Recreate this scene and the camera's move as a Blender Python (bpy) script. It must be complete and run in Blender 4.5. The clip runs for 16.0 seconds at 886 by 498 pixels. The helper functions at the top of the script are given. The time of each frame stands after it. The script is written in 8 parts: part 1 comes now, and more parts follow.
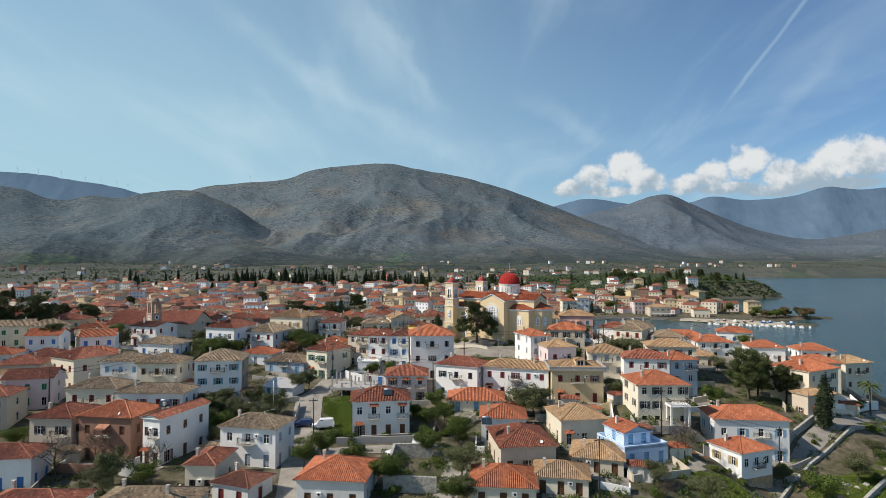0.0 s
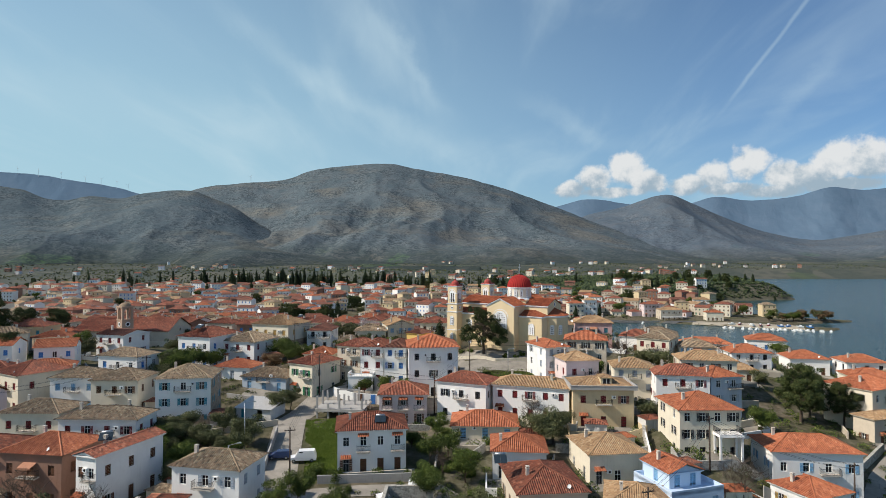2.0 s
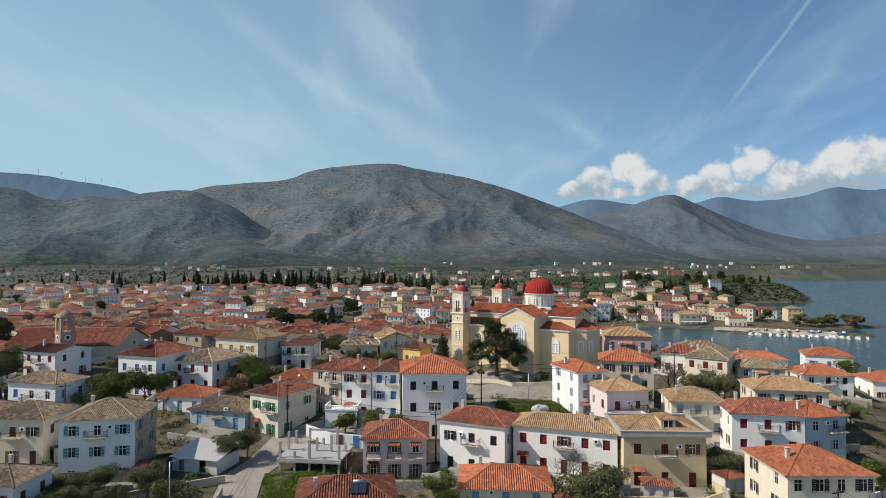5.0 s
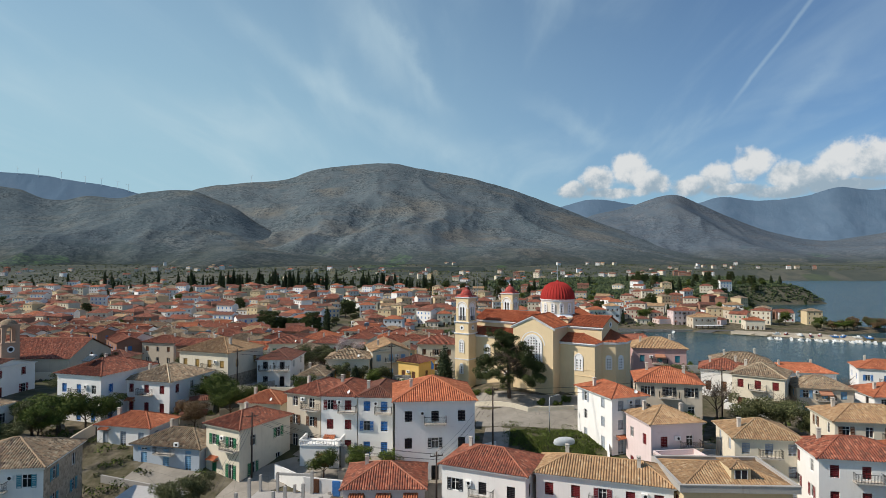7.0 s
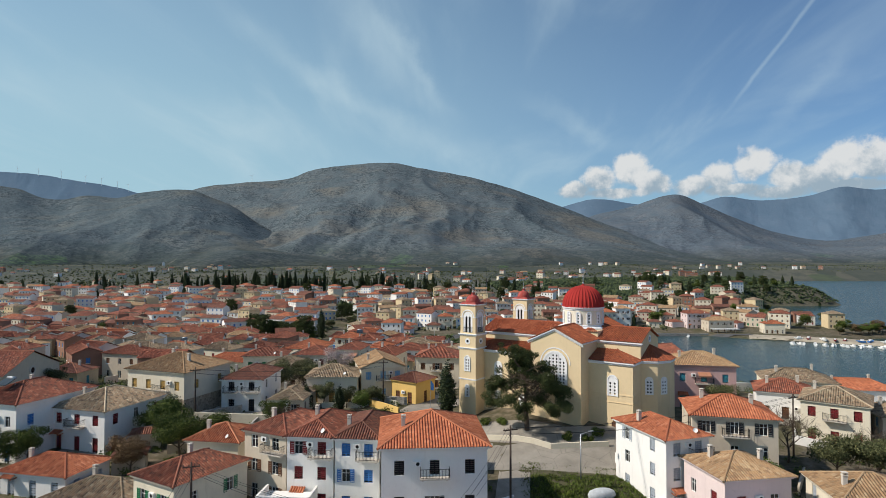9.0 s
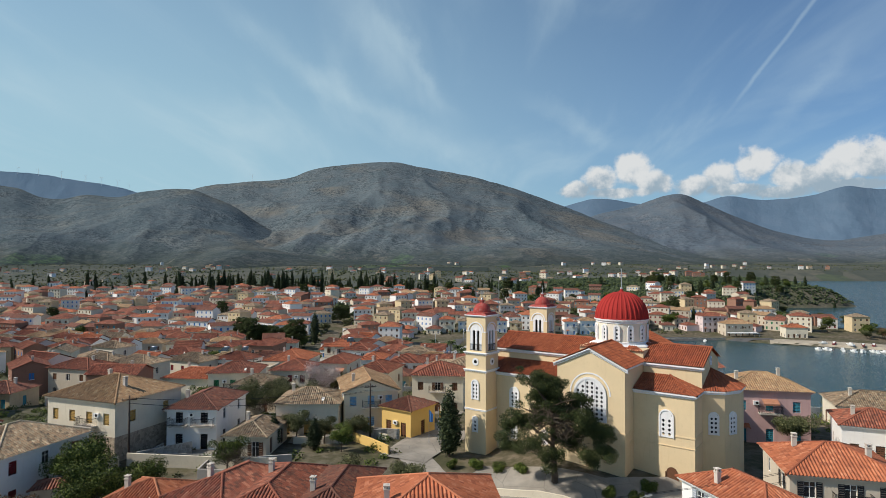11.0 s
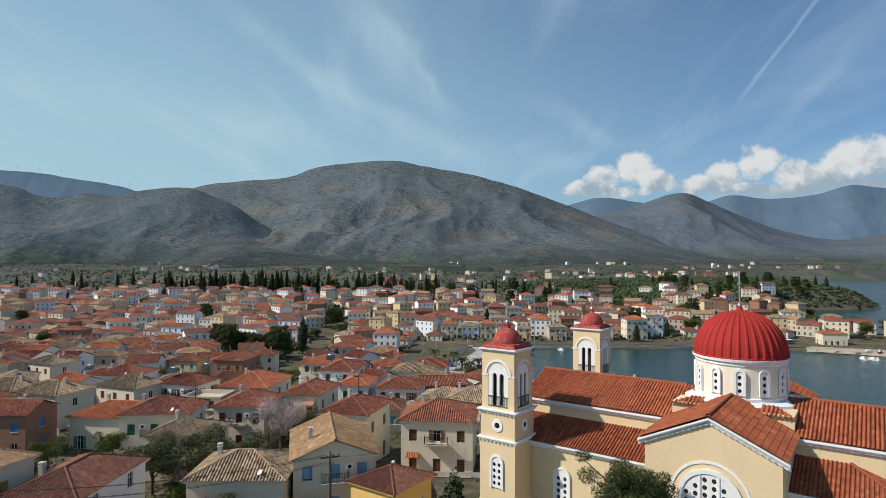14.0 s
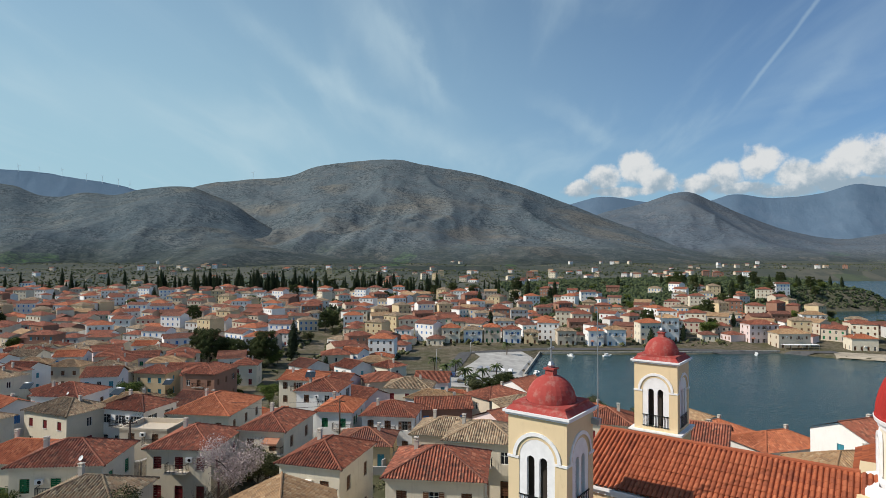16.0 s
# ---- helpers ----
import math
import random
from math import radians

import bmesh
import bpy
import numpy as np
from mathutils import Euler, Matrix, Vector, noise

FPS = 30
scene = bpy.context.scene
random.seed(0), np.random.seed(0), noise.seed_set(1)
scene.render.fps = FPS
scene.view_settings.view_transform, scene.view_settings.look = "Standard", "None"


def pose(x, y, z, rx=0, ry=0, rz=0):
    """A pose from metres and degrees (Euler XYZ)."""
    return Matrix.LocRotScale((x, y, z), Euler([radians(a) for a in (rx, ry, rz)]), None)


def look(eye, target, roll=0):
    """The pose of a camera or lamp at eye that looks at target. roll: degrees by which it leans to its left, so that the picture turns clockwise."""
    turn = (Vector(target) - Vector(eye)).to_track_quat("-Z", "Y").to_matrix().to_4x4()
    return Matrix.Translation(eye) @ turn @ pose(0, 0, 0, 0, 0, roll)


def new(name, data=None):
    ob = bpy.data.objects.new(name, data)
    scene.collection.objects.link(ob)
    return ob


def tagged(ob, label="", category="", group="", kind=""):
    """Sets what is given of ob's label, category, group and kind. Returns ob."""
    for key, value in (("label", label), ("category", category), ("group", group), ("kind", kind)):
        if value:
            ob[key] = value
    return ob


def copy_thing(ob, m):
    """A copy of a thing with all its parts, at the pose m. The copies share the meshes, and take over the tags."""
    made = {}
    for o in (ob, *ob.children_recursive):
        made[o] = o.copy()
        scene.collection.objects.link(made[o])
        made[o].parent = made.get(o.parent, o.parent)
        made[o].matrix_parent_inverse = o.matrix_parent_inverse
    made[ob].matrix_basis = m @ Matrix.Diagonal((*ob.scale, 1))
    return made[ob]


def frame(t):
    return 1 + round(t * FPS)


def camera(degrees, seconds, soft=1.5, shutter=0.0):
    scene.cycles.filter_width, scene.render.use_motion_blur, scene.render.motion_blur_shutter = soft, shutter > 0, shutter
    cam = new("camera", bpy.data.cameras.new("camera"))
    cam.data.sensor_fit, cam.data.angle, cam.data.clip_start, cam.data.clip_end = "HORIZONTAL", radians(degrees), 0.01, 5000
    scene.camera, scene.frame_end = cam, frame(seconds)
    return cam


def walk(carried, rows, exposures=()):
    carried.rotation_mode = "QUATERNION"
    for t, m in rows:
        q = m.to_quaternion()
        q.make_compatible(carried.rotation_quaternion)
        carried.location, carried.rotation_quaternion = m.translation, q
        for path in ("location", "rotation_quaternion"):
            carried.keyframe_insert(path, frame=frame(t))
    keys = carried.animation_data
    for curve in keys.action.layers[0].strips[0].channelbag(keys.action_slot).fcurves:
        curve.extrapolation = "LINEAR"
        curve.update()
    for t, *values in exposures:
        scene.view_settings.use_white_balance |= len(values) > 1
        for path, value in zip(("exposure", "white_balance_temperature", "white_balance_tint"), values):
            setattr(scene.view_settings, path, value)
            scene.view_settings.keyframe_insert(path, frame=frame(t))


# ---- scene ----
cam = camera(74.0, 16.0, soft=0.35)
PATH = [
    (0, pose(0.000, 0.000, 47.00, 91.129, 0, 0.000) @ pose(0, 0, 0, 0, 0, 0.032)),
    (1, pose(-0.195, 10.004, 47.00, 91.164, 0, 0.049) @ pose(0, 0, 0, 0, 0, 0.037)),
    (2, pose(-0.382, 20.116, 47.00, 91.193, 0, 0.100) @ pose(0, 0, 0, 0, 0, 0.042)),
    (3, pose(-0.558, 30.327, 47.00, 91.219, 0, 0.152) @ pose(0, 0, 0, 0, 0, 0.047)),
    (4, pose(-0.726, 40.629, 47.00, 91.240, 0, 0.206) @ pose(0, 0, 0, 0, 0, 0.052)),
    (5, pose(-0.884, 51.011, 47.00, 91.256, 0, 0.261) @ pose(0, 0, 0, 0, 0, 0.057)),
    (6, pose(-1.033, 61.466, 47.00, 91.269, 0, 0.317) @ pose(0, 0, 0, 0, 0, 0.062)),
    (7, pose(-1.172, 71.985, 47.00, 91.276, 0, 0.375) @ pose(0, 0, 0, 0, 0, 0.067)),
    (8, pose(-1.303, 82.559, 47.00, 91.280, 0, 0.435) @ pose(0, 0, 0, 0, 0, 0.072)),
    (9, pose(-1.423, 93.179, 47.00, 91.279, 0, 0.496) @ pose(0, 0, 0, 0, 0, 0.076)),
    (10, pose(-1.535, 103.837, 47.00, 91.273, 0, 0.558) @ pose(0, 0, 0, 0, 0, 0.081)),
    (11, pose(-1.637, 114.523, 47.00, 91.263, 0, 0.622) @ pose(0, 0, 0, 0, 0, 0.086)),
    (12, pose(-1.730, 125.229, 47.00, 91.249, 0, 0.687) @ pose(0, 0, 0, 0, 0, 0.091)),
    (13, pose(-1.814, 135.946, 47.00, 91.231, 0, 0.754) @ pose(0, 0, 0, 0, 0, 0.096)),
    (14, pose(-1.888, 146.665, 47.00, 91.208, 0, 0.822) @ pose(0, 0, 0, 0, 0, 0.101)),
    (15, pose(-1.953, 157.378, 47.00, 91.180, 0, 0.891) @ pose(0, 0, 0, 0, 0, 0.106)),
    (16, pose(-2.009, 168.076, 47.00, 91.148, 0, 0.962) @ pose(0, 0, 0, 0, 0, 0.111)),
]
walk(cam, PATH, ((0.0, 0.14), (4.0, 0.10), (7.5, 0.03), (12.0, 0.03), (16.0, 0.04)))

# ---------------------------------------------------------------- light
SUN_TO = Vector((-0.745, -0.125, 0.685)).normalized()
world = bpy.data.worlds.new("sky")
scene.world = world
world.use_nodes = True
wn, wl = world.node_tree.nodes, world.node_tree.links
wn.clear()


def mixer(mode="MIX"):
    n = wn.new("ShaderNodeMix")
    n.data_type, n.blend_type = "RGBA", mode
    return n


def wmath(op, a, b=None):
    n = wn.new("ShaderNodeMath")
    n.operation = op
    for i, v in enumerate((a, b)):
        if v is None:
            continue
        if isinstance(v, (int, float)):
            n.inputs[i].default_value = v
        else:
            wl.new(v, n.inputs[i])
    return n.outputs[0]


def wramp(value, lo, hi, a=0.0, b=1.0):
    n = wn.new("ShaderNodeMapRange")
    n.interpolation_type = "SMOOTHSTEP"
    wl.new(value, n.inputs[0])
    for i, v in enumerate((lo, hi, a, b)):
        n.inputs[i + 1].default_value = v
    return n.outputs[0]


sky = wn.new("ShaderNodeTexSky")
sky.sky_type, sky.sun_disc = "NISHITA", False
sky.sun_elevation, sky.sun_rotation = math.asin(SUN_TO.z), math.atan2(SUN_TO.x, SUN_TO.y)
sky.altitude, sky.air_density, sky.dust_density, sky.ozone_density = 20.0, 1.0, 0.6, 2.2
tc = wn.new("ShaderNodeTexCoord")
sep = wn.new("ShaderNodeSeparateXYZ")
wl.new(tc.outputs["Generated"], sep.inputs[0])
dx, dy, dz = sep.outputs
az = wmath("ARCTAN2", dx, dy)
up = wmath("MAXIMUM", dz, 0.0)
# high thin cloud: streaks on a flat layer far above
inv = wmath("DIVIDE", 1.0, wmath("ADD", up, 0.12))
flat = wn.new("ShaderNodeCombineXYZ")
wl.new(wmath("MULTIPLY", dx, inv), flat.inputs[0])
wl.new(wmath("MULTIPLY", dy, inv), flat.inputs[1])
streak = wn.new("ShaderNodeMapping")
streak.inputs["Rotation"].default_value = (0, 0, radians(-24))
streak.inputs["Scale"].default_value = (1.5, 0.42, 1.0)
wl.new(flat.outputs[0], streak.inputs[0])
n1 = wn.new("ShaderNodeTexNoise")
n1.inputs["Scale"].default_value, n1.inputs["Detail"].default_value, n1.inputs["Roughness"].default_value = 1.6, 7.0, 0.52
n1.inputs["Distortion"].default_value = 0.5
wl.new(streak.outputs[0], n1.inputs["Vector"])
cirrus = wmath("MULTIPLY", wramp(n1.outputs[0], 0.43, 0.80, 0.0, 0.44), wramp(az, 0.1, 0.7, 1.0, 0.7))
soft_n = wn.new("ShaderNodeTexNoise")
soft_n.inputs["Scale"].default_value, soft_n.inputs["Detail"].default_value, soft_n.inputs["Roughness"].default_value = 7.0, 6.0, 0.6
wl.new(tc.outputs["Generated"], soft_n.inputs["Vector"])


def band(a0, z0, a1, z1, width, strength):
    """A feathered streak of thin cloud from one direction to another, bowed and broken by noise."""
    L = math.hypot(a1 - a0, z1 - z0)
    ua, uz = (a1 - a0) / L, (z1 - z0) / L
    pa, pz = wmath("SUBTRACT", az, a0), wmath("SUBTRACT", dz, z0)
    along = wmath("DIVIDE", wmath("ADD", wmath("MULTIPLY", pa, ua), wmath("MULTIPLY", pz, uz)), L)
    bow = wmath("MULTIPLY", wmath("SUBTRACT", soft_n.outputs[0], 0.5), 0.10)
    across = wmath("ABSOLUTE", wmath("ADD", wmath("SUBTRACT", wmath("MULTIPLY", pa, uz), wmath("MULTIPLY", pz, ua)), bow))
    ends = wmath("MULTIPLY", wramp(along, -0.25, 0.35), wramp(along, 0.65, 1.25, 1.0, 0.0))
    return wmath("MULTIPLY", wmath("MULTIPLY", wramp(across, 0.0, width, strength, 0.0), ends), wramp(n1.outputs[0], 0.25, 0.65, 0.45, 1.0))


for streak_band in ((-0.36, 0.37, 0.02, 0.17, 0.030, 0.30), (-0.20, 0.44, 0.02, 0.22, 0.050, 0.26), (-0.12, 0.40, 0.00, 0.26, 0.018, 0.22), (0.13, 0.26, 0.30, 0.18, 0.022, 0.20),
                    (-0.10, 0.21, 0.10, 0.17, 0.045, 0.24), (0.60, 0.29, 0.48, 0.19, 0.022, 0.16), (-0.70, 0.24, -0.20, 0.20, 0.06, 0.22)):
    cirrus = wmath("ADD", cirrus, band(*streak_band))
# one straight vapour trail
trail_a = wmath("SUBTRACT", wmath("MULTIPLY", wmath("SUBTRACT", az, 0.449), 0.75), wmath("MULTIPLY", wmath("SUBTRACT", dz, 0.234), 0.662))
n2 = wn.new("ShaderNodeTexNoise")
n2.inputs["Scale"].default_value, n2.inputs["Detail"].default_value = 16.0, 4.0
wl.new(tc.outputs["Generated"], n2.inputs["Vector"])
trail_w = wmath("ABSOLUTE", wmath("ADD", trail_a, wmath("MULTIPLY", wmath("SUBTRACT", n2.outputs[0], 0.5), 0.012)))
trail = wmath("MULTIPLY", wramp(trail_w, 0.0002, 0.0045, 0.26, 0.0), wmath("MULTIPLY", wramp(dz, 0.205, 0.27), wramp(n2.outputs[0], 0.3, 0.6, 0.5, 1.0)))
# cumulus bank low above the far hills
n3 = wn.new("ShaderNodeTexNoise")
n3.inputs["Scale"].default_value, n3.inputs["Detail"].default_value, n3.inputs["Roughness"].default_value = 21.0, 12.0, 0.62
wl.new(tc.outputs["Generated"], n3.inputs["Vector"])


def puff(a0, z0, ra, rz):
    """A soft heap: one at its middle, nought at its rim."""
    ea = wmath("DIVIDE", wmath("SUBTRACT", az, a0), ra)
    ez = wmath("DIVIDE", wmath("SUBTRACT", dz, z0), rz)
    return wmath("SUBTRACT", 1.0, wmath("SQRT", wmath("ADD", wmath("MULTIPLY", ea, ea), wmath("MULTIPLY", ez, ez))))


heap = None
for a0, z0, ra, rz in ((0.300, 0.147, 0.040, 0.036), (0.255, 0.134, 0.040, 0.032), (0.212, 0.118, 0.040, 0.020), (0.335, 0.126, 0.040, 0.026), (0.270, 0.113, 0.080, 0.013),
                       (0.478, 0.146, 0.042, 0.036), (0.432, 0.134, 0.036, 0.032), (0.395, 0.120, 0.040, 0.022), (0.520, 0.127, 0.036, 0.026), (0.455, 0.111, 0.080, 0.013),
                       (0.588, 0.142, 0.036, 0.036), (0.628, 0.138, 0.042, 0.040), (0.552, 0.122, 0.040, 0.024), (0.505, 0.104, 0.070, 0.014), (0.685, 0.138, 0.055, 0.040),
                       (0.600, 0.108, 0.085, 0.015), (0.86, 0.13, 0.14, 0.05)):
    p = puff(a0, z0, ra, rz)
    heap = p if heap is None else wmath("MAXIMUM", heap, p)
dens = wmath("ADD", heap, wmath("MULTIPLY", wmath("SUBTRACT", n3.outputs[0], 0.5), 1.5))
cumulus = wramp(dens, 0.13, 0.50)
# the side of each billow that looks up towards the sun is the brighter one
shift = wn.new("ShaderNodeMapping")
shift.inputs["Location"].default_value = (-0.012, 0.0, 0.012)
wl.new(tc.outputs["Generated"], shift.inputs[0])
n4 = wn.new("ShaderNodeTexNoise")
n4.inputs["Scale"].default_value, n4.inputs["Detail"].default_value, n4.inputs["Roughness"].default_value = 21.0, 6.0, 0.55
wl.new(shift.outputs[0], n4.inputs["Vector"])
relief = wmath("MULTIPLY", wmath("SUBTRACT", n3.outputs[0], n4.outputs[0]), 3.4)
lit = wramp(wmath("ADD", relief, wmath("MULTIPLY", wmath("SUBTRACT", dz, 0.122), 22.0)), -0.5, 0.6)
circ = mixer()
cumc = mixer()
toned = mixer("MULTIPLY")
SKY_TINT = (0.41, 0.54, 0.67, 1)
toned.inputs[0].default_value = 1.0
toned.inputs[7].default_value = SKY_TINT
wl.new(sky.outputs[0], toned.inputs[6])
wl.new(wmath("MINIMUM", wmath("ADD", cirrus, trail), 0.8), circ.inputs[0])
hazed = mixer()
side = wramp(az, -0.6, 0.8, 1.0, 0.08)
wl.new(wmath("MULTIPLY", wmath("MULTIPLY", side, wramp(dz, 0.06, 0.55, 0.95, 0.42)), wramp(dz, 0.42, 0.8, 1.0, 0.25)), hazed.inputs[0])
wl.new(toned.outputs[2], hazed.inputs[6])
hazed.inputs[7].default_value = (2.55, 3.95, 4.6, 1)
wl.new(hazed.outputs[2], circ.inputs[6])
circ.inputs[7].default_value = (3.5, 4.5, 5.0, 1)
shade = mixer()
wl.new(lit, shade.inputs[0])
shade.inputs[6].default_value, shade.inputs[7].default_value = (2.2, 2.8, 3.3, 1), (5.0, 5.05, 5.0, 1)
wl.new(wmath("MULTIPLY", cumulus, 0.92), cumc.inputs[0])
wl.new(circ.outputs[2], cumc.inputs[6])
wl.new(shade.outputs[2], cumc.inputs[7])
bg = wn.new("ShaderNodeBackground")
bg.inputs[1].default_value = 0.145
wl.new(cumc.outputs[2], bg.inputs[0])
wo = wn.new("ShaderNodeOutputWorld")
wl.new(bg.outputs[0], wo.inputs[0])

sun_data = bpy.data.lights.new("sun", "SUN")
sun_data.energy, sun_data.angle, sun_data.color = 4.55, radians(0.6), (1.0, 0.91, 0.80)
sun = new("sun", sun_data)
sun.matrix_world = look(SUN_TO * 100, (0, 0, 0))

# ---------------------------------------------------------------- materials


class Mat:
    """Small builder of node materials."""

    def __init__(self, name, rough=0.8, metal=0.0, spec=0.3):
        self.m = bpy.data.materials.new(name)
        self.m.use_nodes = True
        self.n, self.l = self.m.node_tree.nodes, self.m.node_tree.links
        self.b = self.n["Principled BSDF"]
        self.b.inputs["Roughness"].default_value = rough
        self.b.inputs["Metallic"].default_value = metal
        self.b.inputs["Specular IOR Level"].default_value = spec

    def link(self, a, b):
        self.l.new(a, b)
        return self

    def coord(self, kind="Object", scale=(1, 1, 1)):
        if kind == "UV":
            c = self.n.new("ShaderNodeUVMap")
            out = c.outputs[0]
        elif kind == "World":
            c = self.n.new("ShaderNodeNewGeometry")
            out = c.outputs["Position"]
        else:
            c = self.n.new("ShaderNodeTexCoord")
            out = c.outputs[kind]
        mp = self.n.new("ShaderNodeMapping")
        mp.inputs["Scale"].default_value = scale
        self.l.new(out, mp.inputs[0])
        return mp.outputs[0]

    def noise(self, vec, scale, detail=4.0, rough=0.55, dist=0.0):
        n = self.n.new("ShaderNodeTexNoise")
        n.inputs["Scale"].default_value, n.inputs["Detail"].default_value = scale, detail
        n.inputs["Roughness"].default_value, n.inputs["Distortion"].default_value = rough, dist
        self.l.new(vec, n.inputs["Vector"])
        return n.outputs[0]

    def ramp(self, fac, stops):
        r = self.n.new("ShaderNodeValToRGB")
        e = r.color_ramp.elements
        while len(e) < len(stops):
            e.new(0.5)
        for el, (p, c) in zip(e, stops):
            el.position, el.color = p, (*c, 1)
        self.l.new(fac, r.inputs[0])
        return r.outputs[0]

    def mix(self, fac, a, b, mode="MIX"):
        n = self.n.new("ShaderNodeMix")
        n.data_type, n.blend_type = "RGBA", mode
        for i, v in ((0, fac), (6, a), (7, b)):
            if isinstance(v, (int, float)):
                n.inputs[i].default_value = v
            elif isinstance(v, tuple):
                n.inputs[i].default_value = (*v, 1)
            else:
                self.l.new(v, n.inputs[i])
        return n.outputs[2]

    def math(self, op, a, b=0.0):
        n = self.n.new("ShaderNodeMath")
        n.operation = op
        for i, v in enumerate((a, b)):
            if isinstance(v, (int, float)):
                n.inputs[i].default_value = v
            else:
                self.l.new(v, n.inputs[i])
        return n.outputs[0]

    def maprange(self, v, lo, hi, a=0.0, b=1.0):
        n = self.n.new("ShaderNodeMapRange")
        self.l.new(v, n.inputs[0])
        for i, k in enumerate((lo, hi, a, b)):
            n.inputs[i + 1].default_value = k
        return n.outputs[0]

    def bump(self, height, strength=0.3, distance=0.05):
        n = self.n.new("ShaderNodeBump")
        n.inputs["Strength"].default_value, n.inputs["Distance"].default_value = strength, distance
        self.l.new(height, n.inputs["Height"])
        self.l.new(n.outputs[0], self.b.inputs["Normal"])
        return self

    def random(self):
        return self.n.new("ShaderNodeObjectInfo").outputs["Random"]

    def color(self, c):
        if isinstance(c, tuple):
            self.b.inputs["Base Color"].default_value = (*c, 1)
        else:
            self.l.new(c, self.b.inputs["Base Color"])
        return self.m


def sc(c, k):
    return tuple(min(1.0, v * k) for v in c)


def plaster(name, c, dirt=0.5):
    m = Mat(name, 0.9, 0, 0.15)
    v = m.coord("World")
    big = m.noise(v, 0.5, 5, 0.6)
    fine = m.noise(v, 9.0, 3)
    col = m.mix(m.maprange(big, 0.35, 0.75), c, sc(c, 1 - 0.16 * dirt))
    streaks = m.noise(m.coord("World", (1.6, 1.6, 0.16)), 1.6, 5, 0.65)
    col = m.mix(m.maprange(streaks, 0.56, 0.80, 0.0, 0.6 * dirt), col, tuple(0.62 * v * w for v, w in zip(c, (1.0, 0.95, 0.86))))
    spots = m.noise(v, 2.3, 6, 0.72)
    col = m.mix(m.maprange(spots, 0.57, 0.72, 0.0, 0.42 * dirt), col, tuple(0.55 * v * w for v, w in zip(c, (1.0, 0.93, 0.84))))
    return m.bump(fine, 0.25, 0.02).color(col)


def tiles(name, a, b, c, moss=0.0, w=0.32, h=0.42):
    """Clay tiles: one tone for each tile, weathered in patches; u runs along the eave and v up the slope, in metres."""
    m = Mat(name, 0.85, 0, 0.2)
    uv = m.coord("UV")
    s = m.n.new("ShaderNodeSeparateXYZ")
    m.link(uv, s.inputs[0])
    cu, cv = m.math("FLOOR", m.math("DIVIDE", s.outputs[0], w)), m.math("FLOOR", m.math("DIVIDE", s.outputs[1], h))
    cell = m.n.new("ShaderNodeCombineXYZ")
    m.link(cu, cell.inputs[0]).link(cv, cell.inputs[1]).link(m.random(), cell.inputs[2])
    wh = m.n.new("ShaderNodeTexWhiteNoise")
    wh.noise_dimensions = "3D"
    m.link(cell.outputs[0], wh.inputs[0])
    col = m.ramp(wh.outputs[0], ((0.0, b), (0.45, a), (0.8, a), (1.0, c)))
    pos = m.coord("World")
    patch = m.noise(pos, 0.55, 6, 0.62)
    col = m.mix(m.maprange(patch, 0.42, 0.72, 0.0, 0.55), col, sc(b, 0.75))
    if moss:
        lich = m.noise(pos, 2.6, 5, 0.7)
        col = m.mix(m.maprange(lich, 0.46, 0.66, 0.0, moss), col, (0.30, 0.27, 0.19))
    hv = m.n.new("ShaderNodeHueSaturation")
    m.link(col, hv.inputs["Color"])
    m.link(m.maprange(m.random(), 0, 1, 0.8, 1.15), hv.inputs["Value"])
    step = m.math("FRACT", m.math("DIVIDE", s.outputs[1], h))
    ridge = m.math("ABSOLUTE", m.math("SINE", m.math("MULTIPLY", s.outputs[0], math.pi / w)))
    hgt = m.math("ADD", m.math("MULTIPLY", step, -0.6), m.math("ADD", ridge, m.math("MULTIPLY", wh.outputs[0], 0.5)))
    return m.bump(hgt, 0.9, 0.07).color(hv.outputs[0])


def plain(name, c, rough=0.7, metal=0.0, spec=0.3, vary=0.12, scale=3.0):
    m = Mat(name, rough, metal, spec)
    n = m.noise(m.coord("World"), scale, 4)
    return m.color(m.mix(m.maprange(n, 0.3, 0.7), sc(c, 1 - vary), sc(c, 1 + vary)))


WALL = dict(
    white=plaster("white lime plaster", (0.84, 0.825, 0.79), 0.42),
    grey=plaster("greyed white plaster", (0.66, 0.65, 0.62), 0.9),
    cream=plaster("cream plaster", (0.74, 0.67, 0.53), 0.7),
    beige=plaster("beige plaster", (0.60, 0.52, 0.41), 0.7),
    ochre=plaster("pale ochre plaster", (0.66, 0.53, 0.33), 0.8),
    yellow=plaster("yellow plaster", (0.74, 0.50, 0.17), 0.4),
    pink=plaster("faded pink plaster", (0.58, 0.38, 0.36), 0.6),
    palepink=plaster("pale pink plaster", (0.72, 0.60, 0.58), 0.5),
    blue=plaster("pale blue plaster", (0.55, 0.66, 0.80), 0.4),
    terracotta=plaster("terracotta plaster", (0.33, 0.185, 0.13), 0.8),
    bluegrey=plaster("blue grey plaster", (0.46, 0.52, 0.58), 0.6),
)
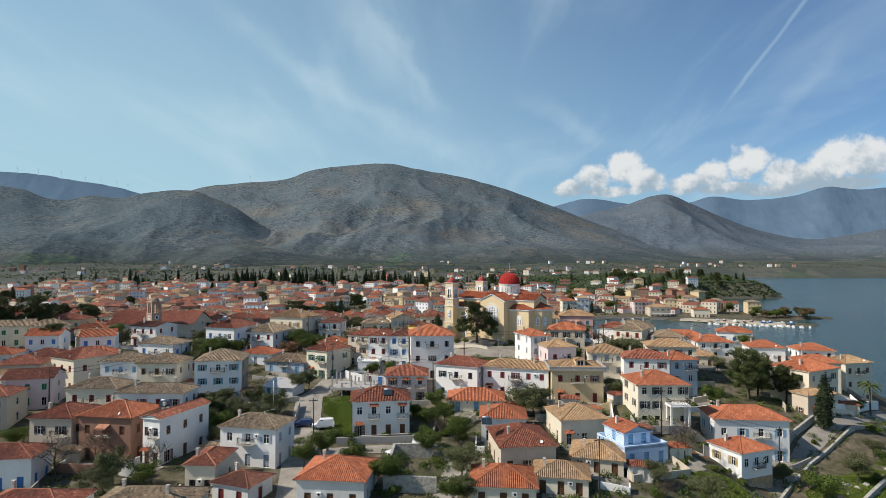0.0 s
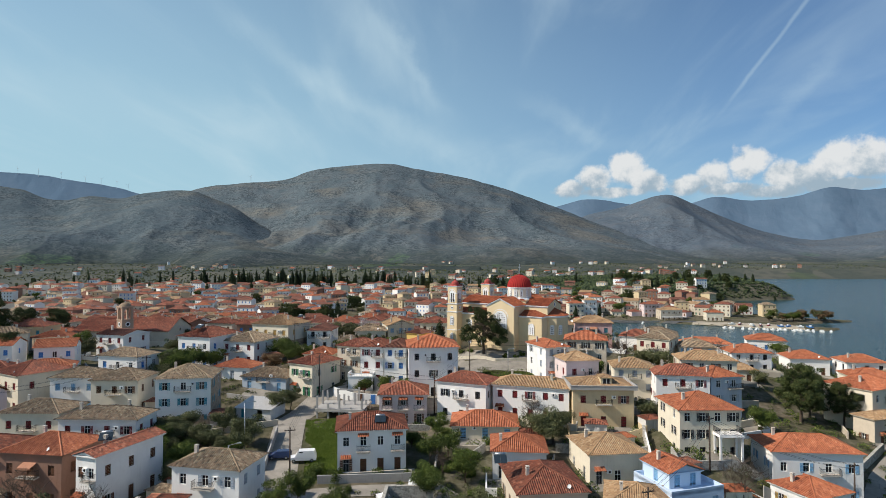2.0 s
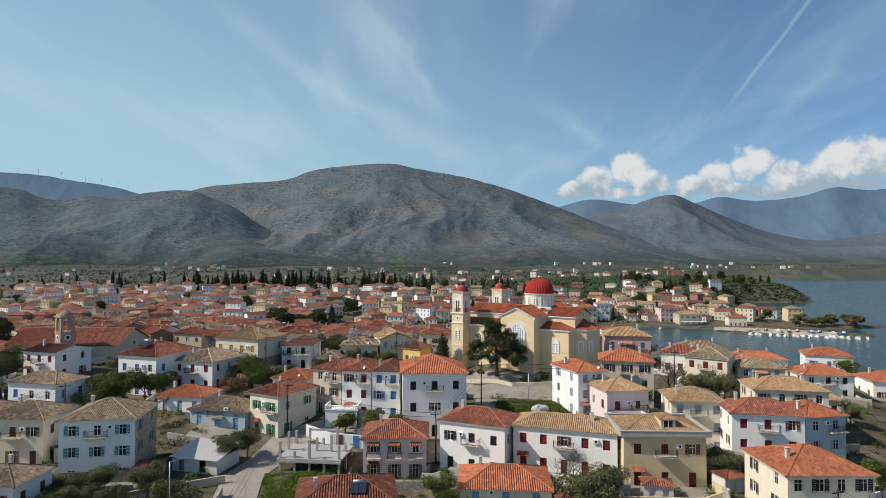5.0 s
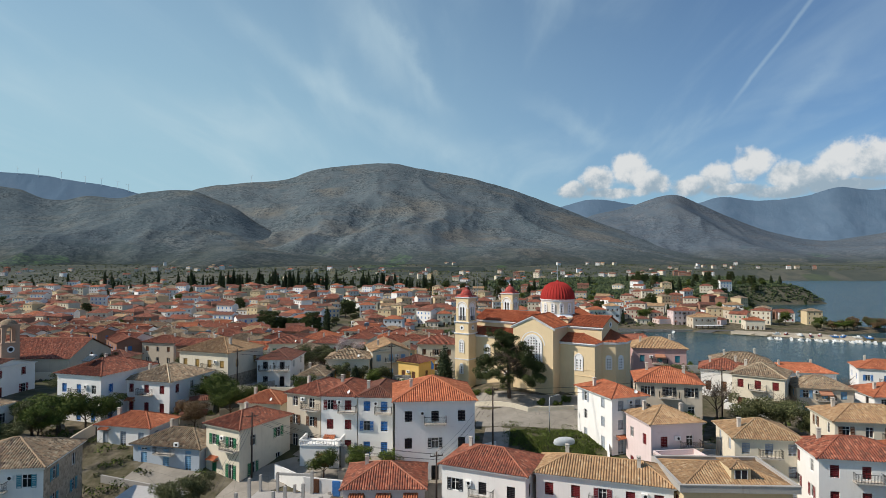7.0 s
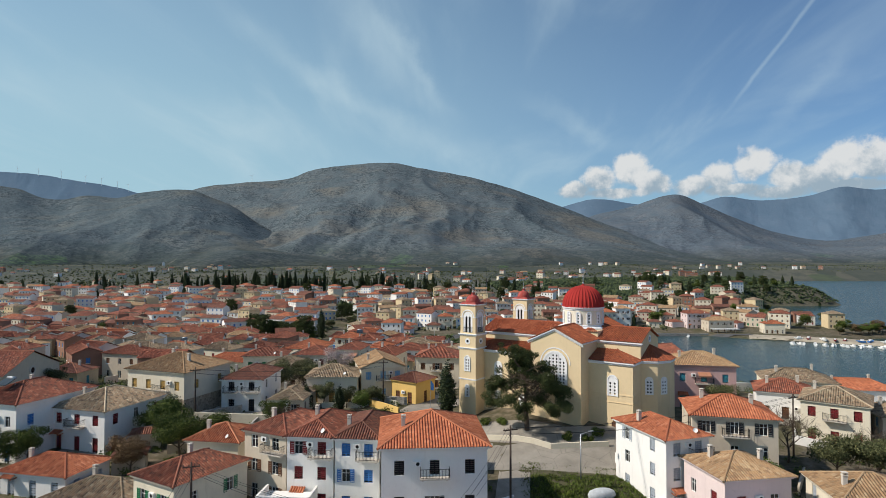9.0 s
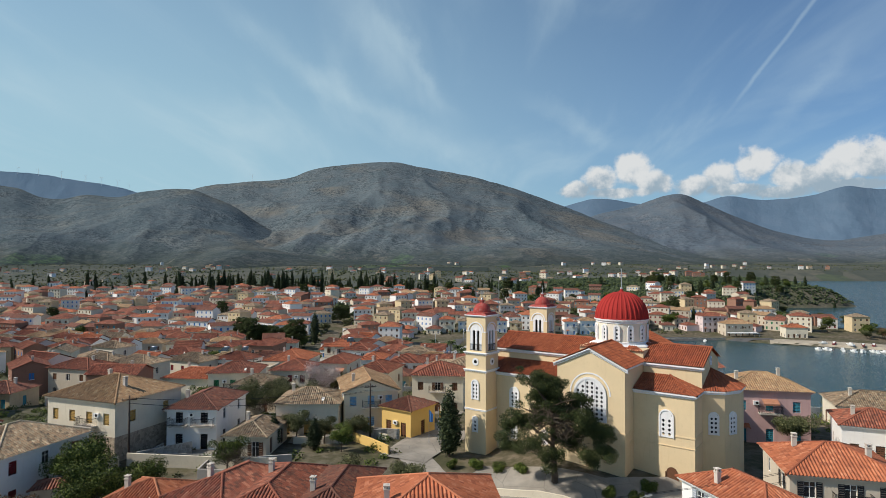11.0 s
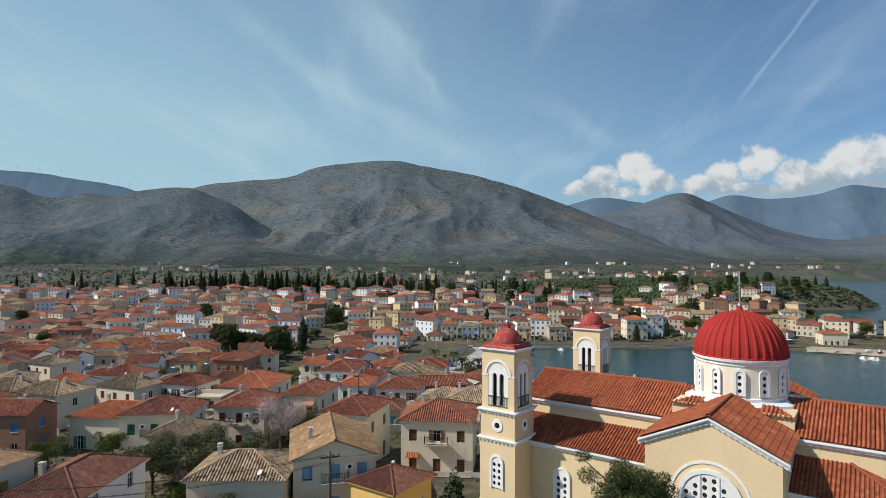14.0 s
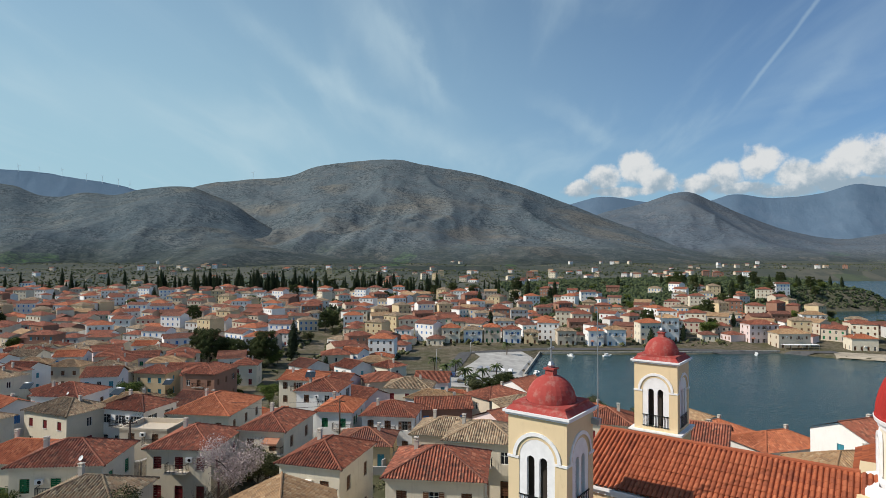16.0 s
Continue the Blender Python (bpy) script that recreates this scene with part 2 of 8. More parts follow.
ROOF = dict(
    red=tiles("red clay tiles", (0.28, 0.088, 0.052), (0.13, 0.052, 0.038), (0.43, 0.18, 0.11), 0.15),
    orange=tiles("orange clay tiles", (0.43, 0.145, 0.070), (0.27, 0.088, 0.048), (0.52, 0.22, 0.12)),
    dark=tiles("dark clay tiles", (0.20, 0.075, 0.05), (0.11, 0.05, 0.04), (0.30, 0.12, 0.07), 0.2),
    ochre=tiles("ochre clay tiles", (0.41, 0.255, 0.135), (0.26, 0.155, 0.085), (0.52, 0.38, 0.23), 0.3),
    old=tiles("weathered clay tiles", (0.33, 0.225, 0.14), (0.11, 0.078, 0.055), (0.52, 0.42, 0.29), 0.75),
)


def stone_mat(name, c):
    m = Mat(name, 0.9, 0, 0.2)
    v = m.coord("World")
    vo = m.n.new("ShaderNodeTexVoronoi")
    vo.inputs["Scale"].default_value = 2.6
    m.link(v, vo.inputs["Vector"])
    edge = m.n.new("ShaderNodeTexVoronoi")
    edge.feature = "DISTANCE_TO_EDGE"
    edge.inputs["Scale"].default_value = 2.6
    m.link(v, edge.inputs["Vector"])
    sp = m.n.new("ShaderNodeSeparateXYZ")
    m.link(vo.outputs["Color"], sp.inputs[0])
    col = m.ramp(sp.outputs[0], ((0, sc(c, 0.7)), (0.5, c), (1, sc(c, 1.3))))
    col = m.mix(m.maprange(edge.outputs["Distance"], 0.0, 0.06, 1.0, 0.0), col, sc(c, 1.25))
    return m.bump(edge.outputs["Distance"], 0.6, 0.15).color(col)


STONE = stone_mat("rubble stone", (0.36, 0.295, 0.22))
ROCK = stone_mat("dry stone wall", (0.36, 0.34, 0.30))
WHITE = plain("white paint", (0.80, 0.80, 0.78), 0.6, vary=0.05)
TRIM = plain("white moulding", (0.80, 0.80, 0.80), 0.7, vary=0.06)
CHIMNEY = plaster("chimney plaster", (0.58, 0.53, 0.46), 0.8)
CONCRETE = plaster("bare concrete", (0.42, 0.40, 0.37), 1.0)
PAINT = dict(
    red=plain("dark red shutter paint", (0.17, 0.022, 0.025), 0.55),
    teal=plain("teal shutter paint", (0.05, 0.24, 0.31), 0.55),
    bluep=plain("blue shutter paint", (0.06, 0.20, 0.50), 0.55),
    green=plain("green shutter paint", (0.02, 0.16, 0.07), 0.55),
    grey=plain("grey shutter paint", (0.36, 0.40, 0.45), 0.55),
    brown=plain("brown wood", (0.14, 0.065, 0.035), 0.6),
    mustard=plain("mustard shutter paint", (0.45, 0.29, 0.09), 0.6),
    black=plain("black shutter paint", (0.018, 0.018, 0.022), 0.5),
    lblue=plain("light blue shutter paint", (0.22, 0.42, 0.62), 0.55),
)
IRON = plain("black iron", (0.02, 0.02, 0.022), 0.5, 0.6)
STEEL = plain("galvanised steel", (0.40, 0.42, 0.44), 0.45, 0.7)
gm = Mat("window glass", 0.06, 0, 0.5)
GLASS = gm.color(gm.mix(gm.random(), (0.012, 0.014, 0.016), (0.04, 0.045, 0.05)))
PANEL = Mat("solar panel", 0.35, 0.0, 0.3).color((0.022, 0.034, 0.045))
WOODPOLE = plain("weathered pole wood", (0.07, 0.05, 0.04), 0.9)
CAR_W = Mat("white car paint", 0.25, 0, 0.5).color((0.78, 0.78, 0.78))
CAR_B = Mat("dark blue car paint", 0.25, 0, 0.5).color((0.03, 0.05, 0.12))
CAR_S = Mat("silver car paint", 0.3, 0.5, 0.5).color((0.45, 0.46, 0.48))
TYRE = Mat("tyre rubber", 0.9).color((0.02, 0.02, 0.02))
TARP = plain("pale tarpaulin", (0.45, 0.48, 0.50), 0.7)
DOME_RED = plaster("red painted dome", (0.37, 0.035, 0.03), 0.9)
dm = Mat("worn red dome paint", 0.85, 0, 0.2)
dv = dm.coord("World")
dn = dm.noise(dv, 2.2, 8, 0.7)
dcol = dm.mix(dm.maprange(dn, 0.50, 0.68), (0.36, 0.062, 0.052), (0.40, 0.17, 0.14))
DOME_OLD = dm.bump(dn, 0.3, 0.02).color(dm.mix(dm.maprange(dm.noise(dv, 0.9, 5), 0.5, 0.7, 0.0, 0.5), dcol, (0.25, 0.05, 0.045)))
CHURCH = plaster("ochre church plaster", (0.74, 0.59, 0.37), 0.45)


def leaf_mat(name, a, b, c):
    m = Mat(name, 0.75, 0, 0.2)
    g = m.n.new("ShaderNodeNewGeometry")
    col = m.ramp(g.outputs["Random Per Island"], ((0, a), (0.5, b), (1, c)))
    hv = m.n.new("ShaderNodeHueSaturation")
    m.link(col, hv.inputs["Color"])
    m.link(m.maprange(m.random(), 0, 1, 0.75, 1.25), hv.inputs["Value"])
    return m.color(hv.outputs[0])


LEAF = dict(
    pine=leaf_mat("pine needles", (0.014, 0.024, 0.008), (0.046, 0.066, 0.020), (0.120, 0.132, 0.042)),
    cypress=leaf_mat("cypress foliage", (0.012, 0.022, 0.010), (0.032, 0.048, 0.022), (0.072, 0.090, 0.036)),
    olive=leaf_mat("olive leaves", (0.026, 0.034, 0.013), (0.082, 0.092, 0.038), (0.185, 0.185, 0.085)),
    green=leaf_mat("garden leaves", (0.016, 0.030, 0.006), (0.062, 0.096, 0.018), (0.170, 0.200, 0.040)),
    brown=leaf_mat("dry leaves", (0.055, 0.036, 0.018), (0.13, 0.080, 0.040), (0.23, 0.15, 0.08)),
    bloom=leaf_mat("almond blossom", (0.20, 0.15, 0.14), (0.38, 0.31, 0.30), (0.55, 0.47, 0.45)),
    palm=leaf_mat("palm fronds", (0.025, 0.042, 0.012), (0.055, 0.080, 0.026), (0.12, 0.14, 0.055)),
    weed=leaf_mat("lush weeds", (0.055, 0.085, 0.012), (0.110, 0.165, 0.022), (0.20, 0.24, 0.050)),
)
BARK = plain("rough bark", (0.10, 0.075, 0.055), 0.95, vary=0.35, scale=6)

# ---------------------------------------------------------------- land and water


def smooth(x, a, b):
    t = min(1.0, max(0.0, (x - a) / (b - a)))
    return t * t * (3 - 2 * t)


def blend(keys, x):
    """A smooth curve through (x, value) keys."""
    for (x0, v0), (x1, v1) in zip(keys, keys[1:]):
        if x <= x1:
            return v0 + (v1 - v0) * smooth(x, x0, x1)
    return keys[-1][1]


RISE = ((-60, 5), (70, 8), (112, 10.5), (146, 14), (172, 18.2), (196, 20.3), (212, 20), (245, 17), (300, 11.5), (350, 7.5), (430, 2.6),
        (470, 2.2), (560, 5.5), (700, 9), (950, 14), (1400, 22), (2200, 36), (3200, 48), (5000, 60))
# the shore, walked with the sea on its outer side
SHORE = [Vector(p) for p in ((150, -400), (128, 20), (118, 120), (132, 165), (150, 205), (128, 240), (84, 272), (48, 318), (24, 372), (26, 408), (41, 466),
                             (108, 468), (166, 474), (186, 456), (222, 440), (262, 420), (272, 428), (240, 452), (300, 474), (318, 480), (296, 496), (270, 530), (285, 600),
                             (300, 690), (345, 728), (418, 738), (436, 752), (455, 900), (560, 1250), (735, 1670), (1200, 1690), (2200, 1700), (4600, 1720))]


def seaward(x, y):
    """Distance from the shore: below nought on land, above it out on the water."""
    best, side = 1e9, -1.0
    p = Vector((x, y))
    for a, b in zip(SHORE, SHORE[1:]):
        ab = b - a
        t = min(1.0, max(0.0, (p - a).dot(ab) / ab.length_squared))
        off = p - (a + ab * t)
        d = off.length
        if d < best - 1e-6:
            best = d
    # crossing count towards -x decides the side
    cross = 0
    for a, b in zip(SHORE, SHORE[1:]):
        if (a.y > y) != (b.y > y) and x > a.x + (y - a.y) / (b.y - a.y) * (b.x - a.x):
            cross += 1
    return best if cross % 2 else -best


def ground_z(x, y):
    z = blend(RISE, y)
    if y < 420:
        z -= 5.0 * max(smooth(x, 55, 115), smooth(x, 48, 60) * smooth(150 - y, 0, 32)) * smooth(y, 20, 100)
        z -= 1.7 * smooth(x, -19, -14) * smooth(1 - x, 0, 5) * smooth(y, 132, 140) * smooth(152 - y, 0, 5)
        z -= 3.0 * smooth(x, 20, 60) * smooth(113 - y, 0, 20)
        z += 2.4 * smooth(x, 34, 41) * smooth(56 - x, 0, 6) * smooth(y, 116, 123) * smooth(138 - y, 0, 6)
        z += 2.2 * smooth(x, 2, 12) * smooth(40 - x, 0, 12) * smooth(y, 172, 186) * smooth(222 - y, 0, 14)
    if x < -40:
        z += 1.5 * smooth(-x, 40, 140) * smooth(y, 240, 330)
    z += 9 * smooth(x, 60, 240) * smooth(y, 560, 800) * smooth(1300 - y, 0, 400)
    z += 0.5 * noise.noise((x * 0.03, y * 0.03, 0)) + (8 * noise.noise((x * 0.002, y * 0.002, 3)) * smooth(y, 900, 1800))
    s = seaward(x, y) if (x > 0 and y < 2400) else -999.0
    if s > -30:
        z = max(0.9, z * smooth(-s, -6, 30) + 1.1 * (1 - smooth(-s, -6, 30))) if s <= 0 else max(-3.0, 0.9 - s * 0.8)
    return z


def lines(fine0, fine1, step, lo, hi, grow=1.13):
    mid = [fine0 + step * i for i in range(int((fine1 - fine0) / step) + 1)]
    out, d = [], step
    x = mid[-1]
    while x < hi:
        d *= grow
        x += d
        out.append(min(x, hi))
    left, d, x = [], step, mid[0]
    while x > lo:
        d *= grow
        x -= d
        left.append(max(x, lo))
    return left[::-1] + mid + out


def mesh_object(name, verts, faces, mat, smooth_faces=False, uvs=None, slots=None):
    me = bpy.data.meshes.new(name)
    me.from_pydata(verts, [], faces)
    for m in (mat if isinstance(mat, (list, tuple)) else [mat]):
        me.materials.append(m)
    if smooth_faces:
        me.polygons.foreach_set("use_smooth", [True] * len(faces))
    if slots:
        me.polygons.foreach_set("material_index", slots)
    if uvs:
        layer = me.uv_layers.new(name="UVMap")
        flat_uv = [c for f in uvs for p in f for c in p]
        layer.data.foreach_set("uv", flat_uv)
    me.update()
    return me


gmx = Mat("ground", 0.95, 0, 0.1)
gv = gmx.coord("World")
g1, g2, g3 = gmx.noise(gv, 0.05, 6, 0.6), gmx.noise(gv, 0.6, 6, 0.65), gmx.noise(gv, 0.012, 5, 0.6)
gcol = gmx.ramp(g2, ((0.25, (0.050, 0.052, 0.028)), (0.45, (0.095, 0.082, 0.052)), (0.6, (0.165, 0.135, 0.098)), (0.8, (0.25, 0.215, 0.175))))
gcol = gmx.mix(gmx.maprange(g1, 0.42, 0.62), gcol, gmx.ramp(g2, ((0.3, (0.050, 0.054, 0.026)), (0.7, (0.105, 0.098, 0.055)))))
gcol = gmx.mix(gmx.maprange(g3, 0.5, 0.62, 0.0, 0.6), gcol, (0.058, 0.066, 0.036))
gcol = gmx.mix(gmx.maprange(gmx.noise(gv, 0.16, 6, 0.7), 0.50, 0.64, 0.0, 0.7), gcol, gmx.ramp(g2, ((0.3, (0.11, 0.095, 0.070)), (0.7, (0.22, 0.195, 0.155)))))
gsep = gmx.n.new("ShaderNodeSeparateXYZ")
gmx.link(gv, gsep.inputs[0])
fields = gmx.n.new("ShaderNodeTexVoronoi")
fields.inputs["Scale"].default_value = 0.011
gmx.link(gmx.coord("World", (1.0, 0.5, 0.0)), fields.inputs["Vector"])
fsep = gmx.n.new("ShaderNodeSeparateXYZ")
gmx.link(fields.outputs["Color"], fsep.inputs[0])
# plots of the far plain: field tones, greyed to hold aerial haze in the colour
hazy_fcol = gmx.ramp(fsep.outputs[0], ((0.0, (0.058, 0.068, 0.055)), (0.4, (0.073, 0.081, 0.067)), (0.7, (0.097, 0.099, 0.081)), (0.88, (0.125, 0.118, 0.092)), (0.97, (0.080, 0.098, 0.062))))
hazy_fcol = gmx.mix(gmx.maprange(gmx.noise(gv, 0.03, 6, 0.7), 0.45, 0.6, 0.0, 0.65), hazy_fcol, (0.052, 0.065, 0.055))
gcol = gmx.mix(gmx.maprange(gsep.outputs[1], 620.0, 900.0), gcol, hazy_fcol)
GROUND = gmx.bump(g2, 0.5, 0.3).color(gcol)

GX, GY = lines(-176, 340, 4, -4600, 4600), lines(56, 800, 4, -120, 4950)
gverts = [(x, y, ground_z(x, y)) for y in GY for x in GX]
nx = len(GX)
gfaces = [(j * nx + i, j * nx + i + 1, (j + 1) * nx + i + 1, (j + 1) * nx + i) for j in range(len(GY) - 1) for i in range(nx - 1)]
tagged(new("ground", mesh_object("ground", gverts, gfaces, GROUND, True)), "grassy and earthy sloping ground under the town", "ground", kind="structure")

wm = Mat("sea water", 0.2, 0, 0.2)
wv = wm.coord("World")
wm.b.inputs["IOR"].default_value = 1.33
wcol = wm.mix(wm.maprange(wm.noise(wv, 0.008, 4), 0.35, 0.65), (0.020, 0.052, 0.056), (0.030, 0.067, 0.068))
wh = wm.math("ADD", wm.noise(wm.coord("World", (1, 1.6, 1)), 0.5, 5, 0.6), wm.math("MULTIPLY", wm.noise(wv, 0.06, 3), 1.5))
WATER = wm.bump(wh, 0.28, 0.8).color(wcol)
tagged(new("water", mesh_object("water", [(-40, -120, 0), (4600, -120, 0), (4600, 2600, 0), (-40, 2600, 0)], [(0, 1, 2, 3)], WATER)),
       "calm blue green sea water in the harbour bay", "water", kind="structure")


def hill_mat(name, a, b, c, scale, speck=0.6, tan=(0.20, 0.175, 0.14)):
    """Scrub over earth and rock: broad tones, tan clearings, pale outcrops, and shrubs in two sizes; groves and plots on the lowest slopes."""
    m = Mat(name, 1.0, 0, 0.0)
    v = m.coord("World")
    n_big, n_mid, n_fine = m.noise(v, 0.0022 * scale, 6, 0.6), m.noise(v, 0.012 * scale, 8, 0.68), m.noise(v, 0.055 * scale, 6, 0.72)
    col = m.ramp(n_mid, ((0.3, a), (0.5, b), (0.68, c)))
    col = m.mix(m.maprange(n_big, 0.45, 0.65, 0.0, 0.6), col, b)
    patch = m.noise(m.coord("World", (0.7, 1.0, 2.2)), 0.0026 * scale, 6, 0.62, 0.6)
    col = m.mix(m.maprange(patch, 0.50, 0.64, 0.0, speck), col, tan)
    rock = m.noise(m.coord("World", (0.6, 0.6, 2.6)), 0.02 * scale, 7, 0.72, 0.5)
    rocky = m.math("MULTIPLY", m.maprange(rock, 0.57, 0.66, 0.0, speck), m.maprange(m.noise(v, 0.0045 * scale, 4, 0.6), 0.47, 0.58))
    col = m.mix(rocky, col, tuple(min(1.0, 1.22 * q) for q in c))
    sp = m.n.new("ShaderNodeSeparateXYZ")
    m.link(v, sp.inputs[0])
    low = m.maprange(m.math("ADD", sp.outputs[2], m.math("MULTIPLY", n_mid, 120.0)), 90.0, 190.0, 0.9, 0.0)
    cells = m.n.new("ShaderNodeTexVoronoi")
    cells.inputs["Scale"].default_value = 0.012
    m.link(m.coord("World", (1.0, 0.35, 0.0)), cells.inputs["Vector"])
    csep = m.n.new("ShaderNodeSeparateXYZ")
    m.link(cells.outputs["Color"], csep.inputs[0])
    farm = m.ramp(csep.outputs[0], ((0.0, (0.048, 0.060, 0.050)), (0.5, (0.064, 0.074, 0.060)), (0.8, (0.092, 0.096, 0.080)), (0.93, (0.14, 0.132, 0.105)), (0.98, (0.075, 0.125, 0.050))))
    farm = m.mix(m.maprange(m.noise(v, 0.045, 4, 0.7), 0.47, 0.55, 0.0, 0.85), farm, (0.026, 0.036, 0.030))
    col = m.mix(low, col, farm)
    cover = m.maprange(m.noise(v, 0.006 * scale, 5, 0.65), 0.40, 0.58, 0.30, 1.0)
    clump = m.math("MULTIPLY", m.maprange(n_fine, 0.50, 0.56, 0.0, speck), cover)
    col = m.mix(clump, col, sc(a, 0.52))
    shrub = m.noise(v, 0.15 * scale, 3, 0.6)
    col = m.mix(m.math("MULTIPLY", m.maprange(shrub, 0.53, 0.60, 0.0, 1.1 * speck), cover), col, sc(a, 0.45))
    return m.bump(m.math("ADD", n_fine, m.math("MULTIPLY", n_mid, 2.5)), 0.55, 6.0).color(col)


def curve(keys, x):
    """A rounded line through (x, value) keys, without flat steps at them."""
    n = len(keys)
    for i in range(n - 1):
        (x0, v0), (x1, v1) = keys[i], keys[i + 1]
        if x <= x1:
            xa, va = keys[max(0, i - 1)]
            xb, vb = keys[min(n - 1, i + 2)]
            w = x1 - x0
            m0, m1 = (v1 - va) / (x1 - xa) * w, (vb - v0) / (xb - x0) * w
            t = (x - x0) / w
            return (2 * t ** 3 - 3 * t * t + 1) * v0 + (t ** 3 - 2 * t * t + t) * m0 + (3 * t * t - 2 * t ** 3) * v1 + (t ** 3 - t * t) * m1
    return keys[-1][1]


def mountain(name, label, near, far, keys, mat, seed, rough=1.0, rows=76):
    """A range of hills: keys give (sideways slope, height over distance) of its crest, as it rises from near to far."""
    n = 331
    us = [keys[0][0] + (keys[-1][0] - keys[0][0]) * i / (n - 1) for i in range(n)]
    verts = []
    for j in range(rows + 1):
        f = j / rows
        y = near + (far - near) * f
        mid = f * (1 - f) * 4
        for u in us:
            k = curve(keys, u)
            crest = k * far
            x = u * y
            wx, wy = x + 260 * noise.noise((x * 0.0013, y * 0.0013, seed + 4)), y + 260 * noise.noise((x * 0.0013, y * 0.0013, seed + 8))
            spur = 0.55 - 2.2 * abs(noise.noise((wx * 0.00125 + wy * 0.0004 + seed, wy * 0.0007 - wx * 0.0003, seed))) - 0.6 * abs(noise.noise((wx * 0.0032 + seed, wy * 0.0015, seed + 2)))
            gully = -abs(noise.noise((wx * 0.0075 + seed, wy * 0.0030, 1.7))) - 0.5 * abs(noise.noise((wx * 0.016, wy * 0.008, seed + 6)))
            fine = noise.fractal((x * 0.009, y * 0.007, seed), 0.9, 2.1, 3)
            z = crest * (f ** 1.7 + mid * rough * (0.24 * spur + 0.050 * gully)) + crest * (0.006 + 0.005 * mid) * fine
            base = 30 + 14 * (y - 2000) / 2000
            verts.append((x, y, base * (1 - f) + max(0.0, z) + 47 * f - (3 if j else 30)))
    faces = [(j * n + i, j * n + i + 1, (j + 1) * n + i + 1, (j + 1) * n + i) for j in range(rows) for i in range(n - 1)]
    return tagged(new(name, mesh_object(name, verts, faces, mat, True)), label, "mountain", kind="structure")


# rock and scrub palettes shifted towards blue grey, so the colour carries the haze
HILL_N = hill_mat("haze tinted scrub hillside", (0.076, 0.106, 0.122), (0.108, 0.136, 0.150), (0.150, 0.168, 0.174), 1.0, 0.7, (0.150, 0.150, 0.130))
HILL_M = hill_mat("haze tinted bare mountain slope", (0.086, 0.118, 0.132), (0.118, 0.144, 0.158), (0.156, 0.170, 0.174), 0.9, 0.75, (0.180, 0.166, 0.140))
# the blue of these two is aerial haze, put straight into the base colours
HILL_F = hill_mat("haze tinted far mountain", (0.105, 0.162, 0.228), (0.120, 0.180, 0.248), (0.135, 0.192, 0.258), 0.6, 0.0, (0.125, 0.178, 0.235))
HILL_R = hill_mat("haze tinted brown hills", (0.090, 0.122, 0.152), (0.108, 0.134, 0.160), (0.140, 0.154, 0.172), 0.9, 0.5, (0.14, 0.145, 0.148))
mountain("mountain_main", "broad grey brown scrub covered mountain behind the plain, tinted with haze", 1900, 3900,
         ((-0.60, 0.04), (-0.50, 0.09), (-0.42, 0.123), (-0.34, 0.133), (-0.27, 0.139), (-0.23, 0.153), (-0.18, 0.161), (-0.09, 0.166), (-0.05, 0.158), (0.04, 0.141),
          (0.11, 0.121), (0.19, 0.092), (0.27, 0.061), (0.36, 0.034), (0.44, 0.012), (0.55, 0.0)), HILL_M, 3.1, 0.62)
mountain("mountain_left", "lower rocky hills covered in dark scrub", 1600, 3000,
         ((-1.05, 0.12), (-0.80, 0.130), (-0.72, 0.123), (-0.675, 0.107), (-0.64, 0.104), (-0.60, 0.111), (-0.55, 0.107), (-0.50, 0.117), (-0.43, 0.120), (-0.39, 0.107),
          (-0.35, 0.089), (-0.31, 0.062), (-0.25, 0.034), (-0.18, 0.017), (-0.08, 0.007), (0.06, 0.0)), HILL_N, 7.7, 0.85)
mountain("mountain_ridge", "far ridge coloured in haze blue, carrying a row of wind turbines", 4000, 4850,
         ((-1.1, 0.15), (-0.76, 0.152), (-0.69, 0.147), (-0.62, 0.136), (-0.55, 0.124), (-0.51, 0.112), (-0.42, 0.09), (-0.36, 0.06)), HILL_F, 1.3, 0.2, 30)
mountain("mountain_right", "brown conical hill tinted with haze, running down to the bay", 2500, 4500,
         ((0.10, 0.02), (0.24, 0.078), (0.30, 0.092), (0.375, 0.114), (0.42, 0.099), (0.47, 0.077), (0.54, 0.052), (0.62, 0.038), (0.70, 0.046), (0.78, 0.058), (1.0, 0.06)), HILL_R, 5.2)
mountain("mountain_far", "mountains beyond the bay, coloured in haze blue", 4100, 4900,
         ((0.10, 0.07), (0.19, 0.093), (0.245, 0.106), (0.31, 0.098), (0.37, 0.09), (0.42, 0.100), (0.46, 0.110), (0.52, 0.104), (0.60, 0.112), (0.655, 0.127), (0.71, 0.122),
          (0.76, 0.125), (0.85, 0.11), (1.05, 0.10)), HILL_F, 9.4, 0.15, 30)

# ---------------------------------------------------------------- mesh helpers


def root(name, x, y, z, yaw=0.0, label="", category="", group="", kind=""):
    ob = new(name)
    ob.empty_display_size = 0.2
    ob.matrix_basis = pose(x, y, z, 0, 0, yaw)
    return tagged(ob, label, category, group, kind)


def part_me(name, me, parent, m=None, label=""):
    ob = new(name, me)
    ob.parent = parent
    if m is not None:
        ob.matrix_basis = m
    if label:
        ob["label"] = label
    return ob


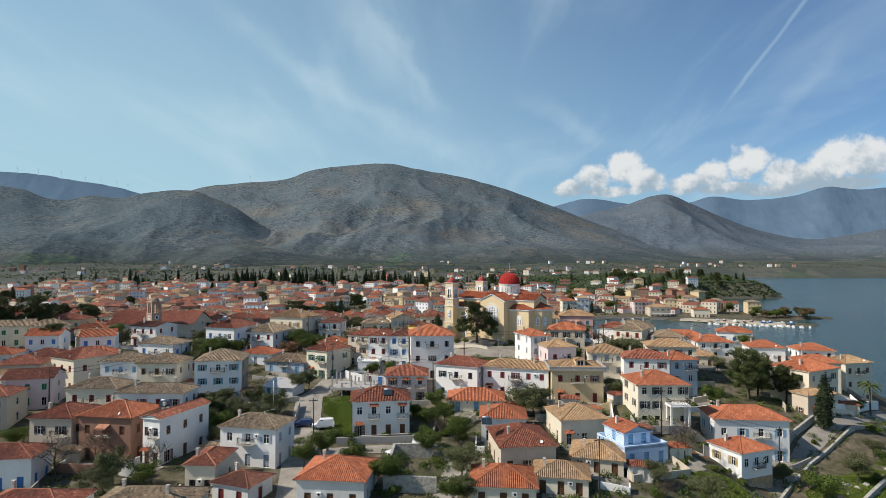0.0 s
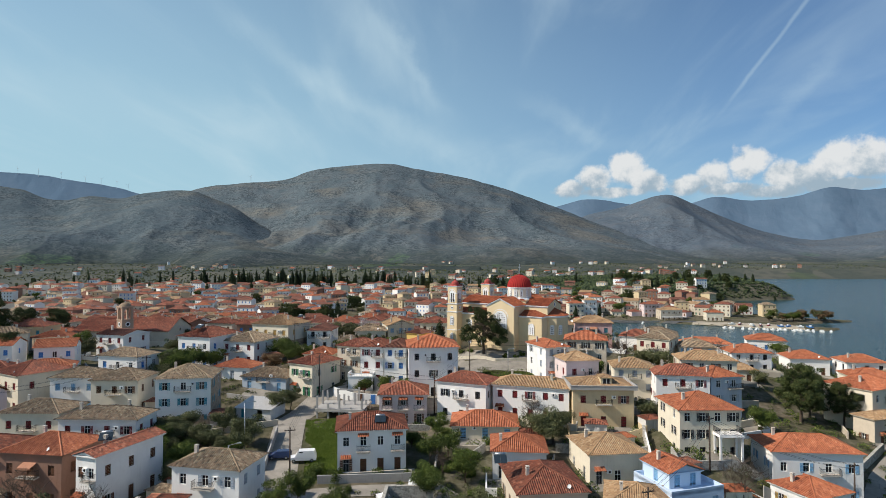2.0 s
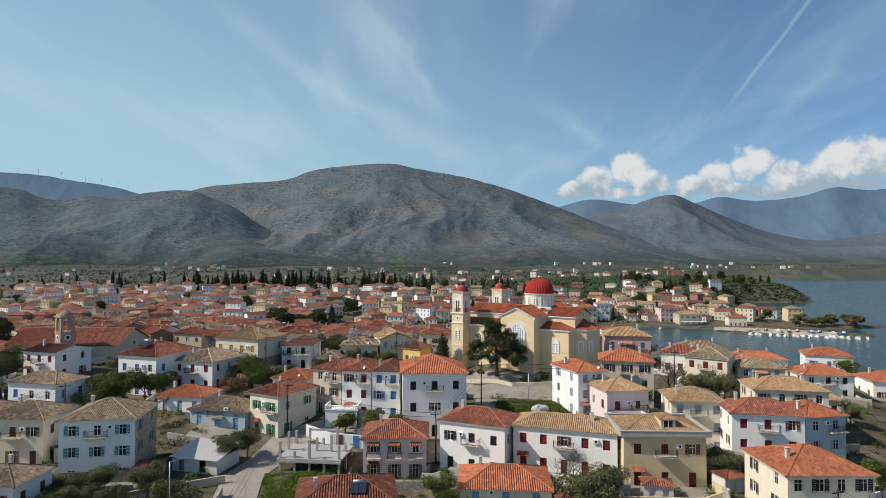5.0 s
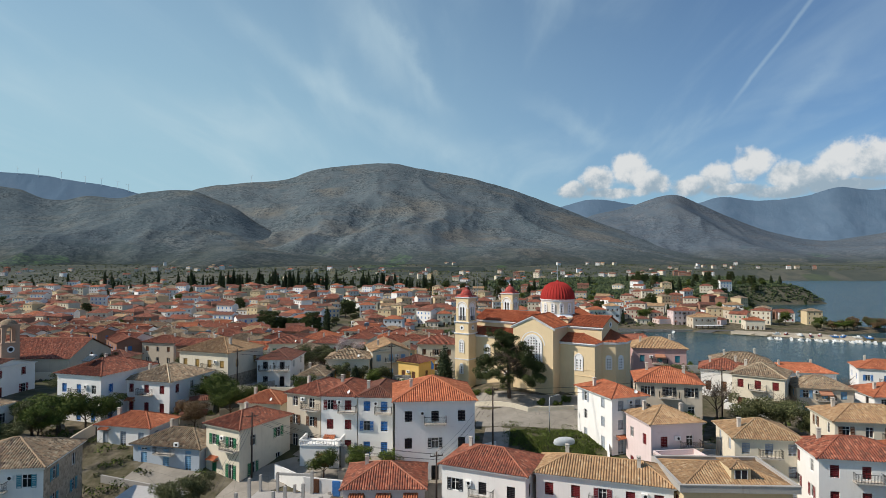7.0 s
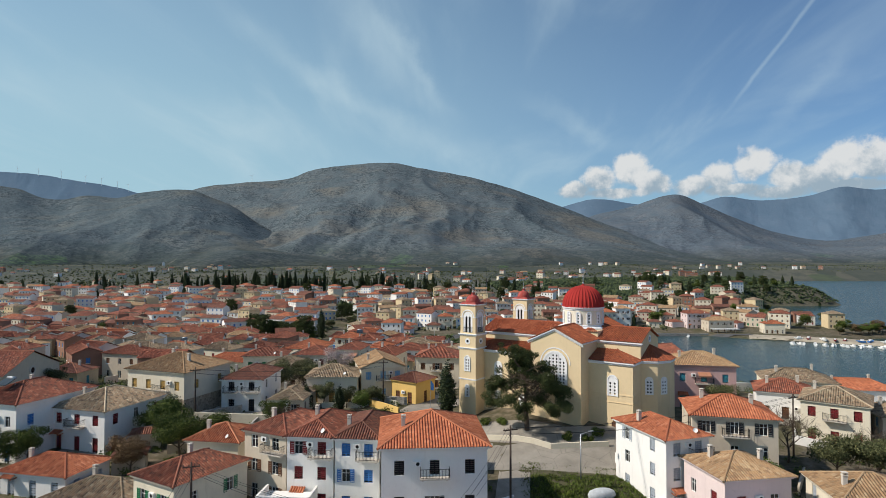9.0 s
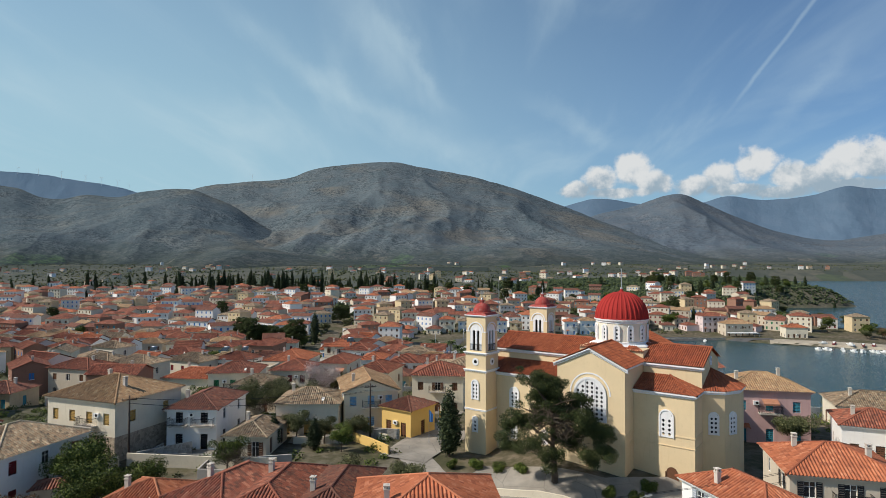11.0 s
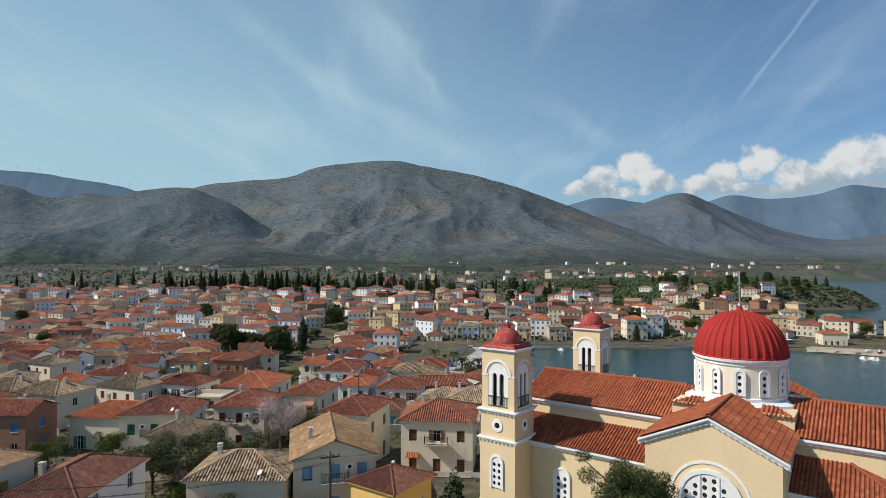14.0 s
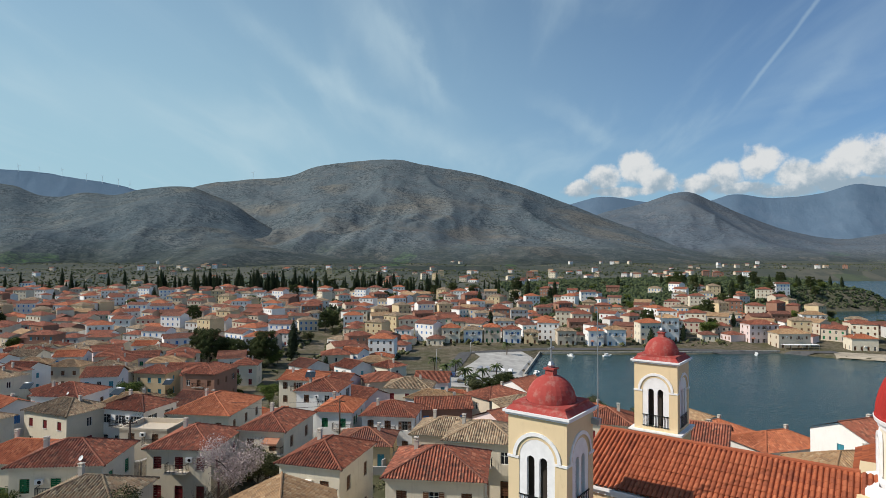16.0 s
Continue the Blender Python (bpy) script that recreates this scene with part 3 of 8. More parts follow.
class Geo:
    """Collects faces into one mesh."""

    def __init__(self):
        self.v, self.f, self.uv, self.s = [], [], [], []

    def face(self, pts, uv=None, slot=0):
        i = len(self.v)
        self.v += [tuple(p) for p in pts]
        self.f.append(tuple(range(i, i + len(pts))))
        self.uv.append(uv or [(0.0, 0.0)] * len(pts))
        self.s.append(slot)

    def box(self, x0, x1, y0, y1, z0, z1, slot=0, taper=0.0):
        t = taper
        a = [(x0, y0, z0), (x1, y0, z0), (x1, y1, z0), (x0, y1, z0)]
        b = [(x0 + t, y0 + t, z1), (x1 - t, y0 + t, z1), (x1 - t, y1 - t, z1), (x0 + t, y1 - t, z1)]
        self.face(a[::-1], slot=slot), self.face(b, slot=slot)
        for k in range(4):
            n = (k + 1) % 4
            self.face([a[k], a[n], b[n], b[k]], slot=slot)

    def tube(self, p0, p1, r0, r1=None, n=8, slot=0, caps=True):
        p0, p1 = Vector(p0), Vector(p1)
        r1 = r0 if r1 is None else r1
        d = (p1 - p0).normalized()
        a = d.orthogonal().normalized()
        b = d.cross(a)
        A = [p0 + (a * math.cos(2 * math.pi * k / n) + b * math.sin(2 * math.pi * k / n)) * r0 for k in range(n)]
        B = [p1 + (a * math.cos(2 * math.pi * k / n) + b * math.sin(2 * math.pi * k / n)) * r1 for k in range(n)]
        for k in range(n):
            m = (k + 1) % n
            self.face([A[k], A[m], B[m], B[k]], slot=slot)
        if caps:
            self.face(A[::-1], slot=slot), self.face(B, slot=slot)

    def lathe(self, prof, n=32, slot=0, cx=0, cy=0, a0=0.0, a1=2 * math.pi):
        for (r0, z0), (r1, z1) in zip(prof, prof[1:]):
            for k in range(n):
                p, q = a0 + (a1 - a0) * k / n, a0 + (a1 - a0) * (k + 1) / n
                pts = [(cx + r0 * math.cos(p), cy + r0 * math.sin(p), z0), (cx + r0 * math.cos(q), cy + r0 * math.sin(q), z0),
                       (cx + r1 * math.cos(q), cy + r1 * math.sin(q), z1), (cx + r1 * math.cos(p), cy + r1 * math.sin(p), z1)]
                if r0 < 1e-4:
                    pts = [pts[0], pts[2], pts[3]]
                elif r1 < 1e-4:
                    pts = pts[:3]
                self.face(pts, slot=slot)

    def mesh(self, name, mat, smooth_faces=False):
        me = mesh_object(name, self.v, self.f, mat, smooth_faces, self.uv, self.s)
        if smooth_faces:
            bm = bmesh.new()
            bm.from_mesh(me)
            bmesh.ops.remove_doubles(bm, verts=bm.verts, dist=0.0005)
            bm.to_mesh(me)
            bm.free()
        return me


TILE = 0.32


def slope(g, A, B, inward, run_at, tan, fine=True, lift=0.0, uv0=0.0, course=0.0, pitch=TILE):
    """One roof slope over the eave A-B; run_at(s) is how far it goes in at s along the eave. Round tiles in columns."""
    A, B, inward = Vector(A), Vector(B), Vector(inward)
    L = (B - A).length
    t = (B - A) / L
    k = math.sqrt(1 + tan * tan)
    if fine:
        n = max(2, round(L / pitch))
        w = L / n
        k_h = pitch / TILE
        ss = [w * (i + q) for i in range(n) for q in (0.0, 0.25, 0.5, 0.75)] + [L]
        hs = [h * k_h for _ in range(n) for h in (0.0, 0.075, 0.105, 0.075)] + [0.0]
    else:
        n = 8
        ss, hs = [L * i / n for i in range(n + 1)], [0.0] * (n + 1)
    pts = []
    for s, h in zip(ss, hs):
        run = max(0.0, run_at(s))
        base = A + t * s
        pts.append((base + Vector((0, 0, h + lift)), base + inward * run + Vector((0, 0, run * tan + h + lift)), s + uv0, run * k))
    for (a0, a1, s0, r0), (b0, b1, s1, r1) in zip(pts, pts[1:]):
        if r0 < 1e-4 and r1 < 1e-4:
            continue
        if course and abs(r0 - r1) < 1e-4:
            # each course of tiles ends a little proud of the one below it
            rows = max(1, round(r0 / course))
            for j in range(rows):
                f0, f1, up = j / rows, (j + 1) / rows, Vector((0, 0, 0.025))
                p, q = a0.lerp(a1, f0), b0.lerp(b1, f0)
                g.face([p + up, q + up, b0.lerp(b1, f1), a0.lerp(a1, f1)], [(s0, r0 * f0), (s1, r0 * f0), (s1, r0 * f1), (s0, r0 * f1)])
                g.face([p, q, q + up, p + up], [(s0, r0 * f0), (s1, r0 * f0), (s1, r0 * f0), (s0, r0 * f0)])
            continue
        if r0 < 1e-4:
            g.face([a0, b0, b1], [(s0, 0), (s1, 0), (s1, r1)])
        elif r1 < 1e-4:
            g.face([a0, b0, a1], [(s0, 0), (s1, 0), (s0, r0)])
        else:
            g.face([a0, b0, b1, a1], [(s0, 0), (s1, 0), (s1, r1), (s0, r0)])


def cap(g, p, q, r=0.13):
    """A line of ridge tiles from p to q, each a little proud of the next."""
    p, q = Vector(p), Vector(q)
    n = max(1, round((q - p).length / 0.8))
    for i in range(n):
        a, b = p.lerp(q, i / n), p.lerp(q, (i + 1) / n)
        g.tube(a + Vector((0, 0, 0.02)), b + Vector((0, 0, 0.05)), r, r * 0.86, 7, caps=False)


def roof_mesh(kind, W, D, tan=0.42, over=0.45, fine=True):
    """Roof over a W x D house, its eaves at z = 0; kinds: hip, gable_x (ridge along the front), gable_y."""
    g = Geo()
    x0, x1, y0, y1 = -W / 2 - over, W / 2 + over, -over, D + over
    w, d = x1 - x0, y1 - y0
    caps = []
    if kind == "hip":
        h = min(w, d) / 2
        f = lambda L: (lambda s: min(s, L - s, h))
        slope(g, (x0, y0, 0), (x1, y0, 0), (0, 1, 0), f(w), tan, fine)
        slope(g, (x1, y0, 0), (x1, y1, 0), (-1, 0, 0), f(d), tan, fine, uv0=w)
        slope(g, (x1, y1, 0), (x0, y1, 0), (0, -1, 0), f(w), tan, False, uv0=w + d)
        slope(g, (x0, y1, 0), (x0, y0, 0), (1, 0, 0), f(d), tan, fine, uv0=w + w + d)
        top = h * tan
        ra, rb = ((x0 + h, y0 + h, top), (x1 - h, y0 + h, top)) if w >= d else ((x0 + h, y0 + h, top), (x0 + h, y1 - h, top))
        if w >= d:
            ends = (((x0, y0, 0), ra), ((x0, y1, 0), ra), ((x1, y0, 0), rb), ((x1, y1, 0), rb))
        else:
            ends = (((x0, y0, 0), ra), ((x1, y0, 0), ra), ((x0, y1, 0), rb), ((x1, y1, 0), rb))
        caps = [*ends, (ra, rb)]
    elif kind == "gable_x":
        h = d / 2
        slope(g, (x0, y0, 0), (x1, y0, 0), (0, 1, 0), lambda s: h, tan, fine)
        slope(g, (x1, y1, 0), (x0, y1, 0), (0, -1, 0), lambda s: h, tan, False, uv0=w)
        caps = [((x0, y0 + h, h * tan), (x1, y0 + h, h * tan))]
    elif kind == "gable_y":
        h = w / 2
        slope(g, (x1, y0, 0), (x1, y1, 0), (-1, 0, 0), lambda s: h, tan, fine)
        slope(g, (x0, y1, 0), (x0, y0, 0), (1, 0, 0), lambda s: h, tan, fine, uv0=d)
        caps = [((x0 + h, y0, h * tan), (x0 + h, y1, h * tan))]
    if fine:
        for p, q in caps:
            if (Vector(p) - Vector(q)).length > 0.3:
                cap(g, p, q)
    return g


def facade(g, A, B, H, z0, cols, rows, bottom):
    """A wall from A to B (seen from outside, left to right) with real openings. cols: (middle, width); rows: (sill, head).
    Returns the openings as (place, yaw, width, height)."""
    A, B = Vector((*A, 0)), Vector((*B, 0))
    L = (B - A).length
    t = (B - A) / L
    n = Vector((t.y, -t.x, 0))
    xs, zs = [0.0], [bottom]
    for c, w in cols:
        xs += [c - w / 2, c + w / 2]
    for a, b in rows:
        zs += [a, b]
    xs.append(L), zs.append(H)
    P = lambda s, z, depth=0.0: tuple(A + t * s - n * depth + Vector((0, 0, z)))
    out = []
    for i in range(len(xs) - 1):
        for j in range(len(zs) - 1):
            a, b, c, d = xs[i], xs[i + 1], zs[j], zs[j + 1]
            if i % 2 and j % 2:
                for q in (((a, c), (b, c)), ((b, c), (b, d)), ((b, d), (a, d)), ((a, d), (a, c))):
                    (s0, h0), (s1, h1) = q
                    g.face([P(s0, h0), P(s1, h1), P(s1, h1, 0.2), P(s0, h0, 0.2)])
                out.append((A + t * ((a + b) / 2) - n * 0.14 + Vector((0, 0, c)), math.degrees(math.atan2(t.y, t.x)), b - a, d - c, j // 2))
            else:
                g.face([P(a, c), P(b, c), P(b, d), P(a, d)])
    return out


WIN = {}


def window_meshes(w, h, kind, paint):
    """Meshes of one window, its opening's foot at the origin, looking along -y: frame, pane, one shutter leaf."""
    key = (round(w, 2), round(h, 2), kind, paint)
    if key in WIN:
        return WIN[key]
    fr, pa, sh = Geo(), Geo(), Geo()
    b = 0.07
    mat = PAINT[paint]
    if kind in ("open", "plain"):
        fr.box(-w / 2, -w / 2 + b, -0.03, 0.04, 0, h), fr.box(w / 2 - b, w / 2, -0.03, 0.04, 0, h)
        fr.box(-w / 2 + b, w / 2 - b, -0.03, 0.04, h - b, h), fr.box(-w / 2 + b, w / 2 - b, -0.03, 0.04, 0, b)
        fr.box(-0.03, 0.03, -0.02, 0.03, b, h - b)
        fr.box(-w / 2 + b, w / 2 - b, -0.015, 0.025, h * 0.66, h * 0.66 + 0.05)
        pa.box(-w / 2 + b, w / 2 - b, 0.0, 0.012, b, h - b)
    leaf = w / 2
    nb = 7
    sh.box(0, 0.06, 0, 0.04, 0, h), sh.box(leaf - 0.06, leaf, 0, 0.04, 0, h)
    for k in range(nb + 1):
        z = k * (h - 0.05) / nb
        sh.box(0.06, leaf - 0.06, 0.004, 0.036, z, z + (0.05 if k in (0, nb) else (h / nb) * 0.72))
    WIN[key] = (fr.mesh("window", WHITE) if fr.v else None, pa.mesh("pane", GLASS) if pa.v else None, sh.mesh("shutter", mat))
    return WIN[key]


FARWIN = {}


def far_window(w, h, leaf=""):
    """A window seen from afar: a bare pane in a white frame, or closed with a pair of painted shutters."""
    key = (round(w, 1), round(h, 1), leaf)
    if key not in FARWIN:
        g = Geo()
        if leaf:
            g.box(-w / 2, -0.02, -0.03, 0.03, 0, h, 1), g.box(0.02, w / 2, -0.03, 0.03, 0, h, 1), g.box(-w / 2 - 0.08, w / 2 + 0.08, -0.2, 0.0, -0.08, 0.0)
        else:
            g.box(-w / 2, w / 2, 0.02, 0.05, 0, h, 1)
            g.box(-0.04, 0.04, -0.01, 0.02, 0, h), g.box(-w / 2, -w / 2 + 0.07, -0.01, 0.02, 0, h), g.box(w / 2 - 0.07, w / 2, -0.01, 0.02, 0, h)
        FARWIN[key] = g.mesh("window", [WHITE, PAINT[leaf] if leaf else GLASS])
    return FARWIN[key]


BALC = {}


def balcony(parent, m, w=3.0, d=1.0, mat=None):
    """A slab on brackets with an iron railing."""
    key = (round(w, 1), d)
    if key not in BALC:
        s, r = Geo(), Geo()
        s.box(-w / 2, w / 2, -d, 0, -0.14, 0)
        for x in (-w / 2 + 0.3, w / 2 - 0.3):
            s.box(x - 0.08, x + 0.08, -d * 0.7, 0, -0.34, -0.14)
        n = int(w / 0.16)
        for k in range(n + 1):
            x = -w / 2 + 0.04 + (w - 0.08) * k / n
            r.box(x - 0.015, x + 0.015, -d + 0.025, -d + 0.055, 0, 1.0)
        for x in (-w / 2 + 0.04, w / 2 - 0.04):
            for k in range(6):
                y = -d + 0.04 + (d - 0.04) * k / 6
                r.box(x - 0.011, x + 0.011, y - 0.011, y + 0.011, 0, 1.0)
            r.box(x - 0.025, x + 0.025, -d + 0.02, 0, 1.0, 1.04)
        r.box(-w / 2 + 0.02, w / 2 - 0.02, -d + 0.015, -d + 0.065, 1.0, 1.04)
        r.box(-w / 2 + 0.02, w / 2 - 0.02, -d + 0.025, -d + 0.055, 0.08, 0.11)
        BALC[key] = (s.mesh("balcony", CHIMNEY), r.mesh("railing", IRON))
    b = part_me("balcony", BALC[key][0], parent, m)
    part_me("railing", BALC[key][1], b, label="black iron railing")


def chimney_mesh():
    g = Geo()
    g.box(-0.22, 0.22, -0.22, 0.22, -0.8, 0.75), g.box(-0.27, 0.27, -0.27, 0.27, 0.75, 0.84)
    for x in (-0.15, 0.15):
        for y in (-0.15, 0.15):
            g.box(x - 0.06, x + 0.06, y - 0.06, y + 0.06, 0.84, 1.05)
    g.box(-0.27, 0.27, -0.27, 0.27, 1.05, 1.12), g.box(-0.15, 0.15, -0.15, 0.15, 1.12, 1.18, taper=0.07)
    return g.mesh("chimney", CHIMNEY)


CHIM = chimney_mesh()


def small_meshes():
    """Wall fittings: an air conditioner, a tiled canopy, a dish aerial, a cloth awning."""
    a, c, d, w = Geo(), Geo(), Geo(), Geo()
    a.box(-.4, .4, -.30, 0, 0, .55), a.box(-.36, -.34, -.32, -.30, .05, .5)
    a.tube((.08, -.31, .27), (.08, -.30, .27), .2, n=12, slot=1)
    slope(c, (-.9, -.95, 0), (.9, -.95, 0), (0, 1, 0), lambda s: .95, .45)
    c.box(-.9, -.8, -.9, 0, -.12, -.02), c.box(.8, .9, -.9, 0, -.12, -.02)
    d.lathe([(0, 0), (.18, .03), (.34, .1), (.42, .17)], 16), d.tube((0, 0, 0), (0, 0, -.2), .03, n=6), d.tube((0, -.1, .03), (0, 0, .42), .015, n=5)
    w.face([(-1.1, -1.2, -.45), (1.1, -1.2, -.45), (1.1, 0, 0), (-1.1, 0, 0)]), w.face([(-1.1, -1.2, -.7), (1.1, -1.2, -.7), (1.1, -1.2, -.45), (-1.1, -1.2, -.45)])
    return (a.mesh("air_conditioner", [WHITE, IRON]), c.mesh("canopy", ROOF["orange"]), d.mesh("dish_aerial", WHITE), w.mesh("awning", plain("faded awning cloth", (0.42, 0.20, 0.12), 0.8)))


FIT_AC, FIT_CANOPY, FIT_DISH, FIT_AWNING = small_meshes()
HOUSES = []  # middle and reach of every house, so that later ones keep clear
WORDS = dict(white="whitewashed", grey="greyish white", cream="cream", beige="beige", ochre="pale ochre", yellow="yellow", pink="faded pink", palepink="pale pink",
             blue="pale blue", terracotta="terracotta", bluegrey="blue grey")
RWORDS = dict(red="red clay tile", orange="orange clay tile", dark="dark red tile", ochre="ochre tile", old="weathered old tile")
PWORDS = dict(red="dark red", teal="teal", bluep="blue", green="green", grey="grey", brown="brown", mustard="mustard", black="black", lblue="light blue")


RECTS = []  # the plans of the nearer houses


def house(x0, y0, x1, y1, depth, eave, wall="white", roof="red", paint="red", kind="hip", closed=True, chim=1, balc=1, floors=0, base=0, tan=0.40, ncols=0, extra="", zbase=None, stone_side=False):
    """A house whose front runs from (x0, y0) to (x1, y1), its eaves at the height given."""
    W = math.hypot(x1 - x0, y1 - y0)
    yaw = math.degrees(math.atan2(y1 - y0, x1 - x0))
    cx, cy = (x0 + x1) / 2, (y0 + y1) / 2
    nrm = Vector((-(y1 - y0), x1 - x0)) / W
    mid = Vector((cx, cy)) + nrm * depth / 2
    gz = min(ground_z(cx, cy), ground_z(mid.x, mid.y), ground_z(x0, y0), ground_z(x1, y1)) if zbase is None else zbase
    HOUSES.append((mid.x, mid.y, math.hypot(W, depth) / 2))
    RECTS.append((cx, cy, radians(yaw), W, depth, wall))
    H = eave - gz
    floors = floors or max(1, min(3, round((H - 0.4) / 3.3)))
    tall = "one-storey" if floors == 1 else "two-storey" if floors == 2 else "three-storey"
    ob = root("house", cx, cy, gz, yaw, f"{tall} {WORDS[wall]} house, {RWORDS.get(roof, 'flat concrete')} roof, {PWORDS[paint]} shutters{extra}", "house", "houses of the town")
    g = Geo()
    step = H / floors
    rows = [(k * step + (0.9 if k else 0.12), min(k * step + (2.45 if k else 2.3), H - 0.35)) for k in range(floors)]
    if base:
        rows[0] = (1.1, 2.3)
    opens = []
    nf = ncols or max(2, round(W / 3.4))
    cols = [(W * (k + 0.5) / nf, 1.05) for k in range(nf)]
    nd = max(1, round(depth / 4.6))
    side = [(depth * (k + 0.5) / nd, 1.0) for k in range(nd)]
    h = W / 2
    opens += [(*o, 0) for o in facade(g, (-h, 0), (h, 0), H, 0, cols, rows, -1.5)]
    n0 = len(g.s)
    opens += [(*o, 1) for o in facade(g, (h, 0), (h, depth), H, 0, side, rows, -1.5)]
    if stone_side:
        g.s[n0:] = [1] * (len(g.s) - n0)
    facade(g, (h, depth), (-h, depth), H, 0, [], [], -1.5)
    opens += [(*o, 2) for o in facade(g, (-h, depth), (-h, 0), H, 0, side, rows, -1.5)]
    if kind == "gable_x":
        for x in (-h, h):
            g.face([(x, 0, H), (x, depth, H), (x, depth / 2, H + depth / 2 * tan)])
    if kind == "gable_y":
        for y in (0, depth):
            g.face([(-h, y, H), (h, y, H), (0, y, H + h * tan)])
    if kind == "flat":
        g.face([(-h, 0, H - 0.5), (h, 0, H - 0.5), (h, depth, H - 0.5), (-h, depth, H - 0.5)])
        for a, b, c, d in ((-h, h, 0.0, 0.22), (-h, h, depth - 0.22, depth), (-h, -h + 0.22, 0.22, depth - 0.22), (h - 0.22, h, 0.22, depth - 0.22)):
            g.box(a, b, c, d, H - 0.5, H + 0.25)
    part_me("wall", g.mesh("wall", [WALL[wall], STONE] if stone_side else WALL[wall]), ob)
    if base:
        s = Geo()
        s.box(-h - 0.03, h + 0.03, -0.05, depth + 0.05, -1.5, base)
        part_me("plinth", s.mesh("plinth", STONE), ob, label="rubble stone plinth")
    if kind != "flat":
        e = Geo()
        e.box(-h - 0.34, h + 0.34, -0.34, depth + 0.34, H - 0.13, H + 0.02)
        e.box(-h - 0.16, h + 0.16, -0.16, depth + 0.16, H - 0.28, H - 0.13)
        part_me("cornice", e.mesh("cornice", WALL[wall]), ob)
        part_me("roof", roof_mesh(kind, W, depth, tan).mesh("roof", ROOF[roof]), ob, Matrix.Translation((0, 0, H + 0.02)), f"{RWORDS[roof]} roof")
    rnd = random.Random(int(x0 * 7 + y0 * 13))
    for place, wyaw, w, hh, level, face_i in opens:
        m = Matrix.Translation(place) @ pose(0, 0, 0, 0, 0, wyaw)
        door = (level == 0 and not base)
        style = "closed" if (closed and rnd.random() < 0.85) or (door and rnd.random() < 0.4) else ("plain" if rnd.random() < 0.4 else "open")
        fr, pa, sh = window_meshes(w, hh, style, paint)
        name = "door" if door and hh > 2.0 else "window"
        if style == "closed":
            wob = part_me(name, sh, ob, m @ Matrix.Translation((-w / 2, -0.02, 0)))
            part_me("shutter", sh, wob, Matrix.Translation((w / 2, 0, 0)))
        else:
            wob = part_me(name, fr, ob, m)
            part_me("pane", pa, wob)
            if style == "open":
                part_me("shutter", sh, wob, Matrix.Translation((-w, -0.2, 0)))
                part_me("shutter", sh, wob, Matrix.Translation((w / 2, -0.2, 0)))
    if balc and floors > 1:
        k = nf // 2
        balcony(ob, Matrix.Translation((cols[k][0] - h, 0, step * (floors - 1) + 0.75)), min(3.2, W / nf))
        if balc > 1 and nf > 1:
            balcony(ob, Matrix.Translation((cols[(k + 1) % nf][0] - h, 0, step * (floors - 1) + 0.75)), min(2.6, W / nf * 0.9))
    if rnd.random() < 0.55:
        k = rnd.randrange(nf)
        part_me("air_conditioner", FIT_AC, ob, Matrix.Translation((cols[k][0] - h + W / nf * 0.5 - (W / nf if k == nf - 1 else 0), -0.01, step * (floors - 1) + 1.9)))
    if rnd.random() < 0.4 and not base:
        part_me("canopy", FIT_CANOPY, ob, Matrix.Translation((cols[0][0] - h, -0.01, min(2.55, step - 0.3))))
    if rnd.random() < 0.07 and floors > 1:
        part_me("awning", FIT_AWNING, ob, Matrix.Translation((cols[nf // 2][0] - h, -0.01, min(step * (floors - 1) + 2.75, H - .35))))
    if rnd.random() < 0.14 and kind != "flat":
        part_me("dish_aerial", FIT_DISH, ob, Matrix.Translation((W * .25, .5, H + .62)) @ pose(0, 0, 0, 55, 0, -30) @ Matrix.Diagonal((.7, .7, .7, 1)))
    for k in range(chim):
        px = (-0.3 + 0.55 * k) * W + rnd.uniform(-0.4, 0.4)
        py = depth * (0.35 + 0.3 * ((k + int(cx)) % 2))
        if kind != "flat":
            lim = min(W / 2 - abs(px), py, depth - py) if kind == "hip" else (min(py, depth - py) if kind == "gable_x" else W / 2 - abs(px))
            part_me("chimney", CHIM, ob, Matrix.Translation((px, py, H + max(0.0, lim) * tan + 0.4)))
    return ob


# ---------------------------------------------------------------- the church
CH = root("church", 3.0, 198.2, 20.2, -35.6, "ochre church with red dome, twin bell towers, tile roofs", "church")
CB = 20.2
AX = 9.45  # the church's axis, across from the near tower


def cz(z):
    return z - CB


def arch_pts(w, h, n=10):
    """Outline of a round-headed opening, its foot at the origin."""
    r = w / 2
    return [(-r, 0), (r, 0)] + [(r * math.cos(math.pi * k / n), h - r + r * math.sin(math.pi * k / n)) for k in range(n + 1)]


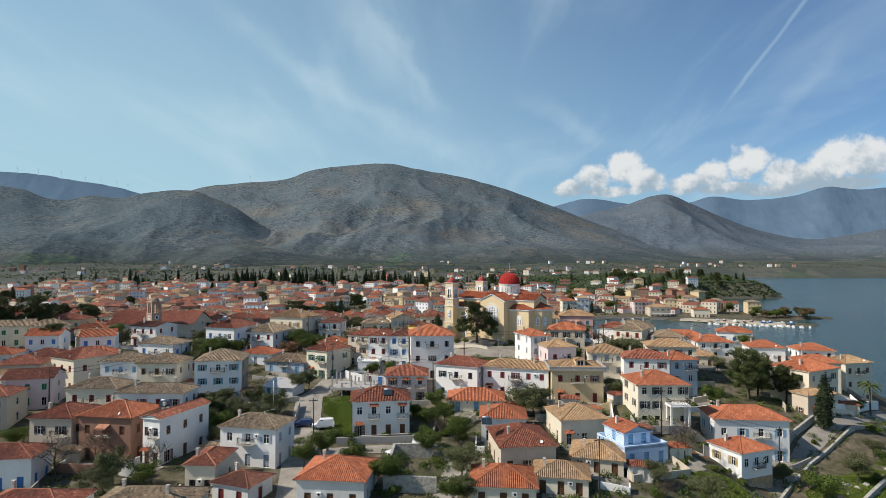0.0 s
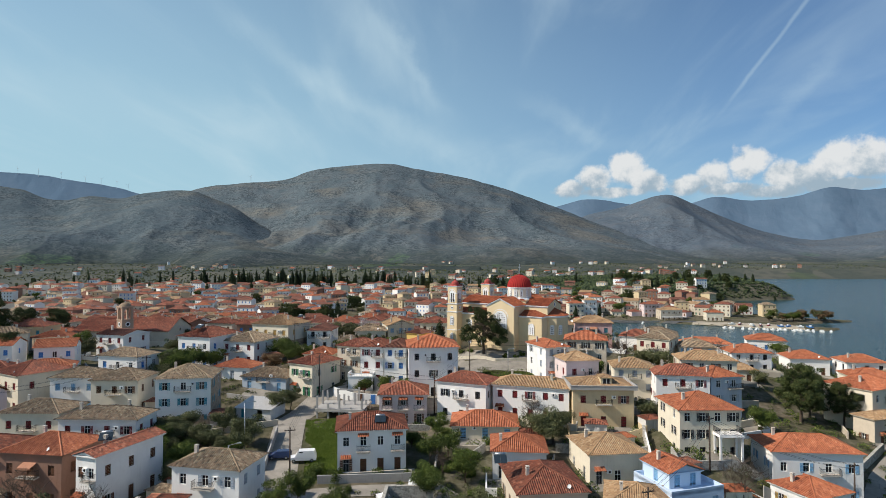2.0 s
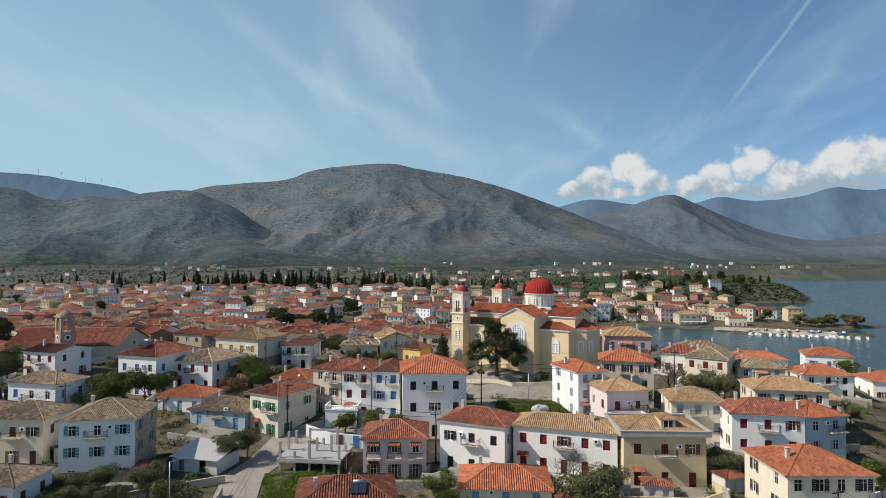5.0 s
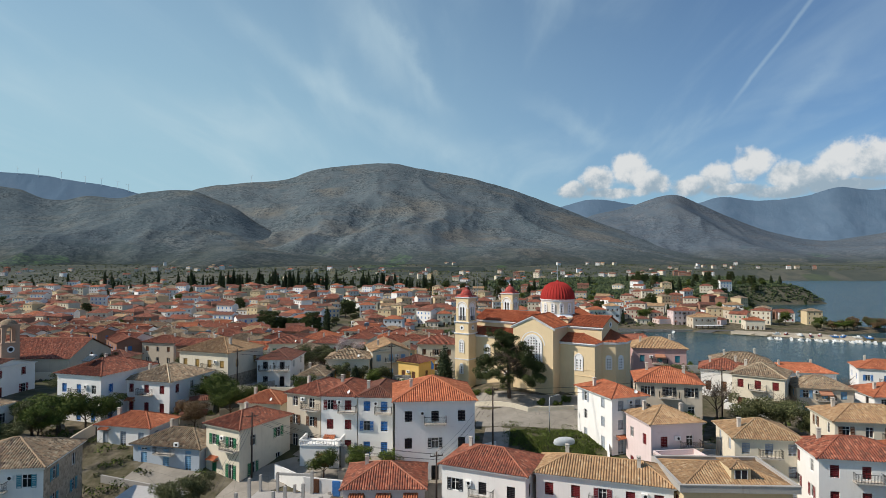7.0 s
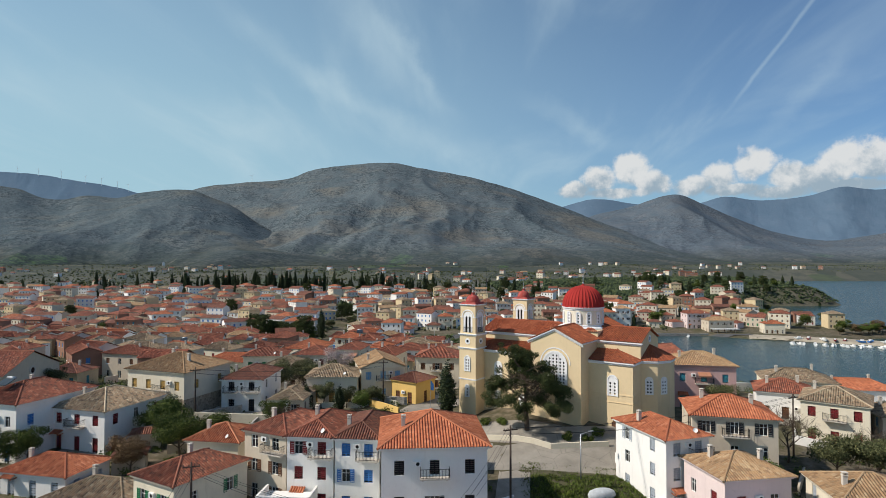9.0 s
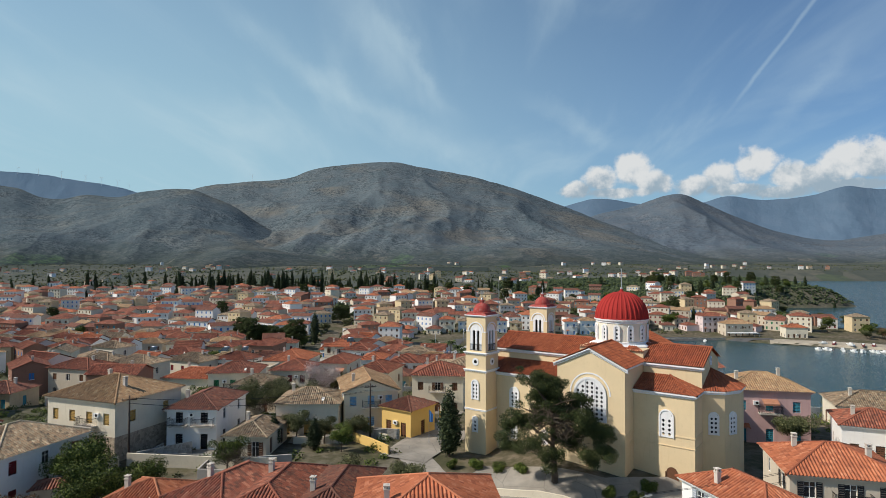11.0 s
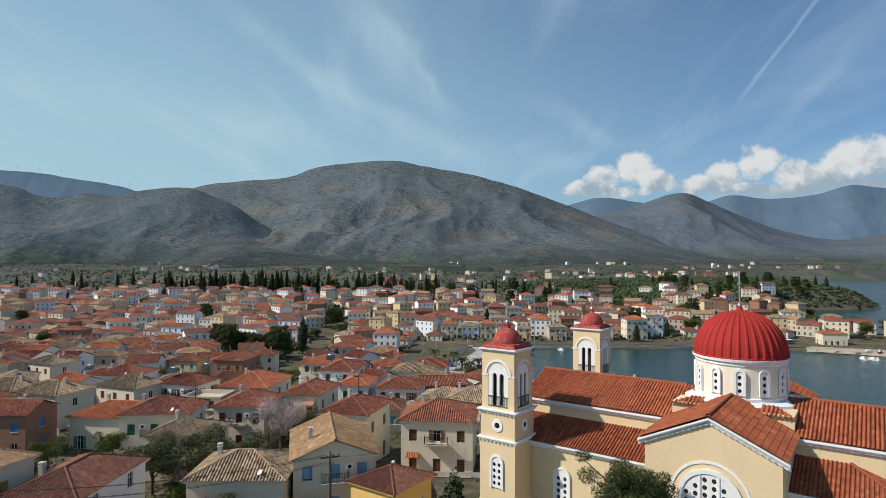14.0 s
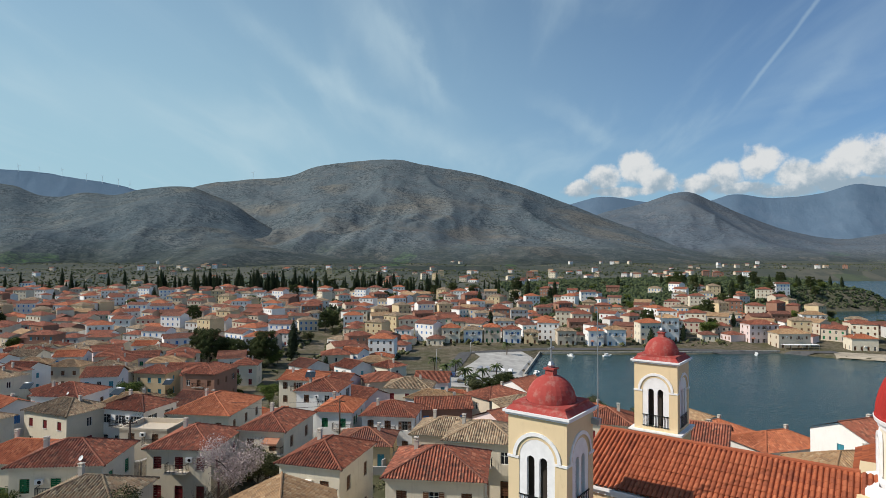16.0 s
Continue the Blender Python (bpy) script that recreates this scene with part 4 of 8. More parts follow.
def arch_window(parent, m, w, h, lights=2, trim=0.16, name="window"):
    """A white round-headed church window: moulded surround and a slab pierced by columns of round holes, before one dark pane."""
    g = Geo()
    o, i = arch_pts(w + 2 * trim, h + trim), arch_pts(w, h)
    P = lambda p, y: (p[0], y, p[1])
    for k in range(1, len(o)):
        n = (k + 1) % len(o)
        g.face([P(o[k], -0.10), P(o[n], -0.10), P(i[n], -0.10), P(i[k], -0.10)])
        g.face([P(o[k], 0.05), P(o[n], 0.05), P(o[n], -0.10), P(o[k], -0.10)])
        g.face([P(i[n], 0.05), P(i[k], 0.05), P(i[k], -0.10), P(i[n], -0.10)])
    head = lambda x: h - w / 2 + math.sqrt(max(0.0, (w / 2) ** 2 - x * x))
    step = w / lights
    for c in range(lights):
        xl, xr = -w / 2 + step * c, -w / 2 + step * (c + 1)
        xm, r, tall = (xl + xr) / 2, min(0.16, step * 0.31), min(0.52, step * 1.15)
        z, top = 0.12, head(max(abs(xl), abs(xr)) * 0.9) - 0.06
        g.face([(xl, -0.03, 0), (xr, -0.03, 0), (xr, -0.03, z), (xl, -0.03, z)])
        while z + tall < top:
            rim = [(xr, z + tall / 2), (xr, z + tall), (xm, z + tall), (xl, z + tall), (xl, z + tall / 2), (xl, z), (xm, z), (xr, z)]
            hole = [(xm + r * math.cos(math.pi / 4 * k), z + tall / 2 + r * 1.15 * math.sin(math.pi / 4 * k)) for k in range(8)]
            for k in range(8):
                n = (k + 1) % 8
                g.face([P(hole[k], -0.03), P(rim[k], -0.03), P(rim[n], -0.03), P(hole[n], -0.03)])
                g.face([P(hole[n], -0.03), P(hole[n], 0.02), P(hole[k], 0.02), P(hole[k], -0.03)])
            z += tall
        g.face([(xl, -0.03, z), (xr, -0.03, z)] + [(x, -0.03, max(z, head(x))) for x in (xr, xr - step / 3, xl + step / 3, xl)])
    for c in range(2, lights, 2):
        x = -w / 2 + step * c
        g.box(x - 0.05, x + 0.05, -0.09, -0.031, 0, head(x) - 0.02)
    ob = part_me(name, g.mesh("window", TRIM), parent, m, "white moulded round-headed window")
    q = Geo()
    q.face([P(p, 0.022) for p in i])
    part_me("pane", q.mesh("pane", GLASS), ob, label="dark pane behind a pierced white slab")
    return ob


def moulding(parent, x0, x1, y0, y1, z, h=0.22, out=0.18, name="cornice", teeth=True):
    """A stepped cornice round a rectangular block, with dentils."""
    g = Geo()
    o = out
    for zz, hh, oo in ((z, h * 0.45, o), (z - h * 0.55, h * 0.55, o * 0.55)):
        g.box(x0 - oo, x1 + oo, y0 - oo, y1 + oo, zz, zz + hh)
    if teeth:
        n = int((x1 - x0) / 0.36)
        for k in range(n + 1):
            x = x0 + (x1 - x0) * k / n
            g.box(x - 0.05, x + 0.05, y0 - o * 0.6, y0, z - h * 0.55 - 0.09, z - h * 0.55)
        n = int((y1 - y0) / 0.36)
        for k in range(n + 1):
            y = y0 + (y1 - y0) * k / n
            g.box(x1, x1 + o * 0.6, y - 0.05, y + 0.05, z - h * 0.55 - 0.09, z - h * 0.55)
    return part_me(name, g.mesh("cornice", TRIM), parent, label="white moulded cornice")


def cross_mesh(h):
    g = Geo()
    t = h * 0.017
    g.lathe([(0, 0), (0.14, 0.02), (0.20, 0.16), (0.12, 0.32), (0.05, 0.36)], 10)
    g.box(-t, t, -t, t, 0.3, h), g.box(-t, t, -h * 0.2, h * 0.2, h * 0.66, h * 0.66 + 2 * t)
    for y in (-h * 0.2, h * 0.2 - 2 * t):
        g.box(-t * 1.4, t * 1.4, y - t * 0.3, y + 2.3 * t, h * 0.66 - t * 0.6, h * 0.66 + 2.6 * t)
    g.box(-t * 1.5, t * 1.5, -t * 1.4, t * 1.4, h - 2 * t, h)
    return g.mesh("cross", STEEL)


def bell_tower(v0):
    """A square bell tower of four stages with an open belfry and a small red dome."""
    tw = part_me("bell_tower", None, CH, Matrix.Translation((0, v0, 0)))
    at = Matrix.Translation((0, v0, 0))
    tw["label"] = "square ochre bell tower with small red dome"
    g = Geo()
    a, b = 1.72, 1.58
    g.box(-a, a, -a, a, -2, cz(31.9)), g.box(-a * 0.97, a * 0.97, -a * 0.97, a * 0.97, cz(31.9), cz(34.3))
    # belfry: four corner piers and arched heads
    z0, z1 = cz(34.3), cz(39.1)
    g.box(-b, b, -b, b, z0, z0 + 0.35)
    p = 0.62
    for sx in (-1, 1):
        for sy in (-1, 1):
            g.box(min(sx * b, sx * (b - p)), max(sx * b, sx * (b - p)), min(sy * b, sy * (b - p)), max(sy * b, sy * (b - p)), z0 + 0.35, z1)
    open_w, spring = 2 * (b - p), z1 - 1.75
    for k in range(4):
        m = Matrix.Rotation(k * math.pi / 2, 4, "Z")
        arc = [(open_w / 2 * math.cos(math.pi * i / 10), spring + open_w / 2 * math.sin(math.pi * i / 10)) for i in range(11)]
        for q, r in zip(arc, arc[1:]):
            g.face([m @ Vector((q[0], -b, q[1])), m @ Vector((q[0], -b, z1)), m @ Vector((r[0], -b, z1)), m @ Vector((r[0], -b, r[1]))])
            g.face([m @ Vector((q[0], -b, q[1])), m @ Vector((r[0], -b, r[1])), m @ Vector((r[0], -b + 0.4, r[1])), m @ Vector((q[0], -b + 0.4, q[1]))])
    g.box(-b, b, -b, b, z1, cz(39.35))
    part_me("tower_wall", g.mesh("tower_wall", CHURCH), tw)
    # added solid box, coloured dark to stand for the shade inside the belfry
    ic = Geo()
    ic.box(-b + 0.6, b - 0.6, -b + 0.6, b - 0.6, z0 + 0.3, z1 - 0.1)
    part_me("belfry_core", ic.mesh("belfry_core", plain("belfry shade colour", (0.045, 0.038, 0.032), 0.9)), tw)
    for k in range(4):
        m = pose(0, 0, 0, 0, 0, 90 * k) @ Matrix.Translation((0, -b, 0))
        w = Geo()
        # a white panel fills the arch, pierced by two narrow round-headed lights
        foot, half = z0 + 0.35, open_w / 2 + 0.02
        lw, lh = 0.42, spring + 0.12
        crown = lambda x: spring + math.sqrt(max(0.0, half * half - x * x))
        for x0, x1 in ((-half, -0.13 - lw), (-0.13, 0.13), (0.13 + lw, half)):
            w.box(x0, x1, 0.02, 0.20, foot, spring)
            w.face([(x0, 0.02, spring), (x1, 0.02, spring)] + [(x1 + (x0 - x1) * i / 5, 0.02, max(spring, crown(x1 + (x0 - x1) * i / 5))) for i in range(6)])
        for c in (-1, 1):
            mx, rr = c * (0.13 + lw / 2), lw / 2
            arc = [(mx + rr * math.cos(math.pi * i / 8), lh - rr + rr * math.sin(math.pi * i / 8)) for i in range(9)]
            for q, r in zip(arc, arc[1:]):
                w.face([(q[0], 0.02, q[1]), (q[0], 0.02, crown(q[0])), (r[0], 0.02, crown(r[0])), (r[0], 0.02, r[1])])
                w.face([(r[0], 0.02, r[1]), (r[0], 0.20, r[1]), (q[0], 0.20, q[1]), (q[0], 0.02, q[1])])
        ro, ri = open_w / 2 + 0.34, open_w / 2 + 0.16
        for i in range(14):
            u0, u1 = math.pi * i / 14, math.pi * (i + 1) / 14
            pt = lambda r, u, y: (r * math.cos(u), y, spring + r * math.sin(u))
            w.face([pt(ri, u0, -0.06), pt(ro, u0, -0.06), pt(ro, u1, -0.06), pt(ri, u1, -0.06)][::-1])
            w.face([pt(ro, u0, -0.06), pt(ro, u0, 0.0), pt(ro, u1, 0.0), pt(ro, u1, -0.06)][::-1])
        w.box(-b - 0.03, -open_w / 2 - 0.02, -0.05, 0.0, spring - 0.12, spring), w.box(open_w / 2 + 0.02, b + 0.03, -0.05, 0.0, spring - 0.12, spring)
        part_me("belfry_opening", w.mesh("belfry_opening", TRIM), tw, m, "white twin-arched belfry light")
        rl = Geo()
        for i in range(9):
            x = -open_w / 2 + 0.1 + (open_w - 0.2) * i / 8
            rl.box(x - 0.015, x + 0.015, -0.05, -0.02, z0 + 0.35, z0 + 1.22)
        rl.box(-open_w / 2, open_w / 2, -0.055, -0.015, z0 + 0.40, z0 + 0.44), rl.box(-open_w / 2, open_w / 2, -0.06, -0.01, z0 + 1.2, z0 + 1.25)
        part_me("railing", rl.mesh("railing", IRON), tw, m)
        rd = Geo()
        rd.lathe([(0.0, 0.0), (0.24, 0.0)], 18, 1), rd.lathe([(0.24, 0.0), (0.26, 0.06), (0.52, 0.06), (0.54, -0.02)], 18, 0)
        part_me("round_window", rd.mesh("round_window", [TRIM, GLASS]), tw, pose(0, 0, 0, 0, 0, 90 * k) @ Matrix.Translation((0, -a * 0.97 - 0.01, cz(33.1))) @ pose(0, 0, 0, 90, 0, 0))
        if k in (0, 3):
            arch_window(CH, at @ pose(0, 0, 0, 0, 0, 90 * k) @ Matrix.Translation((0, -a - 0.05, cz(27.9))), 0.95, 2.6, 2)
            arch_window(CH, at @ pose(0, 0, 0, 0, 0, 90 * k) @ Matrix.Translation((0, -a - 0.05, cz(23.4))), 0.62, 2.1, 1)
    for z, o, s in ((34.3, 0.26, a * 0.97), (31.9, 0.2, a), (26.5, 0.1, a)):
        moulding(tw, -s, s, -s, s, cz(z), 0.24, o, teeth=z > 30)
    c = Geo()
    for zz, oo in ((39.35, 0.12), (39.47, 0.22)):
        c.box(-b - oo, b + oo, -b - oo, b + oo, cz(zz), cz(zz) + 0.12)
    part_me("tower_cornice", c.mesh("tower_cornice", TRIM), tw)
    d = Geo()
    d.box(-b - 0.12, b + 0.12, -b - 0.12, b + 0.12, cz(39.59), cz(39.83), taper=0.25)
    d.box(-b + 0.15, b - 0.15, -b + 0.15, b - 0.15, cz(39.83), cz(39.95))
    prof = [(1.25 * math.cos(u), cz(39.95) + 1.3 * math.sin(u)) for u in [math.pi / 2 * k / 9 for k in range(10)]]
    d.lathe([(1.28, cz(39.90)), (1.28, cz(39.95))] + prof[:-1] + [(0.0, prof[-1][1])], 28)
    d.box(-0.24, 0.24, -0.24, 0.24, cz(41.05), cz(41.50), taper=0.03), d.box(-0.29, 0.29, -0.29, 0.29, cz(41.50), cz(41.58))
    part_me("small_dome", d.mesh("small_dome", DOME_OLD), tw, label="worn red painted small dome")
    part_me("cross", cross_mesh(1.5), tw, Matrix.Translation((0, 0, cz(41.56))))
    if v0 == 0.0:
        rod = Geo()
        rod.tube((b + 0.30, b - 0.1, cz(38.6)), (b + 0.30, b - 0.1, cz(44.6)), 0.035, 0.018, 8)
        rod.box(b, b + 0.42, b - 0.25, b + 0.05, cz(38.7), cz(39.0))
        part_me("lightning_rod", rod.mesh("lightning_rod", STEEL), tw, label="thin steel lightning rod on a bracket")


bell_tower(0.0)
bell_tower(2 * AX)

V0, V1 = 1.15, 2 * AX - 1.15      # aisle walls
N0, N1 = 4.85, 2 * AX - 4.85      # nave walls
T0, T1 = -1.85, 2 * AX + 1.85     # transept ends
TU0, TU1 = 12.45, 21.1            # transept sides
E1 = 28.15
body = Geo()
body.box(-1.2, E1, V0, V1, -3, cz(31.45)), body.box(-0.8, E1, N0, N1, cz(31.0), cz(34.25))
body.box(TU0, TU1, T0, T1, -3, cz(34.3))
tm = (TU0 + TU1) / 2
for v in (T0, T1):
    body.face([(TU0, v, cz(34.3)), (TU1, v, cz(34.3)), (tm, v, cz(36.3))])
for u in (-0.8, E1):
    body.face([(u, N0, cz(34.25)), (u, N1, cz(34.25)), (u, AX, cz(36.05))])
# apse: half of an octagon
AP = [(E1, AX - 4.6), (E1 + 2.3, AX - 3.6), (E1 + 3.5, AX - 1.4), (E1 + 3.5, AX + 1.4), (E1 + 2.3, AX + 3.6), (E1, AX + 4.6)]
for p, q in zip(AP, AP[1:]):
    body.face([(*p, -3), (*q, -3), (*q, cz(31.5)), (*p, cz(31.5))])
part_me("church_wall", body.mesh("church_wall", CHURCH), CH)


def roof_part(name, quads, mat=ROOF["orange"], caps=()):
    """Roof slopes, each an eave line, the way in, its run and its slope."""
    g = Geo()
    for A, B, inward, run, tan in quads:
        slope(g, A, B, inward, run if callable(run) else (lambda s, r=run: r), tan, course=0.44, pitch=0.26)
    for p, q in caps:
        cap(g, p, q, 0.15)
    return part_me(name, g.mesh(name, mat), CH)


CROOF = tiles("church roof tiles", (0.40, 0.116, 0.052), (0.25, 0.074, 0.040), (0.50, 0.165, 0.08), 0.0, 0.26, 0.44)
rn = AX - N0 + 0.35
tn = (36.25 - 34.4) / rn
roof_part("nave_roof", [((-1.1, N0 - 0.35, cz(34.4)), (TU0 + 2, N0 - 0.35, cz(34.4)), (0, 1, 0), rn, tn),
                        ((TU1 - 2, N0 - 0.35, cz(34.4)), (E1 + 0.3, N0 - 0.35, cz(34.4)), (0, 1, 0), rn, tn),
                        ((E1 + 0.3, N1 + 0.35, cz(34.4)), (-1.1, N1 + 0.35, cz(34.4)), (0, -1, 0), rn, tn)],
          CROOF, [((-1.1, AX, cz(36.25)), (12.6, AX, cz(36.25))), ((21.5, AX, cz(36.25)), (E1 + 0.3, AX, cz(36.25)))])
ra = N0 - V0 + 0.35
ta = (33.0 - 31.6) / ra
roof_part("aisle_roof", [((-1.1, V0 - 0.35, cz(31.6)), (TU0, V0 - 0.35, cz(31.6)), (0, 1, 0), ra, ta)], CROOF)
# the eastern aisle roof is hipped at its outer corner
roof_part("aisle_roof", [((TU1, V0 - 0.35, cz(31.65)), (E1 + 0.35, V0 - 0.35, cz(31.65)), (0, 1, 0), lambda s: min(ra, (E1 + 0.35 - TU1) - s), ta),
                         ((E1 + 0.35, V0 - 0.35, cz(31.65)), (E1 + 0.35, N0 + 0.2, cz(31.65)), (-1, 0, 0), lambda s: min(s, 3.6), ta)], CROOF,
          [((E1 + 0.35, V0 - 0.35, cz(31.65)), (E1 + 0.35 - ra, V0 - 0.35 + ra, cz(31.65) + ra * ta))])
rt = (TU1 - TU0) / 2 + 0.4
tt = (36.65 - 34.45) / rt
roof_part("transept_roof", [((TU1 + 0.4, T0 - 0.35, cz(34.45)), (TU1 + 0.4, AX - 1, cz(34.45)), (-1, 0, 0), rt, tt),
                            ((TU0 - 0.4, AX - 1, cz(34.45)), (TU0 - 0.4, T0 - 0.35, cz(34.45)), (1, 0, 0), rt, tt),
                            ((TU1 + 0.4, AX + 1, cz(34.45)), (TU1 + 0.4, T1 + 0.35, cz(34.45)), (-1, 0, 0), rt, tt),
                            ((TU0 - 0.4, T1 + 0.35, cz(34.45)), (TU0 - 0.4, AX + 1, cz(34.45)), (1, 0, 0), rt, tt)],
          CROOF, [((tm, T0 - 0.35, cz(36.65)), (tm, 5.6, cz(36.65))), ((tm, T1 + 0.35, cz(36.65)), (tm, 2 * AX - 5.6, cz(36.65)))])
# apse roof: tiled facets up to the gable wall
g = Geo()
apex = Vector((E1, AX, cz(33.6)))
for p, q in zip(AP, AP[1:]):
    c = Vector((E1 - 0.3, AX))
    P0 = c + (Vector(p) - c) * 1.07
    Q0 = c + (Vector(q) - c) * 1.07
    A3, B3 = Vector((*P0, cz(31.62))), Vector((*Q0, cz(31.62)))
    L = (B3 - A3).length
    n = max(2, round(L / TILE))
    for k in range(n):
        a, b = A3.lerp(B3, k / n), A3.lerp(B3, (k + 1) / n)
        m = (a + b) / 2 + Vector((0, 0, 0.07))
        top = apex + Vector((0, 0, 0.05))
        h = (top - m).length
        g.face([a, m, top], [(k * TILE, 0), ((k + .5) * TILE, 0), ((k + .5) * TILE, h)])
        g.face([m, b, top], [((k + .5) * TILE, 0), ((k + 1) * TILE, 0), ((k + .5) * TILE, h)])
    cap(g, A3, apex, 0.12)
part_me("apse_roof", g.mesh("apse_roof", CROOF), CH)

# white cornices and string courses
for A, B, z in (((-1.2, V0), (TU0, V0), 31.2), ((TU1, V0), (E1, V0), 31.25), ((E1, V0), (E1, AX - 4.6), 31.25), ((-0.8, N0), (TU0, N0), 33.95), ((TU1, N0), (E1, N0), 33.95)):
    g = Geo()
    a, b = Vector((*A, 0)), Vector((*B, 0))
    t = (b - a).normalized()
    n = Vector((t.y, -t.x, 0))
    for zz, hh, oo in ((z + 0.22, 0.16, 0.36), (z + 0.06, 0.16, 0.22), (z - 0.08, 0.14, 0.08)):
        pts = [a + t * -0.0, b + t * oo, b + t * oo + n * oo, a + n * oo]
        lo, hi = [(p.x, p.y, cz(zz)) for p in pts], [(p.x, p.y, cz(zz + hh)) for p in pts]
        g.face(hi), g.face(lo[::-1])
        for k in range(4):
            g.face([lo[k], lo[(k + 1) % 4], hi[(k + 1) % 4], hi[k]])
    cnt = int((b - a).length / 0.4)
    for k in range(cnt):
        p = a + t * (0.2 + 0.4 * k) + n * 0.13
        g.box(p.x - 0.06, p.x + 0.06, p.y - 0.07, p.y + 0.07, cz(z - 0.02), cz(z + 0.07))
    part_me("eaves_cornice", g.mesh("eaves_cornice", TRIM), CH, label="white moulded eaves cornice")
g = Geo()
for p, q in zip(AP, AP[1:]):
    c = Vector((E1 - 0.3, AX))
    for zz, hh, k0 in ((31.45, 0.17, 1.065), (31.2, 0.25, 1.03)):
        a0, b0, a1, b1 = Vector(p), Vector(q), c + (Vector(p) - c) * k0, c + (Vector(q) - c) * k0
        lo, hi = [(*v, cz(zz)) for v in (a0, a1, b1, b0)], [(*v, cz(zz + hh)) for v in (a0, a1, b1, b0)]
        g.face(hi), g.face(lo[::-1]), g.face([lo[1], lo[2], hi[2], hi[1]])
part_me("apse_cornice", g.mesh("apse_cornice", TRIM), CH, label="white moulded apse cornice")
# raking cornice of the transept gable
g = Geo()
for s in (-1, 1):
    a, b = Vector((tm + s * (rt + 0.05), T0, cz(34.3))), Vector((tm, T0, cz(36.5)))
    for dz, oo, hh in ((-0.14, 0.32, 0.14), (-0.30, 0.18, 0.16), (-0.46, 0.09, 0.10)):
        q = [a + Vector((0, -oo, dz)), b + Vector((0, -oo, dz)), b + Vector((0, -oo, dz + hh)), a + Vector((0, -oo, dz + hh))]
        g.face(q if s < 0 else q[::-1])
        g.face([a + Vector((0, 0, dz)), b + Vector((0, 0, dz)), q[1], q[0]])
        g.face([q[3], q[2], b + Vector((0, 0, dz + hh)), a + Vector((0, 0, dz + hh))])
    n = 13
    for k in range(n):
        p = a.lerp(b, (k + 0.5) / n) + Vector((0, -0.1, -0.40))
        g.box(p.x - 0.06, p.x + 0.06, p.y - 0.08, p.y + 0.08, p.z - 0.04, p.z + 0.05)
for u in (TU0, TU1):
    s = -1 if u == TU0 else 1
    g.box(min(u, u + s * 0.3), max(u, u + s * 0.3), T0 - 0.02, N0, cz(34.2), cz(34.42))
part_me("gable_cornice", g.mesh("gable_cornice", TRIM), CH, label="white raking gable cornice")
g = Geo()
for z, h in ((26.6, 0.16), (25.4, 0.10)):
    g.box(TU0 - 0.07, TU1 + 0.07, T0 - 0.07, T0, cz(z), cz(z) + h), g.box(TU1, TU1 + 0.07, T0, V0, cz(z), cz(z) + h)
    g.box(TU1, E1 + 0.07, V0 - 0.07, V0, cz(z), cz(z) + h), g.box(1.7, TU0, V0 - 0.07, V0, cz(z), cz(z) + h)
    g.box(E1, E1 + 0.07, V0, AX - 4.6, cz(z), cz(z) + h)
part_me("string_course", g.mesh("string_course", CHURCH), CH)

# drum and dome
g = Geo()
g.box(tm - 4.3, tm + 4.3, AX - 4.3, AX + 4.3, cz(34.0), cz(35.7))
part_me("drum_base", g.mesh("drum_base", CHURCH), CH)
g = Geo()
oct8 = [(4.3 * math.cos(math.pi / 8 + k * math.pi / 4), 4.3 * math.sin(math.pi / 8 + k * math.pi / 4)) for k in range(8)]
for k in range(8):
    a, b = oct8[k], oct8[(k + 1) % 8]
    for z0, z1, s in ((35.55, 35.9, 1.0),):
        g.face([(tm + a[0], AX + a[1], cz(z0)), (tm + b[0], AX + b[1], cz(z0)), (tm + b[0], AX + b[1], cz(z1)), (tm + a[0], AX + a[1], cz(z1))])
        g.face([(tm + a[0], AX + a[1], cz(z1)), (tm + b[0], AX + b[1], cz(z1)), (tm + b[0] * 0.86, AX + b[1] * 0.86, cz(36.15)), (tm + a[0] * 0.86, AX + a[1] * 0.86, cz(36.15))])
part_me("drum_ledge", g.mesh("drum_ledge", TRIM), CH)
g = Geo()
RD = 3.36
g.lathe([(RD, cz(35.8)), (RD, cz(39.25))], 48, 0, tm, AX)
part_me("drum", g.mesh("drum", plaster("pale drum plaster", (0.80, 0.73, 0.60), 0.35), True), CH, label="pale cream round drum")
g = Geo()
g.lathe([(RD + 0.02, cz(35.9)), (RD + 0.14, cz(35.9)), (RD + 0.12, cz(36.35)), (RD, cz(36.4))], 48, 0, tm, AX)
part_me("drum_band", g.mesh("drum_band", TRIM), CH)
g = Geo()
g.lathe([(RD, cz(38.8)), (RD + 0.1, cz(38.85)), (RD + 0.1, cz(39.08)), (RD + 0.26, cz(39.14)), (RD + 0.3, cz(39.34)), (RD - 0.2, cz(39.4))], 48, 0, tm, AX)
part_me("drum_band", g.mesh("drum_band", TRIM), CH)
for k in range(12):
    a = 2 * math.pi * (k + 0.3) / 12
    m = Matrix.Translation((tm, AX, cz(36.55))) @ Matrix.Rotation(a, 4, "Z") @ Matrix.Translation((0, -RD - 0.06, 0))
    arch_window(CH, m, 0.46, 1.9, 1, 0.2)
g = Geo()
NR = 34
R0, HZ = 3.5, 3.6
prof = []
